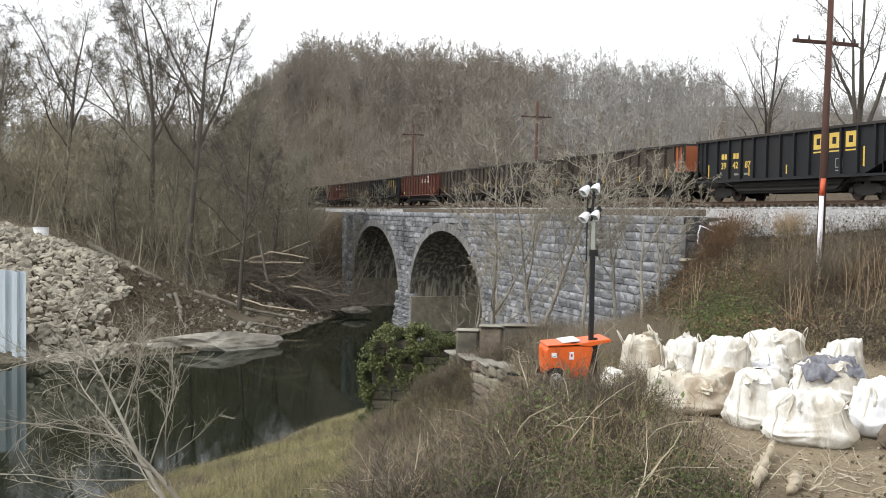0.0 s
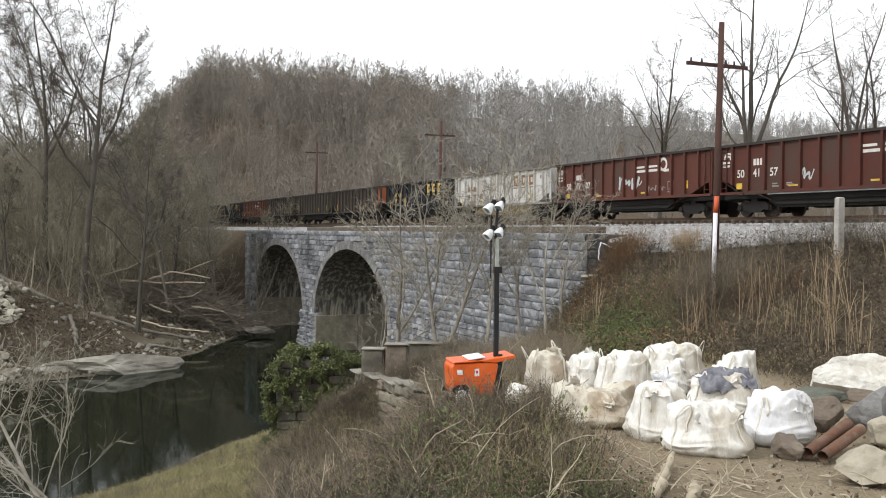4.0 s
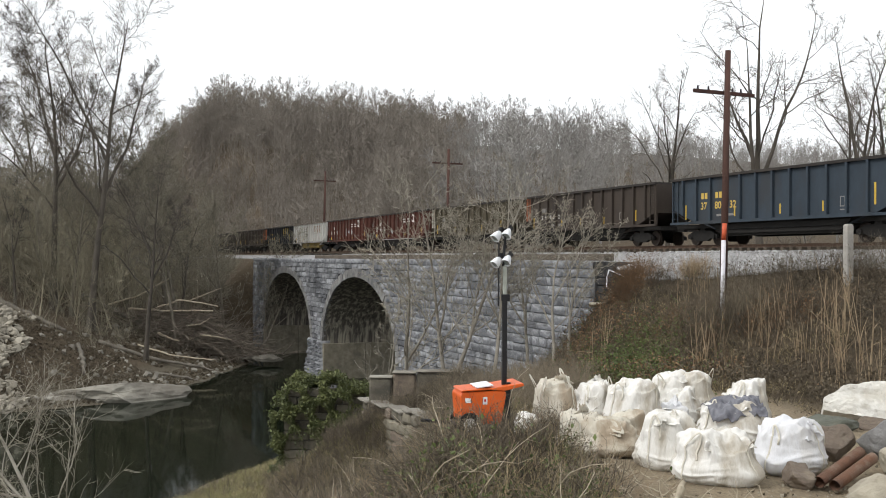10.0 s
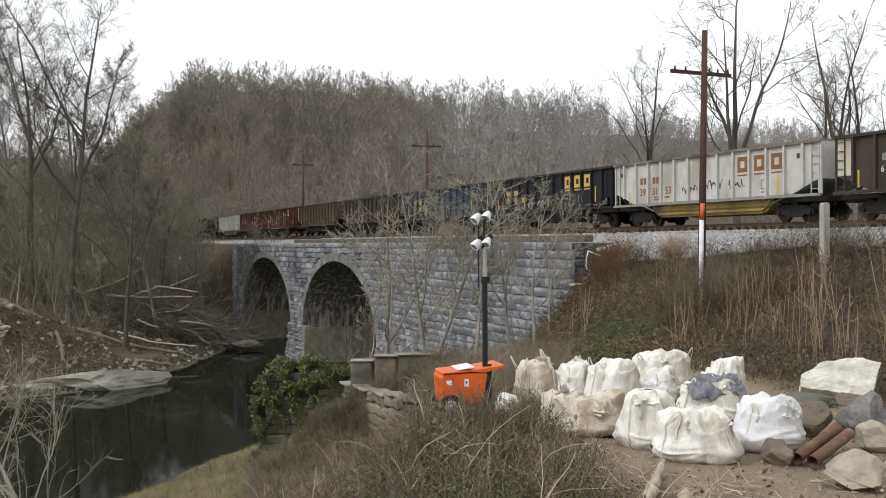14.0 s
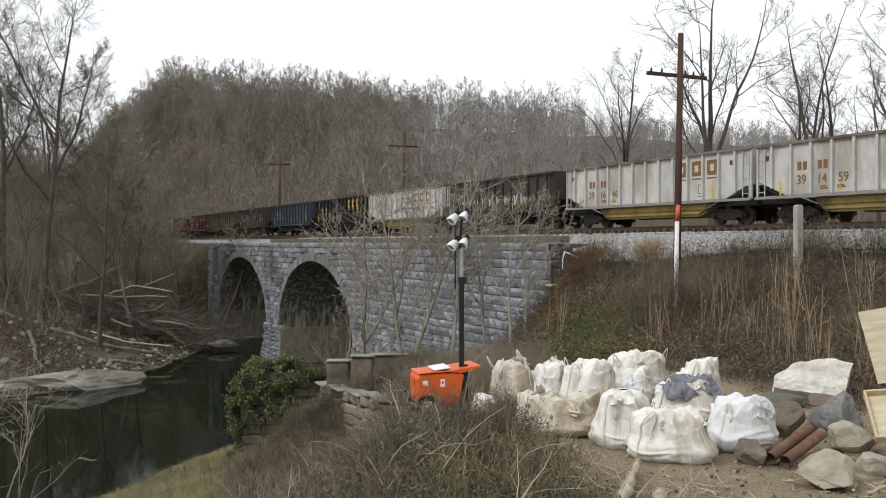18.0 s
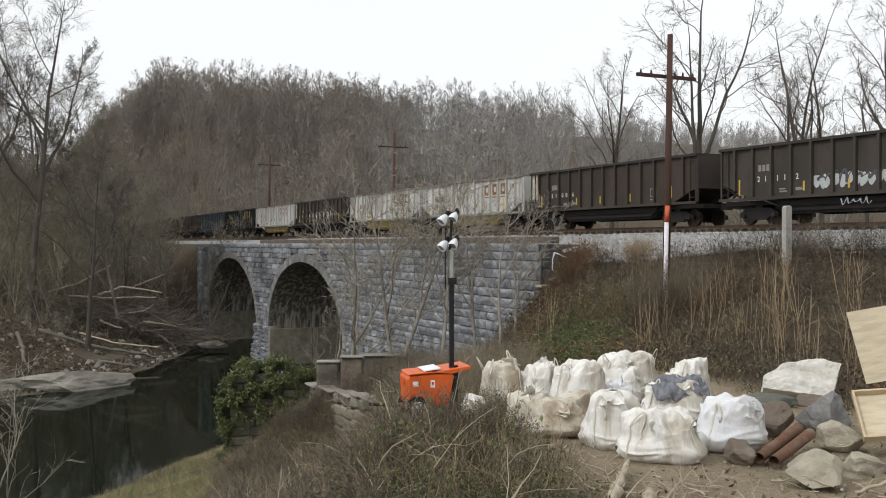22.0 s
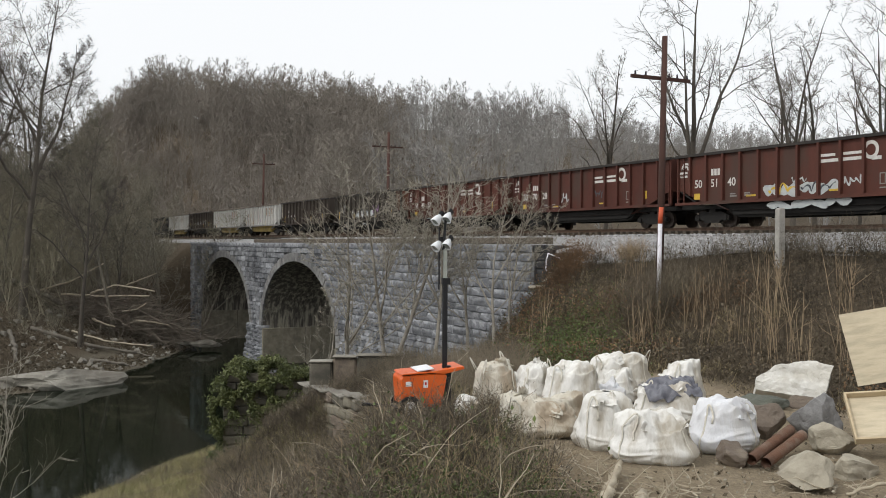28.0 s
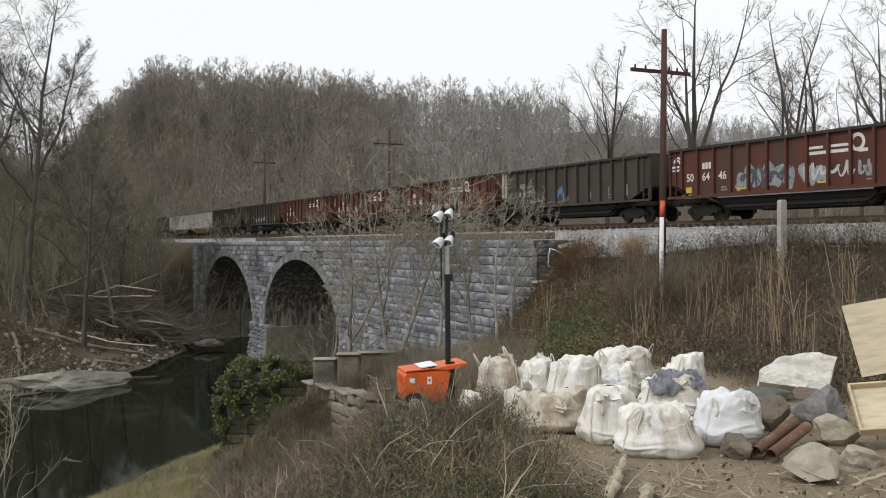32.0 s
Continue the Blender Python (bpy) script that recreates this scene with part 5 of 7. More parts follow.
def flap_mesh(seed, wd, h):
    """Loose cloth of the bag's mouth, crumpled, with thickness."""
    rnd = random.Random(seed)
    off = Vector((seed * 2.1, seed * 1.7, 0))
    nx, ny = 18, 9
    rows = []
    curl = rnd.uniform(0.3, 0.9)
    for j in range(ny):
        for i in range(nx):
            u, v = i / (nx - 1) - 0.5, j / (ny - 1)
            p = Vector((u * wd * (1 - 0.35 * v * v), -curl * 0.18 * v * v, v * h * (1 - 0.5 * abs(u) ** 1.5)))
            n = 1 - 2.4 * abs(noise.noise(Vector((u * 4, v * 2, 0)) + off))
            p += Vector((0.03 * n, 0.07 * n * (0.4 + v), 0.05 * noise.noise(p * 6 + off)))
            rows.append(p)
    n = nx * ny
    verts = [p[:] for p in rows] + [(p.x, p.y + 0.012, p.z) for p in rows]
    q = [(j * nx + i, j * nx + i + 1, (j + 1) * nx + i + 1, (j + 1) * nx + i) for j in range(ny - 1) for i in range(nx - 1)]
    q += [tuple(k + n for k in f[::-1]) for f in q]
    ring = [i for i in range(nx)] + [j * nx + nx - 1 for j in range(1, ny)] + [(ny - 1) * nx + i for i in range(nx - 2, -1, -1)] + [j * nx for j in range(ny - 2, 0, -1)]
    q += [(ring[k], ring[k - 1], ring[k - 1] + n, ring[k] + n) for k in range(len(ring))]
    return raw_mesh("mouth_flap", verts, q)


def build_bags():
    rows = [  # x, y, width, depth, height, slump, turn, cloth, straps, label
        (1.25, 22.1, 0.98, 0.95, 0.98, 0.15, 12, 1, 4, "upright cream bulk bag with raised strap corners"),
        (0.50, 19.9, 0.62, 0.6, 0.62, 0.4, 30, 0, 1, "small white bag half hidden by scrub"),
        (1.90, 18.8, 1.72, 1.1, 0.72, 0.9, -8, 1, 1, "slumped cream bag with brown stains, lying flat"),
        (2.05, 22.0, 0.85, 0.8, 0.98, 0.25, 40, 0, 2, "white bulk bag tied at the top"),
        (2.85, 21.3, 1.27, 1.1, 1.12, 0.3, 5, 0, 4, "full white bulk bag with slack lifting straps"),
        (4.35, 24.0, 1.66, 1.2, 1.02, 0.45, -10, 0, 2, "broad white bulk bag at the back of the pile"),
        (3.82, 21.7, 0.66, 0.6, 0.55, 0.5, 20, 2, 0, "small clean white bag in the pile"),
        (3.02, 17.4, 1.25, 1.1, 0.90, 0.7, 15, 0, 2, "slumped white bag with crumpled top"),
        (3.62, 16.55, 1.48, 1.1, 0.84, 0.75, -6, 0, 2, "large slumped dirty white bag at the yard's edge"),
        (4.75, 20.5, 1.35, 1.0, 0.82, 0.7, -15, 0, 1, "white bag with torn grey plastic over it"),
        (5.35, 21.7, 1.05, 0.9, 1.02, 0.6, 35, 0, 1, "white bag with a peaked corner"),
        (5.08, 17.55, 1.22, 1.05, 0.95, 0.5, 8, 2, 2, "clean white bulk bag beside brown boulders"),
        (4.15, 22.6, 0.9, 0.8, 0.8, 0.5, 50, 0, 1, "crumpled white bag in the middle of the pile"),
        (5.75, 19.6, 0.7, 0.6, 0.5, 0.8, 70, 0, 0, "flattened white bag behind the clean one"),
        (2.55, 20.0, 0.8, 0.8, 0.6, 0.6, 25, 1, 0, "low cream bag under the full ones"),
    ]
    rnd = random.Random(77)
    for i, (x, y, wd, dp, h, slump, turn, cloth, straps, label) in enumerate(rows):
        bag = thing("bulk_bag", m=pose(x, y, settle(x, y, -0.03), 0, 0, turn), label=label, category="bag", group="pile of bulk bags")
        at = bag_surface(100 + i, wd / 2, dp / 2, h, slump)
        part("sack", bag_mesh(100 + i, wd / 2, dp / 2, h, slump), M_BAG[cloth], bag)
        for k in range(straps):
            f = (-3 * math.pi / 4, -math.pi / 4, math.pi / 4, 3 * math.pi / 4)[k] - math.radians(turn) * 0.6
            lean = (rnd.uniform(-0.5, 0.5), rnd.uniform(-0.2, 0.5))
            part("lifting_strap", band_mesh(strap_points(at, f - 0.06, f + rnd.uniform(0.12, 0.3), rnd.uniform(0.16, 0.36), lean), 0.017, 0.006), M_WEB, bag)
        # loose cloth laid over the mouth in folds
        for k in range(3 if wd > 0.9 else 1):
            o = part("mouth_flap", flap_mesh(i * 5 + k, wd * rnd.uniform(0.4, 0.62), rnd.uniform(0.16, 0.34)), M_BAG[cloth], bag)
            f = rnd.uniform(0, 6.28)
            p = at(f, 0.70)
            o.matrix_basis = pose(p.x * 0.8, p.y * 0.8, p.z - 0.02, rnd.uniform(-88, -62), rnd.uniform(-12, 12), math.degrees(f) + 90 + rnd.uniform(-40, 40))
        if i == 9:
            o = part("plastic_sheet", sheet_mesh(140, 1.15, 0.7), M_TARP, bag, "torn grey plastic sheet")
            o.matrix_basis = pose(0.12, -0.2, 0.80, 26, -6, 20)


# ---- crate, pipes and timber in the yard ----
M_PLY = material("pale_plywood", (0.60, 0.52, 0.38), (0.47, 0.40, 0.28), 1.2, fine=22, bump=0.15, stretch=(1, 6, 6), c=(0.33, 0.29, 0.22), c_scale=1.2, c_amount=0.35)
M_LUMBER = material("new_lumber", (0.55, 0.45, 0.30), (0.43, 0.34, 0.22), 1.2, fine=18, bump=0.15, stretch=(1, 6, 6))
M_RUSTPIPE = material("rusty_pipe", (0.185, 0.095, 0.058), (0.10, 0.055, 0.038), 3, rough=0.8, metal=0.2, fine=25, bump=0.5, c=(0.33, 0.25, 0.19), c_scale=1.5)
M_DRIFT = material("bleached_wood", (0.50, 0.44, 0.34), (0.34, 0.29, 0.21), 2, fine=20, bump=0.5, stretch=(1, 1, 0.3))
M_BRUSHWOOD = material("grey_brushwood", (0.24, 0.205, 0.165), (0.095, 0.08, 0.065), 0.8, bump=0, vary=0.7)
M_DEADWOOD = material("grey_dead_wood", (0.20, 0.18, 0.15), (0.11, 0.098, 0.08), 1.0, fine=14, bump=0.4, vary=0.3)


def bent_log(name, pts, r, mt, label, category="log", sides=9, group=""):
    """A tapered stem through a few points, with knots."""
    pts = np.array(pts, float)
    n = 14
    t = np.linspace(0, len(pts) - 1, n)
    path = np.stack([np.interp(t, np.arange(len(pts)), pts[:, i]) for i in range(3)], -1)
    rng = np.random.default_rng(int(abs(pts[0, 0]) * 100) + 1)
    path[1:-1] += rng.normal(0, r * 0.25, (n - 2, 3))
    rad = r * np.linspace(1, 0.55, n) * rng.uniform(0.88, 1.12, n)
    v, q = tubes(path[None], rad[None], sides)
    caps = [list(range(sides))[::-1], list(range((n - 1) * sides, n * sides))]
    me = bpy.data.meshes.new(name)
    me.from_pydata(v.tolist(), [], q.tolist() + caps)
    for f in me.polygons:
        f.use_smooth = True
    return thing(name, me, mt, label=label, category=category, group=group)


def build_yard_timber():
    crate = thing("plywood_crate", m=pose(7.1, 16.6, 8.6, 38, -6, -14), label="shallow pale plywood tray with a lumber rim, tilted on boulders", category="crate")
    part("base_sheet", box(0.04, 1.36, 0.04, 1.06, 0, 0.018), M_PLY, crate)
    for a in ((0, 1.4, 0, 0.04), (0, 1.4, 1.06, 1.1), (0, 0.04, 0.04, 1.06), (1.36, 1.4, 0.04, 1.06)):
        part("rim_board", box(*a, 0, 0.14), M_LUMBER, crate, bevel=0.004)
    sheet = thing("plywood_sheet", m=pose(8.32, 19.35, 9.2, 70, -11, -10), label="pale plywood sheet leaning on the bank", category="plywood sheet")
    part("sheet", box(0, 1.6, 0, 1.5, 0, 0.02), M_PLY, sheet)
    part("batten", box(0.55, 0.62, 0.0, 1.5, -0.04, 0), M_LUMBER, sheet)
    pipes = [((5.22, 16.3, 8.40), (6.24, 17.3, 8.72)), ((5.42, 16.15, 8.38), (6.38, 17.1, 8.66))]
    for a, b in pipes:
        bm = bmesh.new()
        add_rod(bm, a, b, 0.095, sides=20)
        caps = [f for f in bm.faces if len(f.verts) > 4]
        r = bmesh.ops.inset_region(bm, faces=caps, thickness=0.018)
        d = (Vector(b) - Vector(a)).normalized()
        for f in caps:
            sgn = 1 if f.normal.dot(d) < 0 else -1
            bmesh.ops.translate(bm, verts=f.verts[:], vec=d * 0.25 * sgn)
        me = bpy.data.meshes.new("steel_pipe")
        bm.to_mesh(me)
        bm.free()
        thing("steel_pipe", me, M_RUSTPIPE, label="short rusty steel pipe propped on stones", category="pipe", group="rusty pipes")
    bent_log("driftwood_branch", [(2.28, 13.6, 8.36), (2.55, 14.5, 8.42), (2.85, 15.4, 8.55)], 0.085, M_DRIFT, "bleached broken branch lying on the yard", "branch")
    bent_log("driftwood_branch", [(2.95, 14.2, 8.34), (2.85, 13.7, 8.40), (2.7, 13.3, 8.36)], 0.10, M_DRIFT, "short bleached stump piece on the yard", "branch")
    bent_log("driftwood_branch", [(7.4, 14.9, 8.36), (6.6, 14.6, 8.42), (6.0, 14.3, 8.34)], 0.04, M_DRIFT, "thin bleached branch beside boulders", "branch")
    # roots and sticks strewn over the edge of the yard
    rng = np.random.default_rng(6)
    np.random.seed(6)
    n = 130
    cx = np.concatenate([rng.normal(2.35, 0.35, 50), rng.normal(3.3, 0.55, 40), rng.uniform(1.6, 6.5, n - 90)])
    cy = np.concatenate([rng.normal(15.9, 0.6, 50), rng.normal(14.3, 0.35, 40), rng.uniform(13.2, 15.4, n - 90)])
    st = np.stack([cx, cy, ground_z(cx, cy) + 0.03], -1)
    a = rng.uniform(0, 6.28, n)
    p, r = grow(rng, st, np.stack([np.cos(a), np.sin(a), rng.uniform(-0.05, 0.25, n)], -1), rng.uniform(0.2, 0.75, n), rng.uniform(0.008, 0.022, n), 6, 0.28, 0.0)
    p[:, :, 2] = np.maximum(p[:, :, 2], ground_z(p[:, :, 0], p[:, :, 1]) + 0.01)
    thing("strewn_sticks", raw_mesh("strewn_sticks", *tubes(p, r, 4)), M_DRIFT, label="strewn bleached sticks and roots on the yard", category="sticks", kind="stuff")
    # gravel and clods of the yard
    v0, q0 = pebble()
    ch = []
    for i in range(1500):
        x, y = rng.uniform(0.6, 10), rng.uniform(12.5, 22)
        sc = 0.006 + 0.024 * rng.random() ** 4
        m = np.array(Euler(rng.uniform(0, 6, 3)).to_matrix()) * sc
        ch.append((v0 @ m.T + np.array((x, y, settle(x, y, 0.003))), q0))
    thing("yard_gravel", raw_mesh("yard_gravel", *joined(ch), smooth_shade=False), M_ROCK[0], label="scattered small stones on the bare yard", category="gravel", kind="stuff")


# ---- light tower ----
M_ORANGE = material("orange_enamel", (0.72, 0.13, 0.02), (0.60, 0.10, 0.018), 2, rough=0.4, bump=0.03, c=(0.40, 0.10, 0.03), c_scale=1.2, c_amount=0.4)
M_BLACKP = material("black_steel", (0.02, 0.02, 0.022), (0.012, 0.012, 0.013), 4, rough=0.5)
M_GALV = material("galvanised_mast", (0.42, 0.44, 0.40), (0.33, 0.35, 0.31), 4, rough=0.45, metal=0.5)
M_LAMP = material("white_reflector", (0.80, 0.82, 0.84), (0.70, 0.72, 0.74), 4, rough=0.3)
M_GLASS = material("lamp_glass", (0.34, 0.37, 0.36), (0.26, 0.29, 0.28), 5, rough=0.12, bump=0, spec=0.6)
M_TYRE = material("tyre_rubber", (0.03, 0.03, 0.03), (0.02, 0.02, 0.02), 8, rough=0.9)
M_STICKER = material("white_sticker", (0.8, 0.8, 0.8), (0.7, 0.7, 0.72), 8)
M_RED = material("red_sticker", (0.55, 0.05, 0.05), (0.45, 0.04, 0.04), 8)


def build_light_tower():
    x, y = -0.45, 21.0
    t = thing("light_tower", m=pose(x, y, settle(x, y, 0.06), 0, 0, 14), label="orange trailer light tower with a black mast and four lamps", category="light tower")
    bm = bmesh.new()
    add_prism(bm, [(-0.48, 0.30), (0.38, 0.22), (0.50, 0.92), (0.42, 0.97), (-0.46, 0.94), (-0.52, 0.86)], -0.42, 0.42)
    part("housing", bm, M_ORANGE, t, bevel=0.02)
    bm = bmesh.new()
    add_prism(bm, [(-0.50, 0.955), (0.06, 0.985), (0.02, 1.02), (-0.46, 0.985)], -0.44, 0.44)
    part("lid", bm, M_ORANGE, t, bevel=0.01)
    bm = bmesh.new()
    add_prism(bm, [(0.02, 1.0), (0.86, 1.12), (0.88, 1.06), (0.45, 0.96)], -0.44, 0.44)
    part("lid", bm, M_ORANGE, t, bevel=0.01)
    part("top_panel", box(0.0, 0.36, -0.40, 0.30, 1.03, 1.05), M_STICKER, t, "pale top panel").matrix_basis = pose(0, 0, 0, 0, -8, 0)
    part("sticker", box(-0.40, -0.28, -0.4255, -0.42, 0.72, 0.82), M_STICKER, t)
    part("sticker", box(-0.02, 0.08, -0.4255, -0.42, 0.68, 0.84), M_STICKER, t)
    part("sticker", box(0.01, 0.05, -0.428, -0.424, 0.74, 0.80), M_RED, t)
    bm = bmesh.new()
    n = 8
    add_prism(bm, [(-0.46 + 0.30 * k / n, 0.27 + 0.20 * math.sin(math.pi * k / n)) for k in range(n + 1)], -0.432, -0.40)
    part("wheel_arch", bm, M_BLACKP, t)
    for yy in (-0.46, 0.40):
        w = part("wheel", rod((-0.30, yy, 0.26), (-0.30, yy + 0.12, 0.26), 0.25, sides=24), M_TYRE, t, bevel=0.0)
        part("rim", rod((-0.30, yy - 0.006 if yy < 0 else yy + 0.126, 0.26), (-0.30, yy + 0.02 if yy < 0 else yy + 0.10, 0.26), 0.14, sides=18), M_STICKER, w)
    part("chassis", box(-0.62, 0.62, -0.36, 0.36, 0.18, 0.26), M_BLACKP, t)
    part("drawbar", rod((-0.6, 0, 0.24), (-1.25, 0.1, 0.3), 0.035, sides=6), M_BLACKP, t)
    part("mast_foot", box(0.40, 0.62, -0.30, -0.06, 0.05, 1.0), M_BLACKP, t, bevel=0.01)
    part("mast_brace", rod((0.2, -0.3, 0.3), (0.46, -0.18, 1.0), 0.035, sides=6), M_BLACKP, t)
    part("lower_mast", box(0.45, 0.55, -0.23, -0.13, 0.1, 2.98), M_BLACKP, t, bevel=0.008)
    part("upper_mast", box(0.462, 0.538, -0.218, -0.142, 2.98, 3.62), M_GALV, t, bevel=0.006)
    part("collar", box(0.435, 0.60, -0.245, -0.115, 2.86, 3.0), M_BLACKP, t)
    part("cable_post", rod((0.36, -0.2, 2.75), (0.36, -0.2, 4.1), 0.018, sides=6), M_BLACKP, t)
    part("top_mast", rod((0.46, -0.18, 3.6), (0.52, -0.18, 4.42), 0.03, sides=8), M_BLACKP, t)
    part("mast_winch", box(0.53, 0.62, -0.28, -0.2, 0.95, 1.12), M_BLACKP, t)
    for z in (3.72, 4.28):
        part("cross_bar", box(0.28, 0.66, -0.2, -0.16, z - 0.02, z + 0.02), M_BLACKP, t)
    for dx, dz, turn in ((0.33, 3.72, -30), (0.56, 3.76, -12), (0.33, 4.28, -30), (0.56, 4.33, -12)):
        lamp = part("lamp_head", lamp_shade(), M_LAMP, t, "white flood lamp head", flat=False)
        lamp.matrix_basis = pose(dx, -0.20, dz, 46, 0, turn - 34) @ Matrix.Diagonal((0.46, 0.95, 0.68, 1))
        part("lamp_glass", lamp_glass(), M_GLASS, lamp, "grey lamp glass")
        part("lamp_back", rod((0, 0.10, 0.02), (0, 0.2, 0.05), 0.07, 0.05, 10), M_BLACKP, lamp)
        part("lamp_bracket", box(-0.03, 0.03, 0.14, 0.22, -0.12, 0.04), M_BLACKP, lamp)


def lamp_glass():
    bm = bmesh.new()
    bm.faces.new([bm.verts.new((0.185 * math.copysign(abs(math.cos(a)) ** 0.6, math.cos(a)), -0.10, 0.125 * math.copysign(abs(math.sin(a)) ** 0.6, math.sin(a)))) for a in [6.2832 * k / 16 + 0.2 for k in range(16)]])
    return bm


def lamp_shade():
    """A flared reflector, open towards the front."""
    bm = bmesh.new()
    rings = []
    for y, w, h in ((0.10, 0.06, 0.06), (0.0, 0.15, 0.12), (-0.13, 0.21, 0.15), (-0.14, 0.20, 0.14), (0.0, 0.13, 0.10), (0.07, 0.05, 0.05)):
        rings.append([bm.verts.new((w * math.copysign(abs(math.cos(a)) ** 0.6, math.cos(a)), y, h * math.copysign(abs(math.sin(a)) ** 0.6, math.sin(a)))) for a in [6.2832 * k / 16 + 0.2 for k in range(16)]])
    for p, q in zip(rings, rings[1:]):
        for k in range(16):
            bm.faces.new((p[k], p[(k + 1) % 16], q[(k + 1) % 16], q[k]))
    bm.faces.new(rings[0])
    bm.faces.new(rings[-1][::-1])
    return bm


# ---- poles and posts ----
M_INSUL = material("dark_glass_insulator", (0.05, 0.04, 0.05), (0.03, 0.025, 0.03), 8, rough=0.2)
M_MARK_O = material("orange_red_marker", (0.62, 0.12, 0.05), (0.5, 0.09, 0.04), 6, rough=0.5)
M_MARK_W = material("white_marker", (0.76, 0.75, 0.78), (0.62, 0.6, 0.64), 6, rough=0.5)
M_POST = material("grey_concrete_post", (0.42, 0.40, 0.36), (0.30, 0.285, 0.26), 3, fine=30, bump=0.4)


def utility_pole(x, y, top, r, arm_z, label, arm=1.45):
    z0 = settle(x, y, -0.5)
    p = thing("utility_pole", m=pose(x, y, z0), label=label, category="utility pole", group="line poles")
    part("shaft", rod((0, 0, 0), (0.16, 0, top - z0), r, r * 0.7, 14), M_POLE, p, flat=False)
    a = arm_z - z0
    d = Vector((NX, NY, 0))
    m = Matrix.Translation((0.14, 0, a)) @ Matrix(((NX, -NY, 0, 0), (NY, NX, 0, 0), (0, 0, 1, 0), (0, 0, 0, 1)))
    o = part("crossarm", box(-arm, arm, -r * 0.9 - 0.1, -r * 0.9, -0.07, 0.07), M_POLE, p, bevel=0.008)
    o.matrix_basis = m
    for s in (-1.3, -0.8, -0.4, 0.75, 1.25):
        o = part("insulator", rod((s, -r - 0.03, 0.07), (s, -r - 0.03, 0.22), 0.045, 0.03, 8), M_INSUL, p)
        o.matrix_basis = m
    for s in (-1, 1):
        o = part("arm_brace", rod((0, -r * 0.9 - 0.03, -0.55), (s * 0.6, -r * 0.9 - 0.05, -0.06), 0.014, sides=5), M_RAIL, p)
        o.matrix_basis = m
    return p


def build_posts():
    utility_pole(8.52, 38.0, 20.15, 0.155, 18.53, "tall reddish-brown timber utility pole with one crossarm")
    utility_pole(-5.35, 94.6, 22.8, 0.19, 21.4, "weathered timber utility pole beyond the railway", 1.6)
    utility_pole(-24.6, 133.5, 24.2, 0.19, 22.8, "weathered timber utility pole beyond the railway", 1.6)
    x, y = 8.18, 36.6
    m = thing("marker_post", m=pose(x, y, settle(x, y, -0.2)), label="orange and white utility marker post at the pole's foot", category="marker post")
    z = 13.42 - settle(x, y, -0.2)
    part("white_tube", rod((0, 0, 0), (0.05, 0, z - 0.62), 0.085, sides=14), M_MARK_W, m, flat=False)
    part("orange_cap", rod((0.05, 0, z - 0.62), (0.09, 0, z), 0.09, 0.085, 14), M_MARK_O, m, flat=False)
    x, y = 12.4, 35.6
    c = thing("concrete_post", m=pose(x, y, settle(x, y, -0.3), 0, 0, 20), label="weathered grey concrete post with a rounded top", category="post")
    z = 13.38 - settle(x, y, -0.3)
    bm = bmesh.new()
    add_prism(bm, [(-0.14, 0), (0.14, 0), (0.135, z - 0.06), (0.07, z), (-0.07, z), (-0.135, z - 0.06)], -0.12, 0.12)
    part("shaft", bm, M_POST, c, bevel=0.015)
    # white cable that hangs from the deck by the wing wall
    pts = [T(1.15, 4.6, 11.55), T(1.1, 4.75, 11.1), T(1.0, 4.8, 10.62), T(0.2, 4.6, 10.55), T(-1.2, 4.4, 10.6)]
    bent_log("white_cable", [p[:] for p in pts], 0.035, M_MARK_W, "white plastic conduit bent over the wing wall", "conduit", 8)
    pts = [T(1.15, 4.6, 11.55), T(0.6, 4.4, 11.35), T(-0.2, 4.2, 11.1), T(-1.2, 4.0, 11.05)]
    bent_log("white_cable", [p[:] for p in pts], 0.03, M_MARK_W, "white plastic conduit on the ballast", "conduit", 8)
    # pale flat stones at the end of the wing wall
    for i, (s, w, z) in enumerate(((-0.6, 5.2, 10.3), (-1.8, 5.0, 10.35), (-0.4, 5.8, 9.9), (-2.4, 5.6, 10.0))):
        thing("flat_stone", rock_mesh("flat_stone", 200 + i, (0.7, 0.45, 0.16)), M_ROCK[0], Matrix.Translation(T(s, w, z)), label="pale flat stone by the wing wall", category="stone", group="stones by the wing wall")


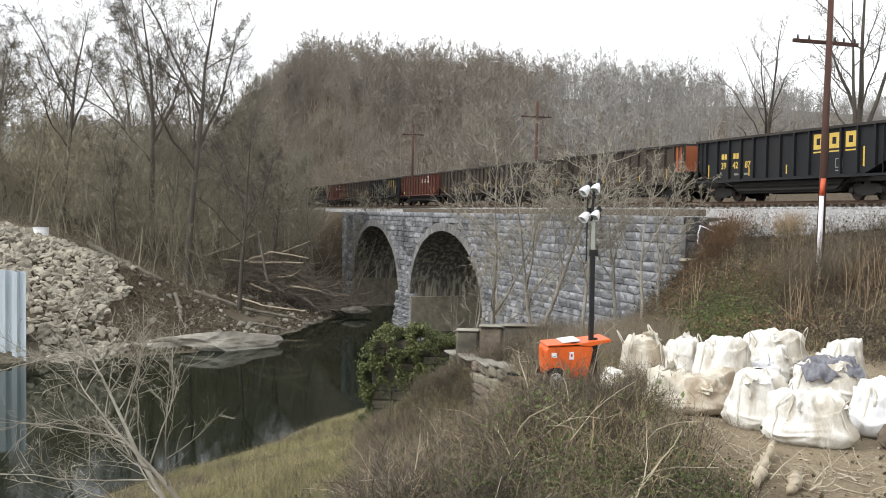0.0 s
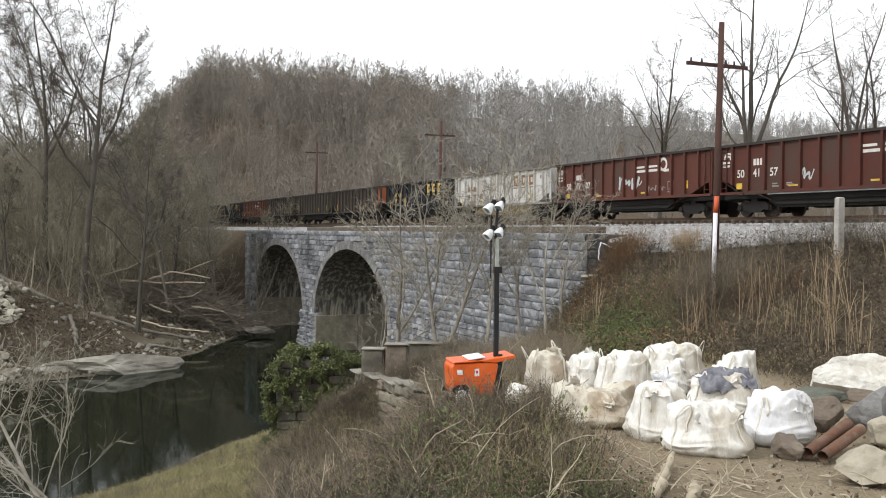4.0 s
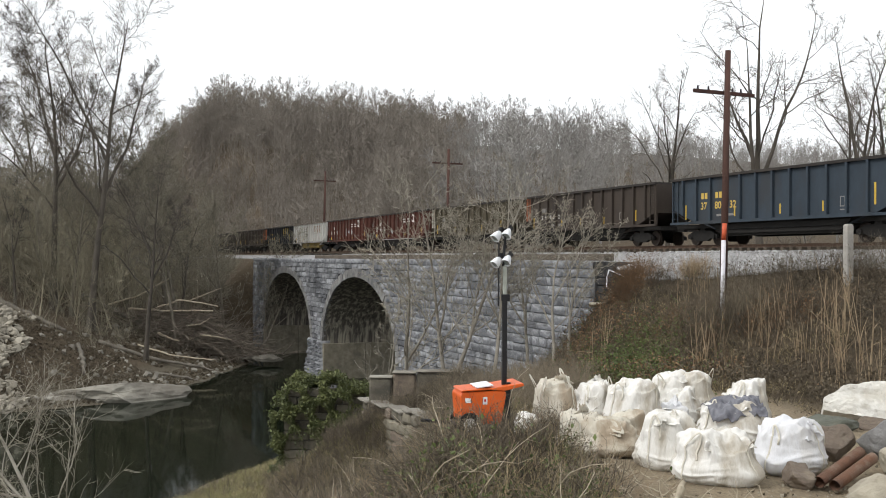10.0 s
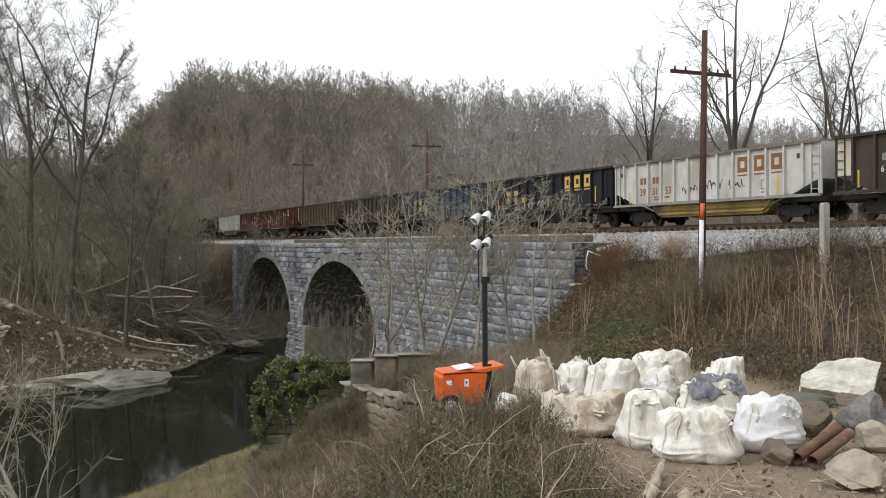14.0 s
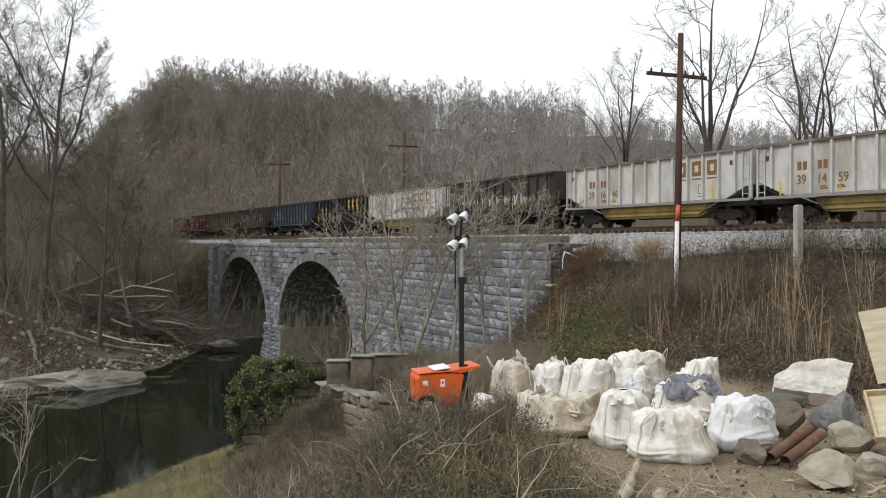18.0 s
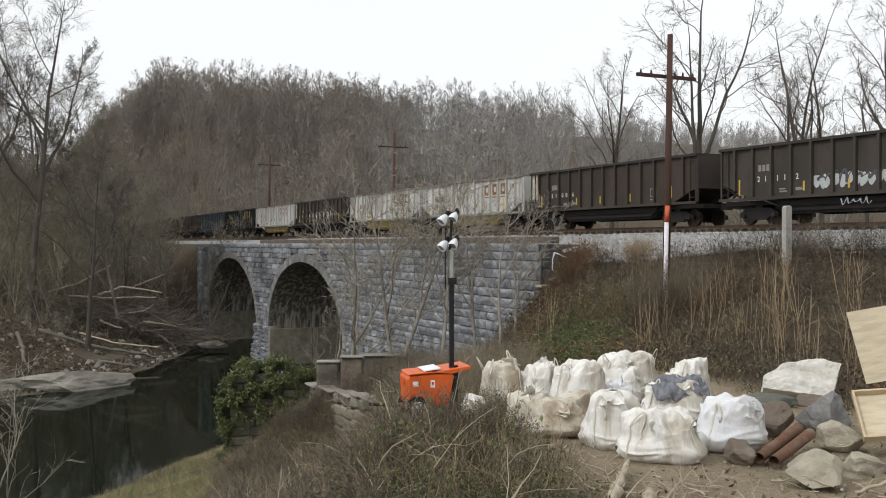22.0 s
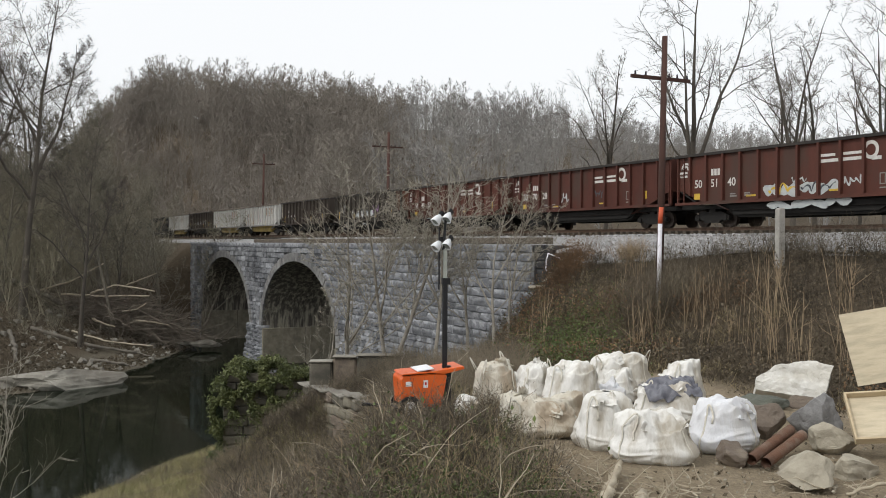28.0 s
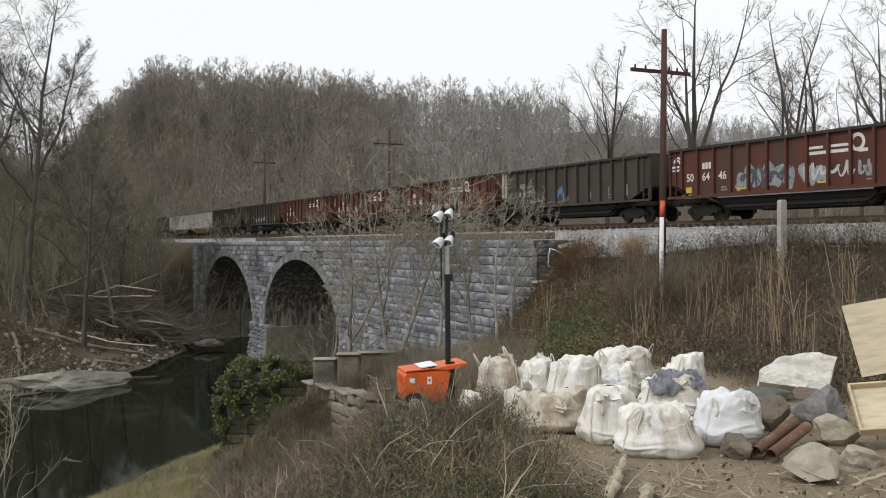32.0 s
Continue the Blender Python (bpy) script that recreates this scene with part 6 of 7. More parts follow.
# ---- old masonry on the near bank ----
M_WALL = material("stained_wall_stone", (0.20, 0.18, 0.14), (0.11, 0.10, 0.08), 1.2, fine=12, bump=0.7, c=(0.06, 0.055, 0.045), c_scale=0.9, c_amount=0.7, vary=0.3)
def build_ruin():
    ruin = thing("ruined_abutment", m=pose(-7.9, 45.0, 2.0, 0, 0, 8), label="ivy-covered ruined masonry abutment on the bank", category="ruin")
    rnd = random.Random(3)
    part("masonry_core", box(-2.1, 2.1, 0.1, 3.0, -1.0, 3.7), M_MORTAR, ruin)
    z = -0.6
    while z < 3.8:
        h = rnd.uniform(0.35, 0.5)
        for face in range(2):
            q, end = 0.0, (4.3 if face == 0 else 3.0)
            while q < end - 0.1:
                length = min(rnd.uniform(0.6, 1.2), end - q)
                bm = box(q, q + length - 0.02, 0, 0.35, z, z + h - 0.02)
                o = part("stone_block", bm, M_WALL if rnd.random() < 0.7 else M_CONCRETE, ruin, bevel=0.05)
                o.matrix_basis = pose(-2.15, rnd.uniform(-0.06, 0.0), 0) if face == 0 else pose(2.15, 0.1 + rnd.uniform(-0.05, 0.05), 0, 0, 0, 90)
                q += length
        z += h
    # ivy hangs over its top and down its front in ragged swags
    rng = np.random.default_rng(14)
    n = 60000
    u, v, deep = rng.uniform(-1, 1, n), rng.random(n), rng.normal(0, 0.16, n)
    swag = 0.55 + 0.32 * np.sin(u * 5.2 + 0.8) + 0.22 * np.sin(u * 13 + 2) - 0.35 * u
    on_top = rng.random(n) < 0.38
    px = -8.3 + 2.2 * u + 0.12 * rng.normal(0, 1, n)
    crown = 6.15 - 0.9 * np.abs(u) ** 3 + 0.22 * np.sin(u * 9) + 0.15 * np.sin(u * 21 + 1)
    py = np.where(on_top, 44.7 + 2.2 * v, 44.55 - 0.25 * (1 - u * u) + deep)
    pz = np.where(on_top, crown + 0.25 * np.abs(deep) * 4 - 0.3 * v * v, crown - 4.0 * v ** 1.25)
    keep = (on_top | (v < swag) | (rng.random(n) < 0.05)) & (pz > ground_z(px, py) - 0.1) & (np.sin(px * 6.1 + 2.2 * pz) + np.sin(pz * 5.3 - px * 2.0) > -0.25 - 0.9 * on_top)
    leaf_mass("ivy", 15, np.stack([px, py, pz], -1)[keep], 0.07, M_IVY, "green ivy draped over the ruined abutment", "ivy")
    wall = thing("low_wall", m=pose(-6.4, 40.2, 6.2, 0, 0, 2), label="low broken concrete wall with a pale worn top", category="wall")
    for a, b, z1, mt in ((0.95, 1.9, 0.84, M_WALL), (1.92, 2.9, 1.04, M_ROCK[2]), (2.92, 4.45, 1.10, M_WALL), (4.47, 5.1, 0.86, M_ROCK[2])):
        part("wall_block", box(a, b, 0.06 * (z1 > 1), 0.6, -1.5, z1), mt, wall, bevel=0.09)
        part("cap_slab", box(a - 0.02, b + 0.02, -0.05, 0.65, z1 + 0.002, z1 + 0.07), M_LEDGE, wall, bevel=0.03)
    # a rubble wing wall that climbs from the abutment towards the yard
    slope = thing("broken_wall", m=pose(-6.1, 42.0, 0, 0, 0, -68.6), label="sloping broken rubble wall with pale cap stones", category="wall")
    for k in range(14):
        a, z1 = 0.84 * k, 5.9 + 0.06 * k + rnd.uniform(-0.07, 0.07)
        for j in range(6):
            h = 0.42
            o = part("stone_block", box(-0.42, 0.40 - 0.05 * ((k + j) % 3), 0, 0.5, -h / 2, h / 2 - 0.02), (M_WALL, M_CONCRETE, M_ROCK[2])[rnd.randrange(3)], slope, bevel=0.07)
            o.matrix_basis = pose(a + 0.42 + rnd.uniform(-0.06, 0.06) + 0.2 * (j % 2), rnd.uniform(0, 0.14), z1 - h * (j + 0.5), rnd.uniform(-4, 4), rnd.uniform(-5, 5), rnd.uniform(-6, 6))
        if k not in (5, 9):
            part("cap_stone", box(a, a + 0.82, -0.06, 0.62, z1 + 0.003, z1 + 0.09), M_LEDGE, slope, bevel=0.03).matrix_basis = pose(0, 0, 0, rnd.uniform(-1, 1), 0, 0)
    bent_log("fallen_log", [(x, y, settle(x, y, 0.1)) for x, y in ((-4.4, 33.5), (-3.6, 31.2), (-2.4, 29.4))], 0.09, M_DRIFT, "pale barkless fallen trunk on the bank", "log")
    bent_log("fallen_log", [(x, y, settle(x, y, 0.1)) for x, y in ((-4.2, 44.0), (-3.0, 41.5), (-1.2, 39.8))], 0.12, M_DEADWOOD, "grey fallen trunk beside the low wall", "log")


# ---- the far bank ----
M_SHEET = material("pale_blue_sheeting", (0.50, 0.56, 0.60), (0.40, 0.45, 0.49), 1.5, rough=0.5, bump=0.1, stretch=(3, 3, 0.3))
M_TANK = material("white_tank", (0.72, 0.73, 0.74), (0.6, 0.61, 0.62), 2, rough=0.5)


def build_far_bank():
    sheet = thing("sheet_pile_wall", m=pose(-42.9, 69.2, -0.6, 0, 0, 8), label="pale blue-grey ribbed sheet piling at the riprap's edge", category="sheet piling")
    for k in range(9):
        bm = bmesh.new()
        x0 = -0.9 * (k + 1)
        out = [(0, 0.0), (0.2, 0.0), (0.3, 0.28), (0.6, 0.28), (0.7, 0.0), (0.9, 0.0)]
        a = [(x0 + x, y) for x, y in out]
        b = [(x, y + 0.03) for x, y in a]
        z1 = 7.6 + 0.08 * (k % 3)
        lo = [bm.verts.new((x, y, 0)) for x, y in a + b[::-1]]
        hi = [bm.verts.new((x, y, z1)) for x, y in a + b[::-1]]
        bm.faces.new(lo)
        bm.faces.new(hi[::-1])
        for i in range(len(lo)):
            j = (i + 1) % len(lo)
            bm.faces.new((lo[i], lo[j], hi[j], hi[i]))
        part("pile_sheet", bm, M_SHEET, sheet)
    x, y = -57.2, 95.0
    tank = thing("white_tank", m=pose(x, y, settle(x, y)), label="small white tank on the far bank's earth heap", category="tank")
    part("shell", rod((0, 0, 0), (0, 0, 1.5), 0.85, 0.8, 24), M_TANK, tank, flat=False)
    part("lid_rim", rod((0, 0, 1.5), (0, 0, 1.58), 0.86, 0.84, 24), M_TANK, tank)
    # fallen trunks
    rows = [
        ([(-54.5, 100, 11.6), (-49, 97.5, 10.6), (-43.5, 95, 9.6)], 0.34, "large fallen grey trunk across the wooded bank"),
        ([(-41, 97, 8.8), (-36, 98, 7.6), (-31, 99, 6.2)], 0.22, "fallen grey trunk pointing down the bank"),
        ([(-40, 90, 4.8), (-38.0, 86.5, 2.7), (-36.6, 83.5, 1.2)], 0.24, "pale fallen trunk leaning down to the shore"),
        ([(-38, 100, 8.2), (-34, 99, 8.6), (-29, 98, 9.6)], 0.10, "pale leaning branch over the bank"),
        ([(-45.5, 93, 7.2), (-44.3, 92.5, 9.4), (-43.4, 92, 11.2)], 0.16, "pale snapped stem on the bank"),
        ([(-33.5, 92.5, 2.6), (-30, 92.5, 2.7), (-26.5, 93.5, 2.3)], 0.16, "dark log on the muddy shore"),
        ([(-27.0, 91.5, 0.35), (-25.0, 94.2, 0.55), (-23.6, 96.2, 0.6)], 0.12, "drifted plank-like log at the water's edge"),
        ([(-33, 101, 5.6), (-29.5, 100, 5.9), (-26, 99, 5.4)], 0.12, "bleached fallen limb in the brush"),
    ]
    for pts, r, label in rows:
        bent_log("fallen_log", [(x, y, settle(x, y, r * 0.7 + (0.25 if k == 2 else 0.0)) if r != 0.10 else settle(x, y, 0.5 + 0.5 * k)) for k, (x, y, z) in enumerate(pts)], r, M_DEADWOOD if r != 0.10 else M_DRIFT, label, "log", group="fallen trunks")
    # the pale limbs of a fallen tree over the brushwood
    limbs = [
        ([(-49.0, 110.0, 7.7), (-43.0, 109.5, 5.2), (-36.6, 109.0, 2.6)], 0.34, "large fallen grey trunk lying down the bank"),
        ([(-44.5, 108.0, 6.6), (-41.0, 107.5, 7.6), (-37.2, 107.0, 9.6)], 0.11, "bleached limb of the fallen tree"),
        ([(-42.0, 107.5, 6.2), (-37.0, 107.0, 6.0), (-32.0, 106.5, 6.1)], 0.13, "bleached limb lying on the brushwood"),
        ([(-38.6, 107.0, 6.3), (-35.8, 106.8, 7.3), (-31.4, 106.5, 6.6)], 0.12, "arched bleached limb on the brushwood"),
        ([(-34.8, 107.2, 7.2), (-32.8, 107.0, 8.0), (-31.2, 106.6, 8.6)], 0.07, "thin bleached limb pointing up"),
        ([(-38.0, 106.0, 3.6), (-36.6, 105.6, 3.1), (-35.4, 105.4, 2.8)], 0.15, "broken bleached limb above the shore"),
        ([(-33.4, 106.4, 3.4), (-31.6, 106.0, 3.3), (-29.6, 105.6, 3.0)], 0.10, "bleached limb by the arch"),
        ([(-35.0, 106.6, 4.4), (-33.4, 106.4, 4.6), (-32.2, 106.0, 5.3)], 0.08, "forked bleached limb on the brushwood"),
    ]
    for pts, r, label in limbs:
        bent_log("dead_bough", [(x, y, max(z, settle(x, y, r * 0.6))) for x, y, z in pts], r, M_DRIFT if r < 0.3 else M_DEADWOOD, label, "log", group="fallen limbs")
    # a heap of brushwood
    rng = np.random.default_rng(21)
    np.random.seed(21)
    n = 900
    cx, cy = rng.normal(-35.5, 3.6, n), rng.normal(110.0, 2.0, n)
    st = np.stack([cx, cy, np.maximum(ground_z(cx, cy), 1.0) + 4.2 * rng.random(n) ** 1.3 * np.exp(-((cx + 35.5) / 6.5) ** 2)], -1)
    a = rng.normal(0.4, 1.3, n)
    d = np.stack([np.cos(a), -0.4 + 0 * a, rng.uniform(-0.35, 0.45, n)], -1)
    ln = rng.uniform(2, 5.5, n)
    p, r = grow(rng, st, d, ln, rng.uniform(0.025, 0.07, n), 6, 0.12, 0.0)
    s2 = sprout(rng, p, r, ln, 5, 0.2, 1.0, 0.4, 40, 0.5)
    p2, r2 = grow(rng, *s2[:3], np.maximum(s2[3], 0.012), 4, 0.15, 0.0)
    thing("brushwood_heap", raw_mesh("brushwood_heap", *joined([tubes(p, r, 4), tubes(p2, r2, 3)])), M_BRUSHWOOD, label="heap of grey dead brushwood on the far bank", category="brushwood", kind="stuff")


build_boulders()
build_bags()
build_yard_timber()
build_light_tower()
build_posts()
build_ruin()
build_far_bank()


# ---- trees ----
def tree_arrays(seed, height, radius, limbs=13, fork=6, twigs=6, tips=3, lean=0.05, low=0.3, spread=0.5, lift=0.1, angle=48, fine=0.006, far=False, leaders=0, crook=0.12):
    """Trunk, leaders and limbs, then the crown of twigs."""
    rng = np.random.default_rng(seed)
    np.random.seed(seed)
    p0, r0 = grow(rng, np.zeros((1, 3)), np.array([[rng.normal(0, lean), rng.normal(0, lean), 1.0]]), np.array([height * 0.95]), np.array([radius]), 11, 0.06, 0.02, tip=0.08)
    r0[0, 0] *= 1.35
    ln0 = np.array([height])
    if leaders:
        s0 = sprout(rng, p0, r0, np.array([height]), leaders, low, low + 0.25, 0.72, 26, 0.72)
        pl, rl = grow(rng, *s0[:3], s0[3], 11, 0.10, 0.06, tip=0.10)
        p0, r0, ln0 = np.concatenate([p0, pl]), np.concatenate([r0, rl]), np.concatenate([ln0, s0[2] * 0.8])
        limbs = max(5, int(limbs * 1.6 / (leaders + 1)))
    s1 = sprout(rng, p0, r0, ln0, limbs, low, 0.98, spread, angle, 0.42)
    p1, r1 = grow(rng, *s1[:3], np.maximum(s1[3], 0.02), 8, crook, lift)
    s2 = sprout(rng, p1, r1, s1[2], fork, 0.25, 0.98, 0.55, 42, 0.55)
    p2, r2 = grow(rng, *s2[:3], np.maximum(s2[3], 0.012), 5, crook + 0.02, lift * 0.8)
    s3 = sprout(rng, p2, r2, s2[2], twigs, 0.1, 1.0, 0.62, 48, 0.6)
    p3, r3 = grow(rng, *s3[:3], np.maximum(s3[3], fine * 1.5), 4, 0.16, lift * 0.6)
    if far:
        return joined([tubes(p0[:, ::2], r0[:, ::2], 5), tubes(p1[:, ::2], r1[:, ::2], 3)]), joined([tubes(p2[:, ::2], r2[:, ::2], 2), tubes(p3[:, ::3], r3[:, ::3], 2)])
    wood = [tubes(p0, r0, 8), tubes(p1, r1, 5)]
    crown = [tubes(p2, r2, 3), tubes(p3, r3, 2)]
    if tips:
        s4 = sprout(rng, p3, r3, s3[2], tips, 0.1, 1.0, 0.75, 46, 0.62)
        p4, r4 = grow(rng, *s4[:3], np.maximum(s4[3], fine), 3, 0.14, lift * 0.4)
        crown.append(tubes(p4, r4, 2))
    return joined(wood), joined(crown)


def tree(name, arrays, bark, twig, m, stems_in=0, **tags):
    """stems_in: how many stems the wood begins with, where each limb is to be a part."""
    t = thing(name, m=m, **tags)
    v, q = arrays[0]
    n0 = stems_in * 88 or len(v)
    part("trunk", raw_mesh("trunk", v[:n0], q[q.max(axis=1) < n0]), bark, t)
    for lo in range(n0, len(v), 40):
        part("limb", raw_mesh("limb", v[lo:lo + 40], q[(q.min(axis=1) >= lo) & (q.max(axis=1) < lo + 40)] - lo), bark, t)
    part("crown", raw_mesh("crown", *arrays[1]), twig, t)
    return t


def plant(x, y, turn=0.0, size=1.0, sink=0.15):
    return pose(x, y, float(ground_z(x, y)) - sink, 0, 0, turn) @ Matrix.Scale(size, 4)


def copy_tree(ob, m, label=""):
    made = copy_thing(ob, Matrix())
    made.matrix_basis = m
    if label:
        made["label"] = label
    return made


def build_trees():
    # tall dark trees on the far bank and bare ones beyond the railway
    kinds = [
        tree("tree", tree_arrays(1, 20, 0.25, 22, 8, 7, 6, low=0.34, spread=0.42, lift=0.07, angle=50, fine=0.008, leaders=2, crook=0.19), M_BARK_DARK, M_BARK_DARK, plant(-36, 97, 10), label="tall bare dark-trunked tree on the far river bank", category="tree", group="bare trees"),
        tree("tree", tree_arrays(2, 19, 0.2, 20, 8, 7, 6, low=0.28, spread=0.42, lift=0.08, angle=50, fine=0.008, leaders=1, crook=0.18), M_BARK, M_TWIG, plant(-47, 104, 40), label="bare winter tree with fine brown twigs", category="tree", group="bare trees"),
        tree("tree", tree_arrays(3, 16, 0.15, 16, 7, 7, 6, lean=0.15, low=0.12, spread=0.48, lift=0.1, fine=0.011), M_BARK, M_TWIG, plant(-29.5, 116, 80), label="slender bare tree with brown twigs", category="tree", group="bare trees"),
        tree("tree", tree_arrays(4, 14, 0.21, 17, 7, 6, 3, low=0.2, spread=0.46, lift=0.05, angle=46, fine=0.0065, leaders=3, crook=0.17), M_BARK_DARK, M_TWIG_DARK, plant(36, 84, 0), label="bare spreading tree behind the railway", category="tree", group="bare trees"),
        tree("tree", tree_arrays(5, 14, 0.19, 16, 7, 6, 3, low=0.26, spread=0.44, lift=0.05, angle=48, fine=0.0065, leaders=2, crook=0.17), M_BARK_DARK, M_TWIG_DARK, plant(31, 100, 0), label="bare tree with upswept limbs behind the railway", category="tree", group="bare trees"),
    ]
    rnd = random.Random(11)
    # far bank, in depth
    n = 0
    while n < 46:
        x, y = rnd.uniform(-95, -24), rnd.uniform(86, 175)
        s, w, near, far, fa, fb = [float(v) for v in plan(np.float64(x), np.float64(y))]
        if far < 7 or abs(w + 1.5) < 9 or (x < -36 and y < 98 and x / y < -0.45):
            continue
        copy_tree(kinds[rnd.choice((0, 1, 1, 2, 2))], plant(x, y, rnd.uniform(0, 360), rnd.uniform(0.65, 1.08)))
        n += 1
    # beyond the railway on the right
    for x, y, k, sc in ((13.4, 80, 4, 1.25), (20.5, 78, 3, 1.6), (27.5, 76, 3, 1.35), (30.8, 80, 4, 1.3), (34.5, 75, 3, 1.5), (38.5, 79, 4, 1.35), (42, 84, 4, 1.2), (48, 92, 3, 1.2),
                        (17, 100, 4, 0.8), (28, 108, 3, 0.8), (42, 104, 4, 0.9), (10, 112, 4, 0.75), (2, 122, 4, 0.75), (-4, 132, 4, 0.8), (50, 70, 4, 1.2), (60, 76, 3, 1.2)):
        copy_tree(kinds[k], plant(x, y, rnd.uniform(0, 360), sc))
    # tall ones that stand out over the far bank
    for x, y, k, sc in ((-43.5, 101, 0, 1.75), (-49, 104, 0, 1.6), (-37.5, 112, 1, 1.35), (-60, 104, 0, 1.35), (-66, 112, 1, 1.3), (-55, 114, 1, 1.5), (-33, 116, 2, 1.25), (-70, 104, 1, 1.1), (-47, 112, 1, 1.65), (-41, 118, 1, 1.4), (-76, 118, 0, 1.3), (-82, 126, 1, 1.4)):
        copy_tree(kinds[k], plant(x, y, rnd.uniform(0, 360), sc))
    # pale young sycamores in front of the bridge
    pale = [tree("sapling", tree_arrays(51, 11.0, 0.11, 16, 6, 5, 2, lean=0.12, low=0.2, spread=0.42, lift=0.09, angle=46, fine=0.009, leaders=1, crook=0.16), M_BARK_PALE, M_TWIG_PALE, plant(-2.3, 42.5, 0), stems_in=2, label="pale-barked bare sapling in front of the bridge", category="sapling", group="saplings by the bridge"),
            tree("sapling", tree_arrays(52, 7.5, 0.085, 13, 6, 5, 2, lean=0.06, low=0.25, spread=0.5, lift=0.07, angle=50, fine=0.009, leaders=2, crook=0.16), M_BARK_PALE, M_TWIG_PALE, plant(2.35, 42.5, 0), stems_in=3, label="short pale sapling with a spreading top", category="sapling", group="saplings by the bridge")]
    for x, y, k, sc, tl in ((-2.6, 43.4, 0, 1.1, -12), (-0.4, 42.2, 0, 0.95, -9), (-4.3, 46, 0, 1.15, -8), (1.2, 44, 0, 0.8, -3), (3.0, 43.5, 1, 0.9, 4), (-7.0, 52, 1, 1.1, -16)):
        copy_tree(pale[k], plant(x, y, 0, sc) @ pose(0, 0, 0, 0, tl, rnd.uniform(0, 360)))
    # a leaning bare tree on the near slope
    lean = tree("leaning_tree", tree_arrays(61, 7.6, 0.08, 14, 6, 6, 2, lean=0.03, low=0.2, spread=0.5, lift=0.0, angle=52, fine=0.006), M_BARK_PALE, M_TWIG_PALE, plant(-9.2, 22.2) @ pose(0, 0, 0, -4, -42, 0), label="leaning bare pale tree on the near slope", category="tree")
    copy_tree(lean, plant(-9.0, 22.0, 0, 0.85) @ pose(0, 0, 0, 0, -33, 0) @ pose(0, 0, 0, 0, 0, 130), "second leaning pale stem on the near slope")


def build_woods():
    """The wooded hillside and the thicket behind the far bank, one mass of bare trees."""
    protos = [tree_arrays(20 + i, 16, 0.17, 14, 5, 6, 0, low=0.04, spread=0.46, lift=0.15, angle=44, fine=0.034, far=True) for i in range(7)]
    brush = [tree_arrays(40 + i, 12, 0.085, 13, 5, 5, 0, lean=0.22, low=0.08, spread=0.55, lift=0.07, angle=50, fine=0.017, far=True) for i in range(7)]
    rng = np.random.default_rng(8)
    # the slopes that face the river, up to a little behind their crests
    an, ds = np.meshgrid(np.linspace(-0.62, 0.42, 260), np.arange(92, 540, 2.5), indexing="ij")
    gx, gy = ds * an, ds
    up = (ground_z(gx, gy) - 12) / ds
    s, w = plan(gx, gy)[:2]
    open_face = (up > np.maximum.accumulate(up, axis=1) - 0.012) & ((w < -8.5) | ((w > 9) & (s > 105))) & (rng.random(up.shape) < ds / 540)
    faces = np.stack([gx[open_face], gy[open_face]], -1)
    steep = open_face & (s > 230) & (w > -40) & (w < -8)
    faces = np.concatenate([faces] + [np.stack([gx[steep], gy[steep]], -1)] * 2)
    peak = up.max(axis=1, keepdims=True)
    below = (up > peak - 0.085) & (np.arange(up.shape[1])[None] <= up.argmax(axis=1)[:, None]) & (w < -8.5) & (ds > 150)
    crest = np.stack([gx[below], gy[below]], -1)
    for name, n_all, mt, label in (("hillside_woods", 1900, M_WOODS, "hillside of bare grey-brown winter woods"), ("ridge_woods", 800, M_RIDGE_HAZE, "farther slope of winter woods, paled in colour for haze"), ("bank_thicket", 620, M_THICKET, "tangled leafless thicket on the far bank")):
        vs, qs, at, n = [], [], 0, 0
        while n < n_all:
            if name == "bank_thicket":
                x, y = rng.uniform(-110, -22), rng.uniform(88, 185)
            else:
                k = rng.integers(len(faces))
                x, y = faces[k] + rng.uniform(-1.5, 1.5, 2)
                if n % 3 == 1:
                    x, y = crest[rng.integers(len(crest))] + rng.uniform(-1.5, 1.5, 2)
            s, w, near, far, fa, fb = [float(v) for v in plan(np.float64(x), np.float64(y))]
            # trees of the farther right slope take the colour paled for haze
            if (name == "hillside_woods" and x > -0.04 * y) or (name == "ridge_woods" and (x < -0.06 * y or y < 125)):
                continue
            if abs(x) > 0.64 * y + 8 or (x < -40 and y < 98) or (name == "bank_thicket" and (far < 13 or w < 7.5)):
                continue
            sc = rng.uniform(0.5, 1.1) if name == "bank_thicket" else rng.uniform(0.65, 1.1) * (1.05 + 0.22 * math.sin(x * 0.11 + 1.7 * math.sin(y * 0.05))) * (0.8 if n % 3 == 1 else 1.0) * (0.72 if x > 0.12 * y else 1.0)
            a = rng.uniform(0, 6.28)
            c, sn = math.cos(a) * sc, math.sin(a) * sc
            z = float(ground_z(x, y)) - 0.2
            for v, q in (brush if name == "bank_thicket" else protos)[n % 7]:
                vs.append(np.stack([v[:, 0] * c - v[:, 1] * sn + x, v[:, 0] * sn + v[:, 1] * c + y, v[:, 2] * sc + z], -1))
                qs.append(q + at)
                at += len(v)
            n += 1
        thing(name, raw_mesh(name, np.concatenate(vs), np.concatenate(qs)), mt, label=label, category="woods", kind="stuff")


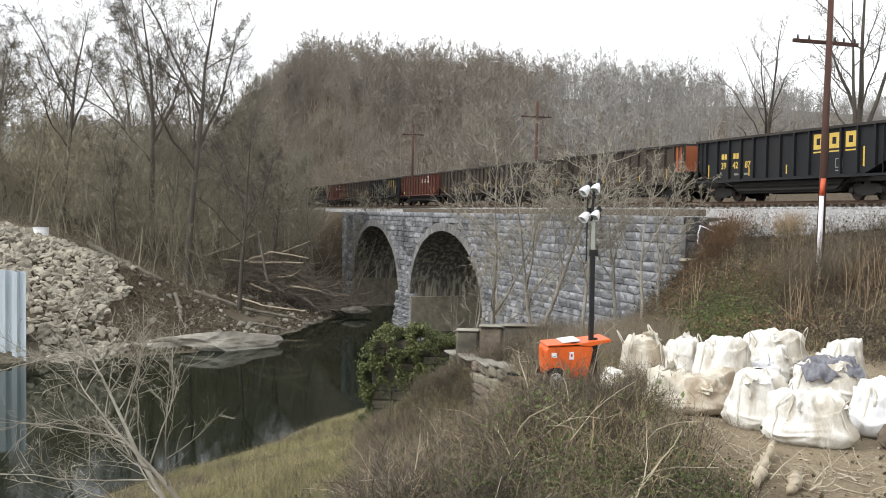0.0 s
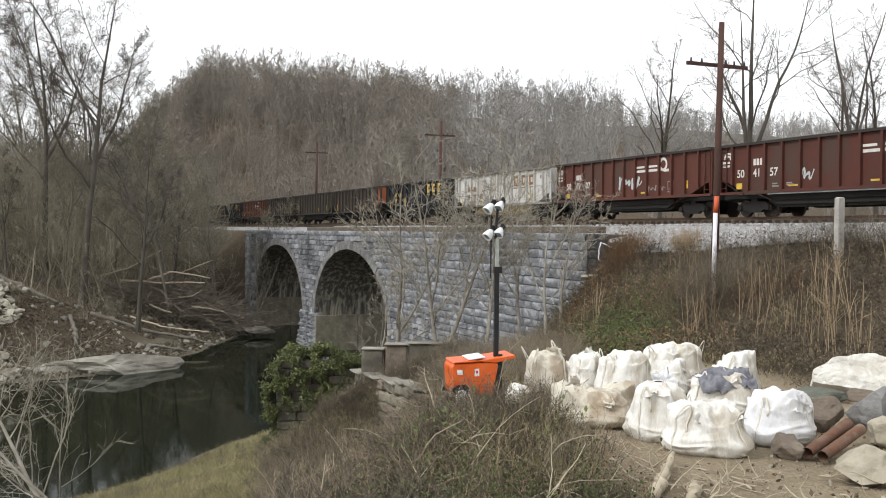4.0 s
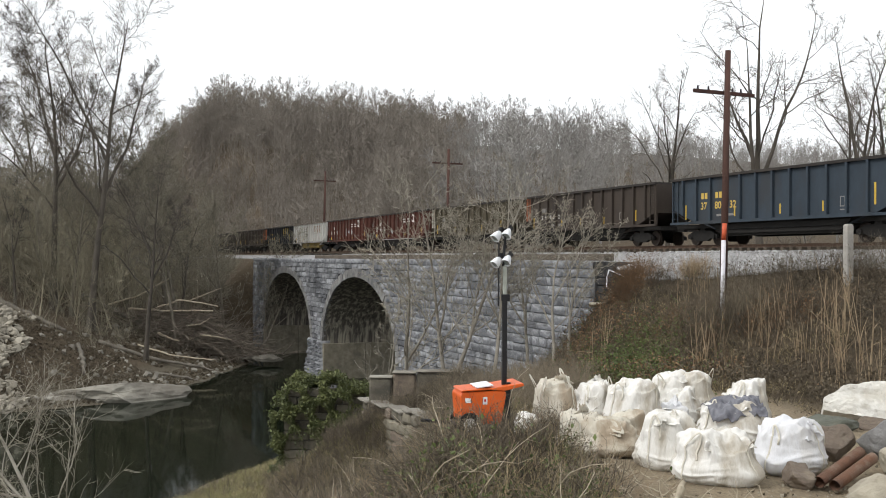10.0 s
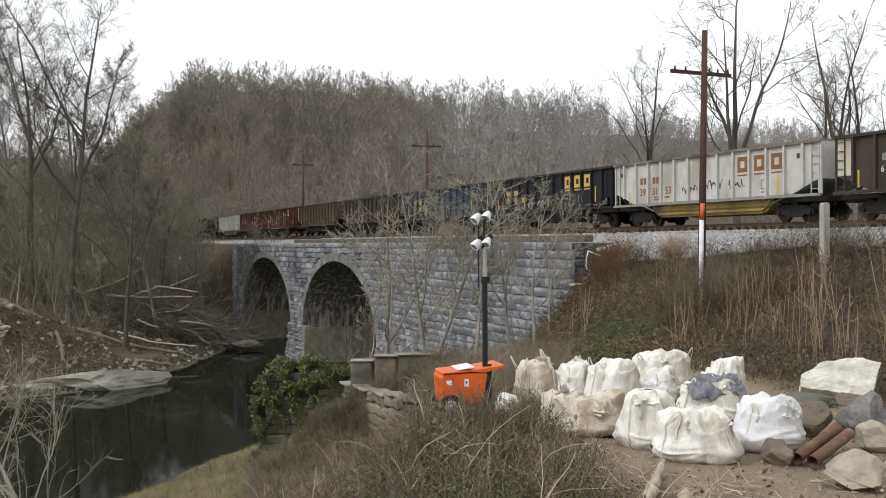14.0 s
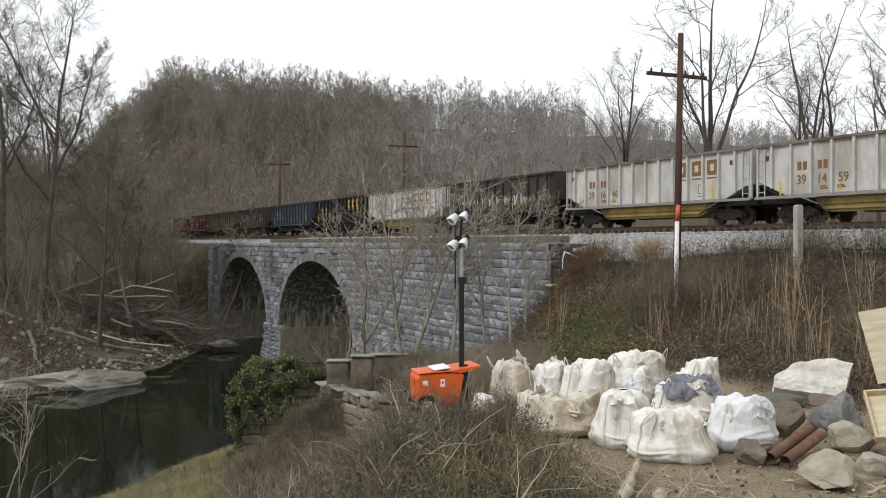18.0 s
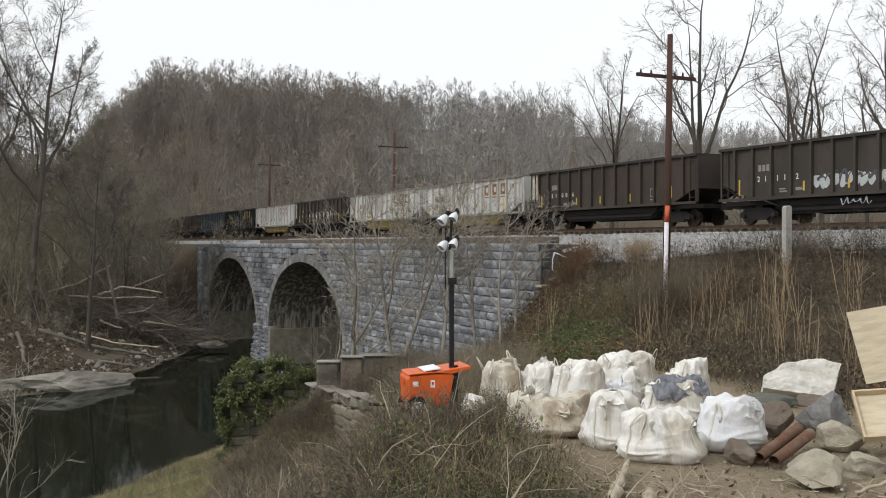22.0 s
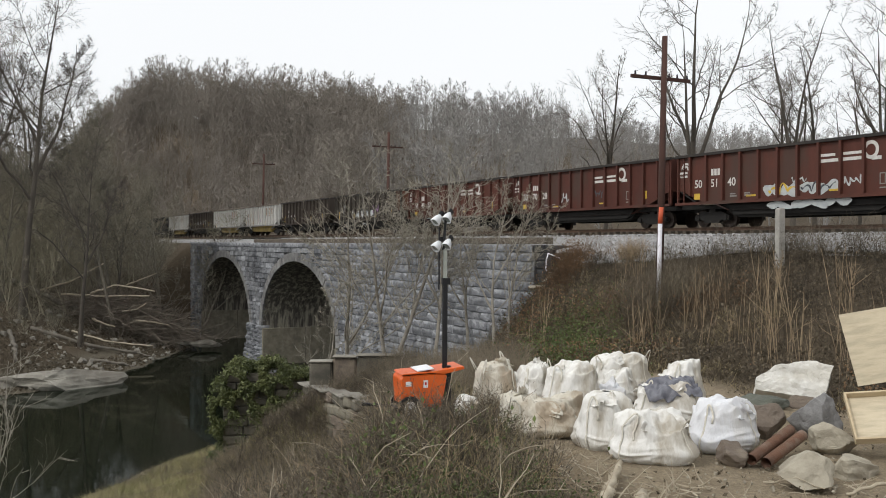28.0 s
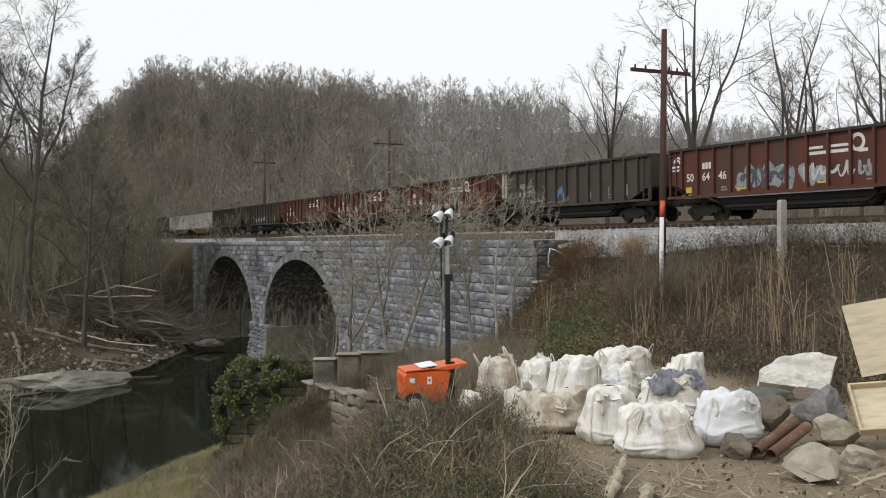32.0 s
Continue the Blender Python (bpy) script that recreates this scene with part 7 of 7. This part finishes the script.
# ---- shrubs, weeds and grass ----
def stems(rng, x, y, height, radius, per, k=4, lean=0.35, wander=0.12, sides=3, lift=0.03):
    n = len(x)
    x, y, height = np.repeat(x, per), np.repeat(y, per), np.repeat(np.broadcast_to(height, (n,)), per)
    x = x + rng.normal(0, 0.12, len(x))
    y = y + rng.normal(0, 0.12, len(y))
    st = np.stack([x, y, ground_z(x, y) - 0.03], -1)
    d = np.stack([rng.normal(0, lean, len(x)), rng.normal(0, lean, len(x)), np.ones(len(x))], -1)
    ln = height * rng.uniform(0.55, 1.15, len(x))
    p, r = grow(rng, st, d, ln, radius * rng.uniform(0.7, 1.3, len(x)), k, wander, lift)
    return p, r, ln, sides


def shrub_mass(name, seed, x, y, height, radius, per, mt, label, category, twig=5, **kw):
    rng = np.random.default_rng(seed)
    np.random.seed(seed)
    p, r, ln, sides = stems(rng, x, y, height, radius, per, **kw)
    ch = [tubes(p, r, sides)]
    if twig:
        s2 = sprout(rng, p, r, ln, twig, 0.25, 1.0, 0.42, 45, 0.6)
        p2, r2 = grow(rng, *s2[:3], np.maximum(s2[3], 0.0035), 3, 0.15, 0.03)
        ch.append(tubes(p2, r2, 2))
    thing(name, raw_mesh(name, *joined(ch)), mt, label=label, category=category, kind="stuff")


def scatter(seed, n, x0, x1, y0, y1, keep):
    rng = np.random.default_rng(seed)
    x, y = rng.uniform(x0, x1, n), rng.uniform(y0, y1, n)
    s, w, near, far, fa, fb = plan(x, y)
    m = keep(x, y, s, w, near, far)
    return x[m], y[m]


def build_plants():
    # brambles and shrubs of the near bank, low in front of the bags, taller towards the bridge
    edge = lambda y: 1.75 - 0.085 * (y - 14) + 0.25 * np.sin(y * 2.1)
    near_scrub = lambda x, y, s, w, near, far: (x < edge(y)) & (x > -0.25 * y) & (near > 6)
    for nm, seed, n, mt, h, r, label in (("bramble_scrub", 1, 1300, M_SHRUB, 0.85, 0.008, "tangle of leafless brown brambles on the bank"), ("brown_scrub", 13, 800, M_BROWN_SCRUB, 0.95, 0.009, "tangle of brown leafless twigs on the bank")):
        x, y = scatter(seed, n, -8, 3, 11.5, 20.5, near_scrub)
        shrub_mass(nm, seed + 1, x, y, h * (0.4 + 1.0 * np.abs(wave(x, y, 3.4))), r, 7, mt, label, "shrub", 8, k=5, lean=0.75, wander=0.28, lift=-0.05)
    low = lambda x, y, s, w, near, far: (x < -0.03 * y - 0.3) & (x > -0.235 * y) & (near > 9) & (np.hypot(x + 0.4, y - 21) > 1.5)
    for nm, seed, n, mt, label in (("hollow_scrub", 81, 1500, M_BROWN_SCRUB, "brown leafless scrub in the hollow of the bank"), ("hollow_brambles", 83, 1100, M_SHRUB, "dark brambles in the hollow of the bank"), ("hollow_grass", 85, 900, M_STRAW, "bleached dead grass among the scrub")):
        x, y = scatter(seed, n, -10, -0.5, 20, 40, low)
        shrub_mass(nm, seed + 1, x, y, (0.35 + 0.85 * np.abs(wave(x, y, 2.3))) * (1.0 if n > 1000 else 0.7), 0.009, 7, mt, label, "shrub", 7, k=4, lean=0.65, wander=0.25, lift=-0.03)
    x, y = scatter(17, 2600, -14, 4.5, 21.5, 50, lambda x, y, s, w, near, far: (near > 13.5) & (x > -0.1 * y - 0.5) & (w > 8) & (s < 2) & (np.hypot(x + 0.4, y - 21) > 1.3) & (x < 2.2 + 0.06 * (y - 22)) & (np.hypot(x + 8.5, y - 44) > 2.6) & ~((x / y > -0.25) & (x / y < -0.05) & (y > 27)))
    shrub_mass("bank_shrubs", 18, x, y, 1.15, 0.007, 6, M_BROWN_SCRUB, "leafless brown shrubs on the bank by the bridge", "shrub", 8, k=5, lean=0.5, wander=0.22)
    x, y = scatter(3, 20000, -22, 4, 12, 60, lambda x, y, s, w, near, far: (near > 2.6) & (w > 12) & (x < 1.8 - 0.08 * (y - 14)) & (np.hypot(x + 0.4, y - 21) > 0.9))
    shrub_mass("bank_grass", 4, x, y, 0.36, 0.006, 6, M_DRY, "dry tufted grass on the river bank", "grass", 0, k=3, lean=0.6, sides=2)
    x, y = scatter(33, 12000, -22, 2, 12, 60, lambda x, y, s, w, near, far: (near > 2.6) & (near < 24) & (w > 12) & (wave(x, y, 1.3) > -0.45))
    shrub_mass("olive_grass", 34, x, y, 0.34, 0.009, 6, M_MEADOW, "olive-green grass tufts on the river bank", "grass", 0, k=3, lean=0.6, sides=2)
    x, y = scatter(35, 2600, -22, 2, 12, 50, lambda x, y, s, w, near, far: (near > 2.2) & (near < 18) & (w > 12) & (x < -0.16 * y) & (wave(x, y, 2.1) > -0.1))
    shrub_mass("shore_weeds", 36, x, y, 0.6, 0.006, 5, M_BROWN_SCRUB, "dead brown weeds along the grassy shore", "grass", 5, k=4, lean=0.5, wander=0.2)
    # railway bank: tall dead stalks over matted dark weeds
    on_bank = lambda x, y, s, w, near, far: (np.hypot(x - 8.45, y - 23.3) > 1.25) & (w > ballast_edge(s) + 0.15) & (w < 13.4) & (s < 1.5) & (s > -36)
    x, y = scatter(5, 9000, 2, 26, 20, 50, on_bank)
    shrub_mass("bank_weeds", 6, x, y, 0.42, 0.006, 6, M_LITTER, "matted dead weeds on the railway bank", "grass", 2, k=3, lean=0.8, sides=2)
    x, y = scatter(19, 3000, 2, 26, 20, 50, lambda x, y, s, w, near, far: on_bank(x, y, s, w, near, far) & (w < 11.5) & (wave(x, y, 1.6) > -0.35))
    shrub_mass("bank_brambles", 20, x, y, 0.55 + 0.75 * np.abs(wave(x, y, 2.7)), 0.007, 6, M_SHRUB, "dark leafless brambles on the railway bank", "shrub", 7, k=4, lean=0.6, wander=0.25)
    # a thick dark fringe along the top of the bank
    rng = np.random.default_rng(70)
    fs = rng.uniform(-34, -4.5, 330)
    fw = ballast_edge(fs) + rng.uniform(0.0, 1.1, 330)
    x, y = OX + fs * AX + fw * NX, OY + fs * AY + fw * NY
    shrub_mass("bank_fringe", 28, x, y, 0.5 + 0.5 * np.abs(wave(x, y, 1.9)) + 0.8 * (fs < -11), 0.007, 6, M_SHRUB, "dark weedy shrubs along the top of the railway bank", "shrub", 7, k=4, lean=0.45, wander=0.2)
    rng = np.random.default_rng(71)
    cx, cy, ch = [], [], []
    while True:
        sc, wc = rng.uniform(-34, -6), rng.uniform(3.6, 10.5)
        if wc < float(ballast_edge(sc)) + 0.3 or rng.random() > 0.25 + 0.035 * (-6 - sc):
            continue
        x, y, _ = T(sc, wc, 0)
        n = int(rng.integers(2, 11))
        cx += list(rng.normal(x, 0.2, n))
        cy += list(rng.normal(y, 0.2, n))
        ch += list(rng.uniform(0.8, 1.15) * rng.uniform(1.2, 2.7) * np.ones(n) * (1.0 if wc > 5.5 else 0.8))
        if len(cx) > 430:
            break
    cx, cy, ch = np.array(cx), np.array(cy), np.array(ch)
    shrub_mass("dead_stalks", 8, cx, cy, ch, 0.017, 1, M_TALL, "tall dead tan stalks on the railway bank", "grass", 3, lean=0.10, wander=0.04)
    x, y = scatter(73, 9000, 2, 26, 20, 50, lambda x, y, s, w, near, far: on_bank(x, y, s, w, near, far) & (wave(x, y, 1.15) + 0.10 * (w - 7.5) > 0.0))
    shrub_mass("straw_mats", 74, x, y, 0.4, 0.008, 5, M_STRAW, "bleached matted straw on the railway bank", "grass", 0, k=3, lean=1.1, sides=2)
    x, y = scatter(9, 2100, 2, 26, 20, 50, lambda x, y, s, w, near, far: (w > 4.5) & (w < 10) & (s < -4) & (s > -30) & (wave(x, y, 1.1) > 0.1))
    shrub_mass("russet_weeds", 10, x, y, 1.0, 0.005, 6, M_RUST_WEED, "russet dead weeds on the railway bank", "shrub", 7, lean=0.4, wander=0.2)
    # pale arching canes, dead leaves caught in the scrub
    x, y = scatter(51, 420, -8, 3, 11.5, 20.5, near_scrub)
    shrub_mass("pale_canes", 52, x, y, 1.2, 0.007, 2, M_TALL, "pale arching dead canes in the scrub", "shrub", 4, k=6, lean=0.9, wander=0.2, lift=-0.08)
    x, y = scatter(55, 150, -8, 3, 11.5, 27, near_scrub)
    shrub_mass("thick_canes", 56, x, y, 1.7, 0.013, 1, M_DRIFT, "thick bleached canes bent over the scrub", "shrub", 3, k=7, lean=1.1, wander=0.18, lift=-0.10, sides=4)
    x, y = scatter(57, 900, -8, 3, 11.5, 20.5, lambda x, y, s, w, near, far: near_scrub(x, y, s, w, near, far) & (wave(x, y, 2.0) > 0.15))
    shrub_mass("pale_tufts", 58, x, y, 0.75, 0.006, 7, M_STRAW, "bleached grass tufts among the brambles", "grass", 0, k=3, lean=0.5, sides=2)
    rng = np.random.default_rng(53)
    for nm, n, box_, keep, top, size, mt, label in (("dead_leaves", 8000, (-8, 3, 11.5, 21), near_scrub, 0.75, 0.022, M_LITTER, "dead brown leaves caught in the scrub"), ("green_sprigs", 15000, (-8, 3, 11.5, 21), lambda x, y, s, w, near, far: near_scrub(x, y, s, w, near, far) & (wave(x, y, 2.6) > 0.1), 0.55, 0.026, M_GREEN, "small green leaves low in the scrub"),
                                                     ("bank_leaves", 22000, (2, 26, 20, 50), on_bank, 0.8, 0.05, M_LITTER, "dead leaves on the railway bank weeds"), ("russet_leaves", 16000, (2, 26, 20, 50), lambda x, y, s, w, near, far: on_bank(x, y, s, w, near, far) & (wave(x, y, 1.1) > 0.15), 1.0, 0.05, M_RUST_WEED, "russet leaves on the railway bank weeds"),
                                                     ("bank_green", 14000, (2, 26, 20, 50), lambda x, y, s, w, near, far: on_bank(x, y, s, w, near, far) & (wave(x, y, 1.4) + 0.06 * (s + 8) > 0.25), 0.5, 0.05, M_GREEN, "olive green leaves on the railway bank")):
        x, y = scatter(60 + n % 17, n * 3, *box_, keep)
        x, y = x[:n], y[:n]
        leaf_mass(nm, n, np.stack([x, y, ground_z(x, y) + top * rng.random(len(x)) ** 1.3], -1), size, mt, label, "leaves")
    # tan tufts on the ballast edge and a dark shrub by the pole
    rng = np.random.default_rng(77)
    x, y = rng.normal(8.0, 0.16, 26), rng.normal(41.0, 0.16, 26)
    shrub_mass("tan_shrub", 22, x, y, 1.0, 0.006, 9, M_TALL, "fine tan shrub at the ballast edge", "shrub", 7, lean=0.3)
    x, y = rng.uniform(-7.4, -1.0, 420), rng.normal(38.6, 0.9, 420)
    shrub_mass("wall_scrub", 27, x, y, 0.5 + 0.8 * np.abs(wave(x, y, 1.7)), 0.008, 6, M_BROWN_SCRUB, "brown leafless scrub before the low wall", "shrub", 7, lean=0.35, wander=0.2)
    x, y = rng.normal(8.1, 0.8, 80), rng.normal(35.9, 0.35, 80)
    shrub_mass("dark_shrub", 23, x, y, rng.uniform(1.2, 2.6, 80), 0.008, 6, M_BROWN_SCRUB, "dense brown leafless shrub below the pole", "shrub", 8, lean=0.45)
    x, y = rng.normal(5.7, 0.45, 70), rng.normal(43.4, 0.5, 70)
    shrub_mass("tan_shrub", 24, x, y, 1.5, 0.006, 7, M_RUST_WEED, "brown leafless shrub at the bridge end", "shrub", 7, lean=0.4)
    # wooded far bank undergrowth
    x, y = scatter(11, 2300, -90, -24, 76, 150, lambda x, y, s, w, near, far: (far > 10) & (np.abs(w + 1.5) > 6) & ~((x < -40) & (y < 94)))
    shrub_mass("undergrowth", 12, x, y, 2.6, 0.014, 6, M_TWIG, "leafless undergrowth on the far bank", "shrub", 6, k=3, lean=0.45, wander=0.2, sides=2)

    # stones, litter and dead stems on the far shore
    shore = lambda x, y, s, w, near, far: (far > 0.4) & (far < 15) & (w > 4.6) & ~((x / y < -0.52) & (y < 96)) & ((far < 4) | (wave(x, y, 0.9) > -0.5))
    x, y = scatter(91, 60000, -62, -24, 74, 125, shore)
    x, y = x[:14000], y[:14000]
    leaf_mass("shore_litter", 92, np.stack([x, y, ground_z(x, y) + 0.05], -1), 0.13, M_LITTER, "brown leaf litter strewn over the far shore", "leaves")
    x, y = scatter(93, 9000, -60, -24, 74, 120, shore)
    rng = np.random.default_rng(94)
    v0, q0 = pebble()
    ch = []
    for a, b in zip(x[:520], y[:520]):
        m = np.array(Euler(rng.uniform(0, 6, 3)).to_matrix()) * (0.07 + 0.28 * rng.random() ** 4) * rng.uniform(0.6, 1.2, 3)
        ch.append((v0 @ m.T + np.array((a, b, settle(a, b, 0.03))), q0))
    thing("shore_stones", raw_mesh("shore_stones", *joined(ch), smooth_shade=False), M_LEDGE, label="scattered grey stones on the far shore", category="stones", kind="stuff")
    x, y = scatter(95, 2400, -62, -26, 78, 125, lambda x, y, s, w, near, far: shore(x, y, s, w, near, far) & (far > 4.5))
    shrub_mass("shore_brush", 96, x, y, 0.5 + 1.3 * np.abs(wave(x, y, 1.3)), 0.014, 5, M_BROWN_SCRUB, "low dead brush above the far shore", "shrub", 5, k=3, lean=0.9, wander=0.3, sides=2)

    # brush at the far end of the bridge
    rng = np.random.default_rng(29)
    fs, fw = rng.uniform(94, 114, 260), rng.uniform(4.6, 8.5, 260)
    shrub_mass("trackside_brush", 29, OX + fs * AX + fw * NX, OY + fs * AY + fw * NY, 2.0, 0.014, 5, M_TWIG, "leafless brush beside the railway beyond the bridge", "shrub", 6, k=3, lean=0.4, wander=0.2, sides=2)

    # green creeper and honeysuckle among the brambles
    rng = np.random.default_rng(31)
    for nm, cx, cy, sx, sy, hz, n, label in (("green_shrub", 4.6, 35.5, 1.0, 2.4, 0.9, 5200, "low green leaves at the bank's foot"), ("green_shrub", -0.9, 16.2, 0.9, 1.0, 0.5, 1500, "green leaves among the brambles"), ("green_shrub", -5.0, 19.5, 1.4, 1.4, 0.4, 1500, "green leaves on the grassy slope"), ("green_shrub", -3.2, 24.0, 1.6, 1.4, 0.5, 1300, "green leaves among dry brambles")):
        px, py = rng.normal(cx, sx, n), rng.normal(cy, sy, n)
        pts = np.stack([px, py, ground_z(px, py) + np.abs(rng.normal(0, hz * 0.6, n))], -1)
        leaf_mass(nm, int(n), pts, 0.05, M_GREEN, label, "shrub")
    # fallen leaves
    x, y = scatter(41, 9000, -20, 14, 12, 46, lambda x, y, s, w, near, far: near > 2)
    leaf_mass("leaf_litter", 42, np.stack([x, y, ground_z(x, y) + 0.02], -1), 0.045, M_LITTER, "fallen brown leaves on the ground", "leaves")


build_trees()
build_woods()
build_plants()


# ---- the motion of the train ----
def motions():
    for k, car in TRAIN:
        walk(car, [(t, track_pose(train_s(k, t), 0, RAIL)) for t in range(0, 33, 4)])


motions()
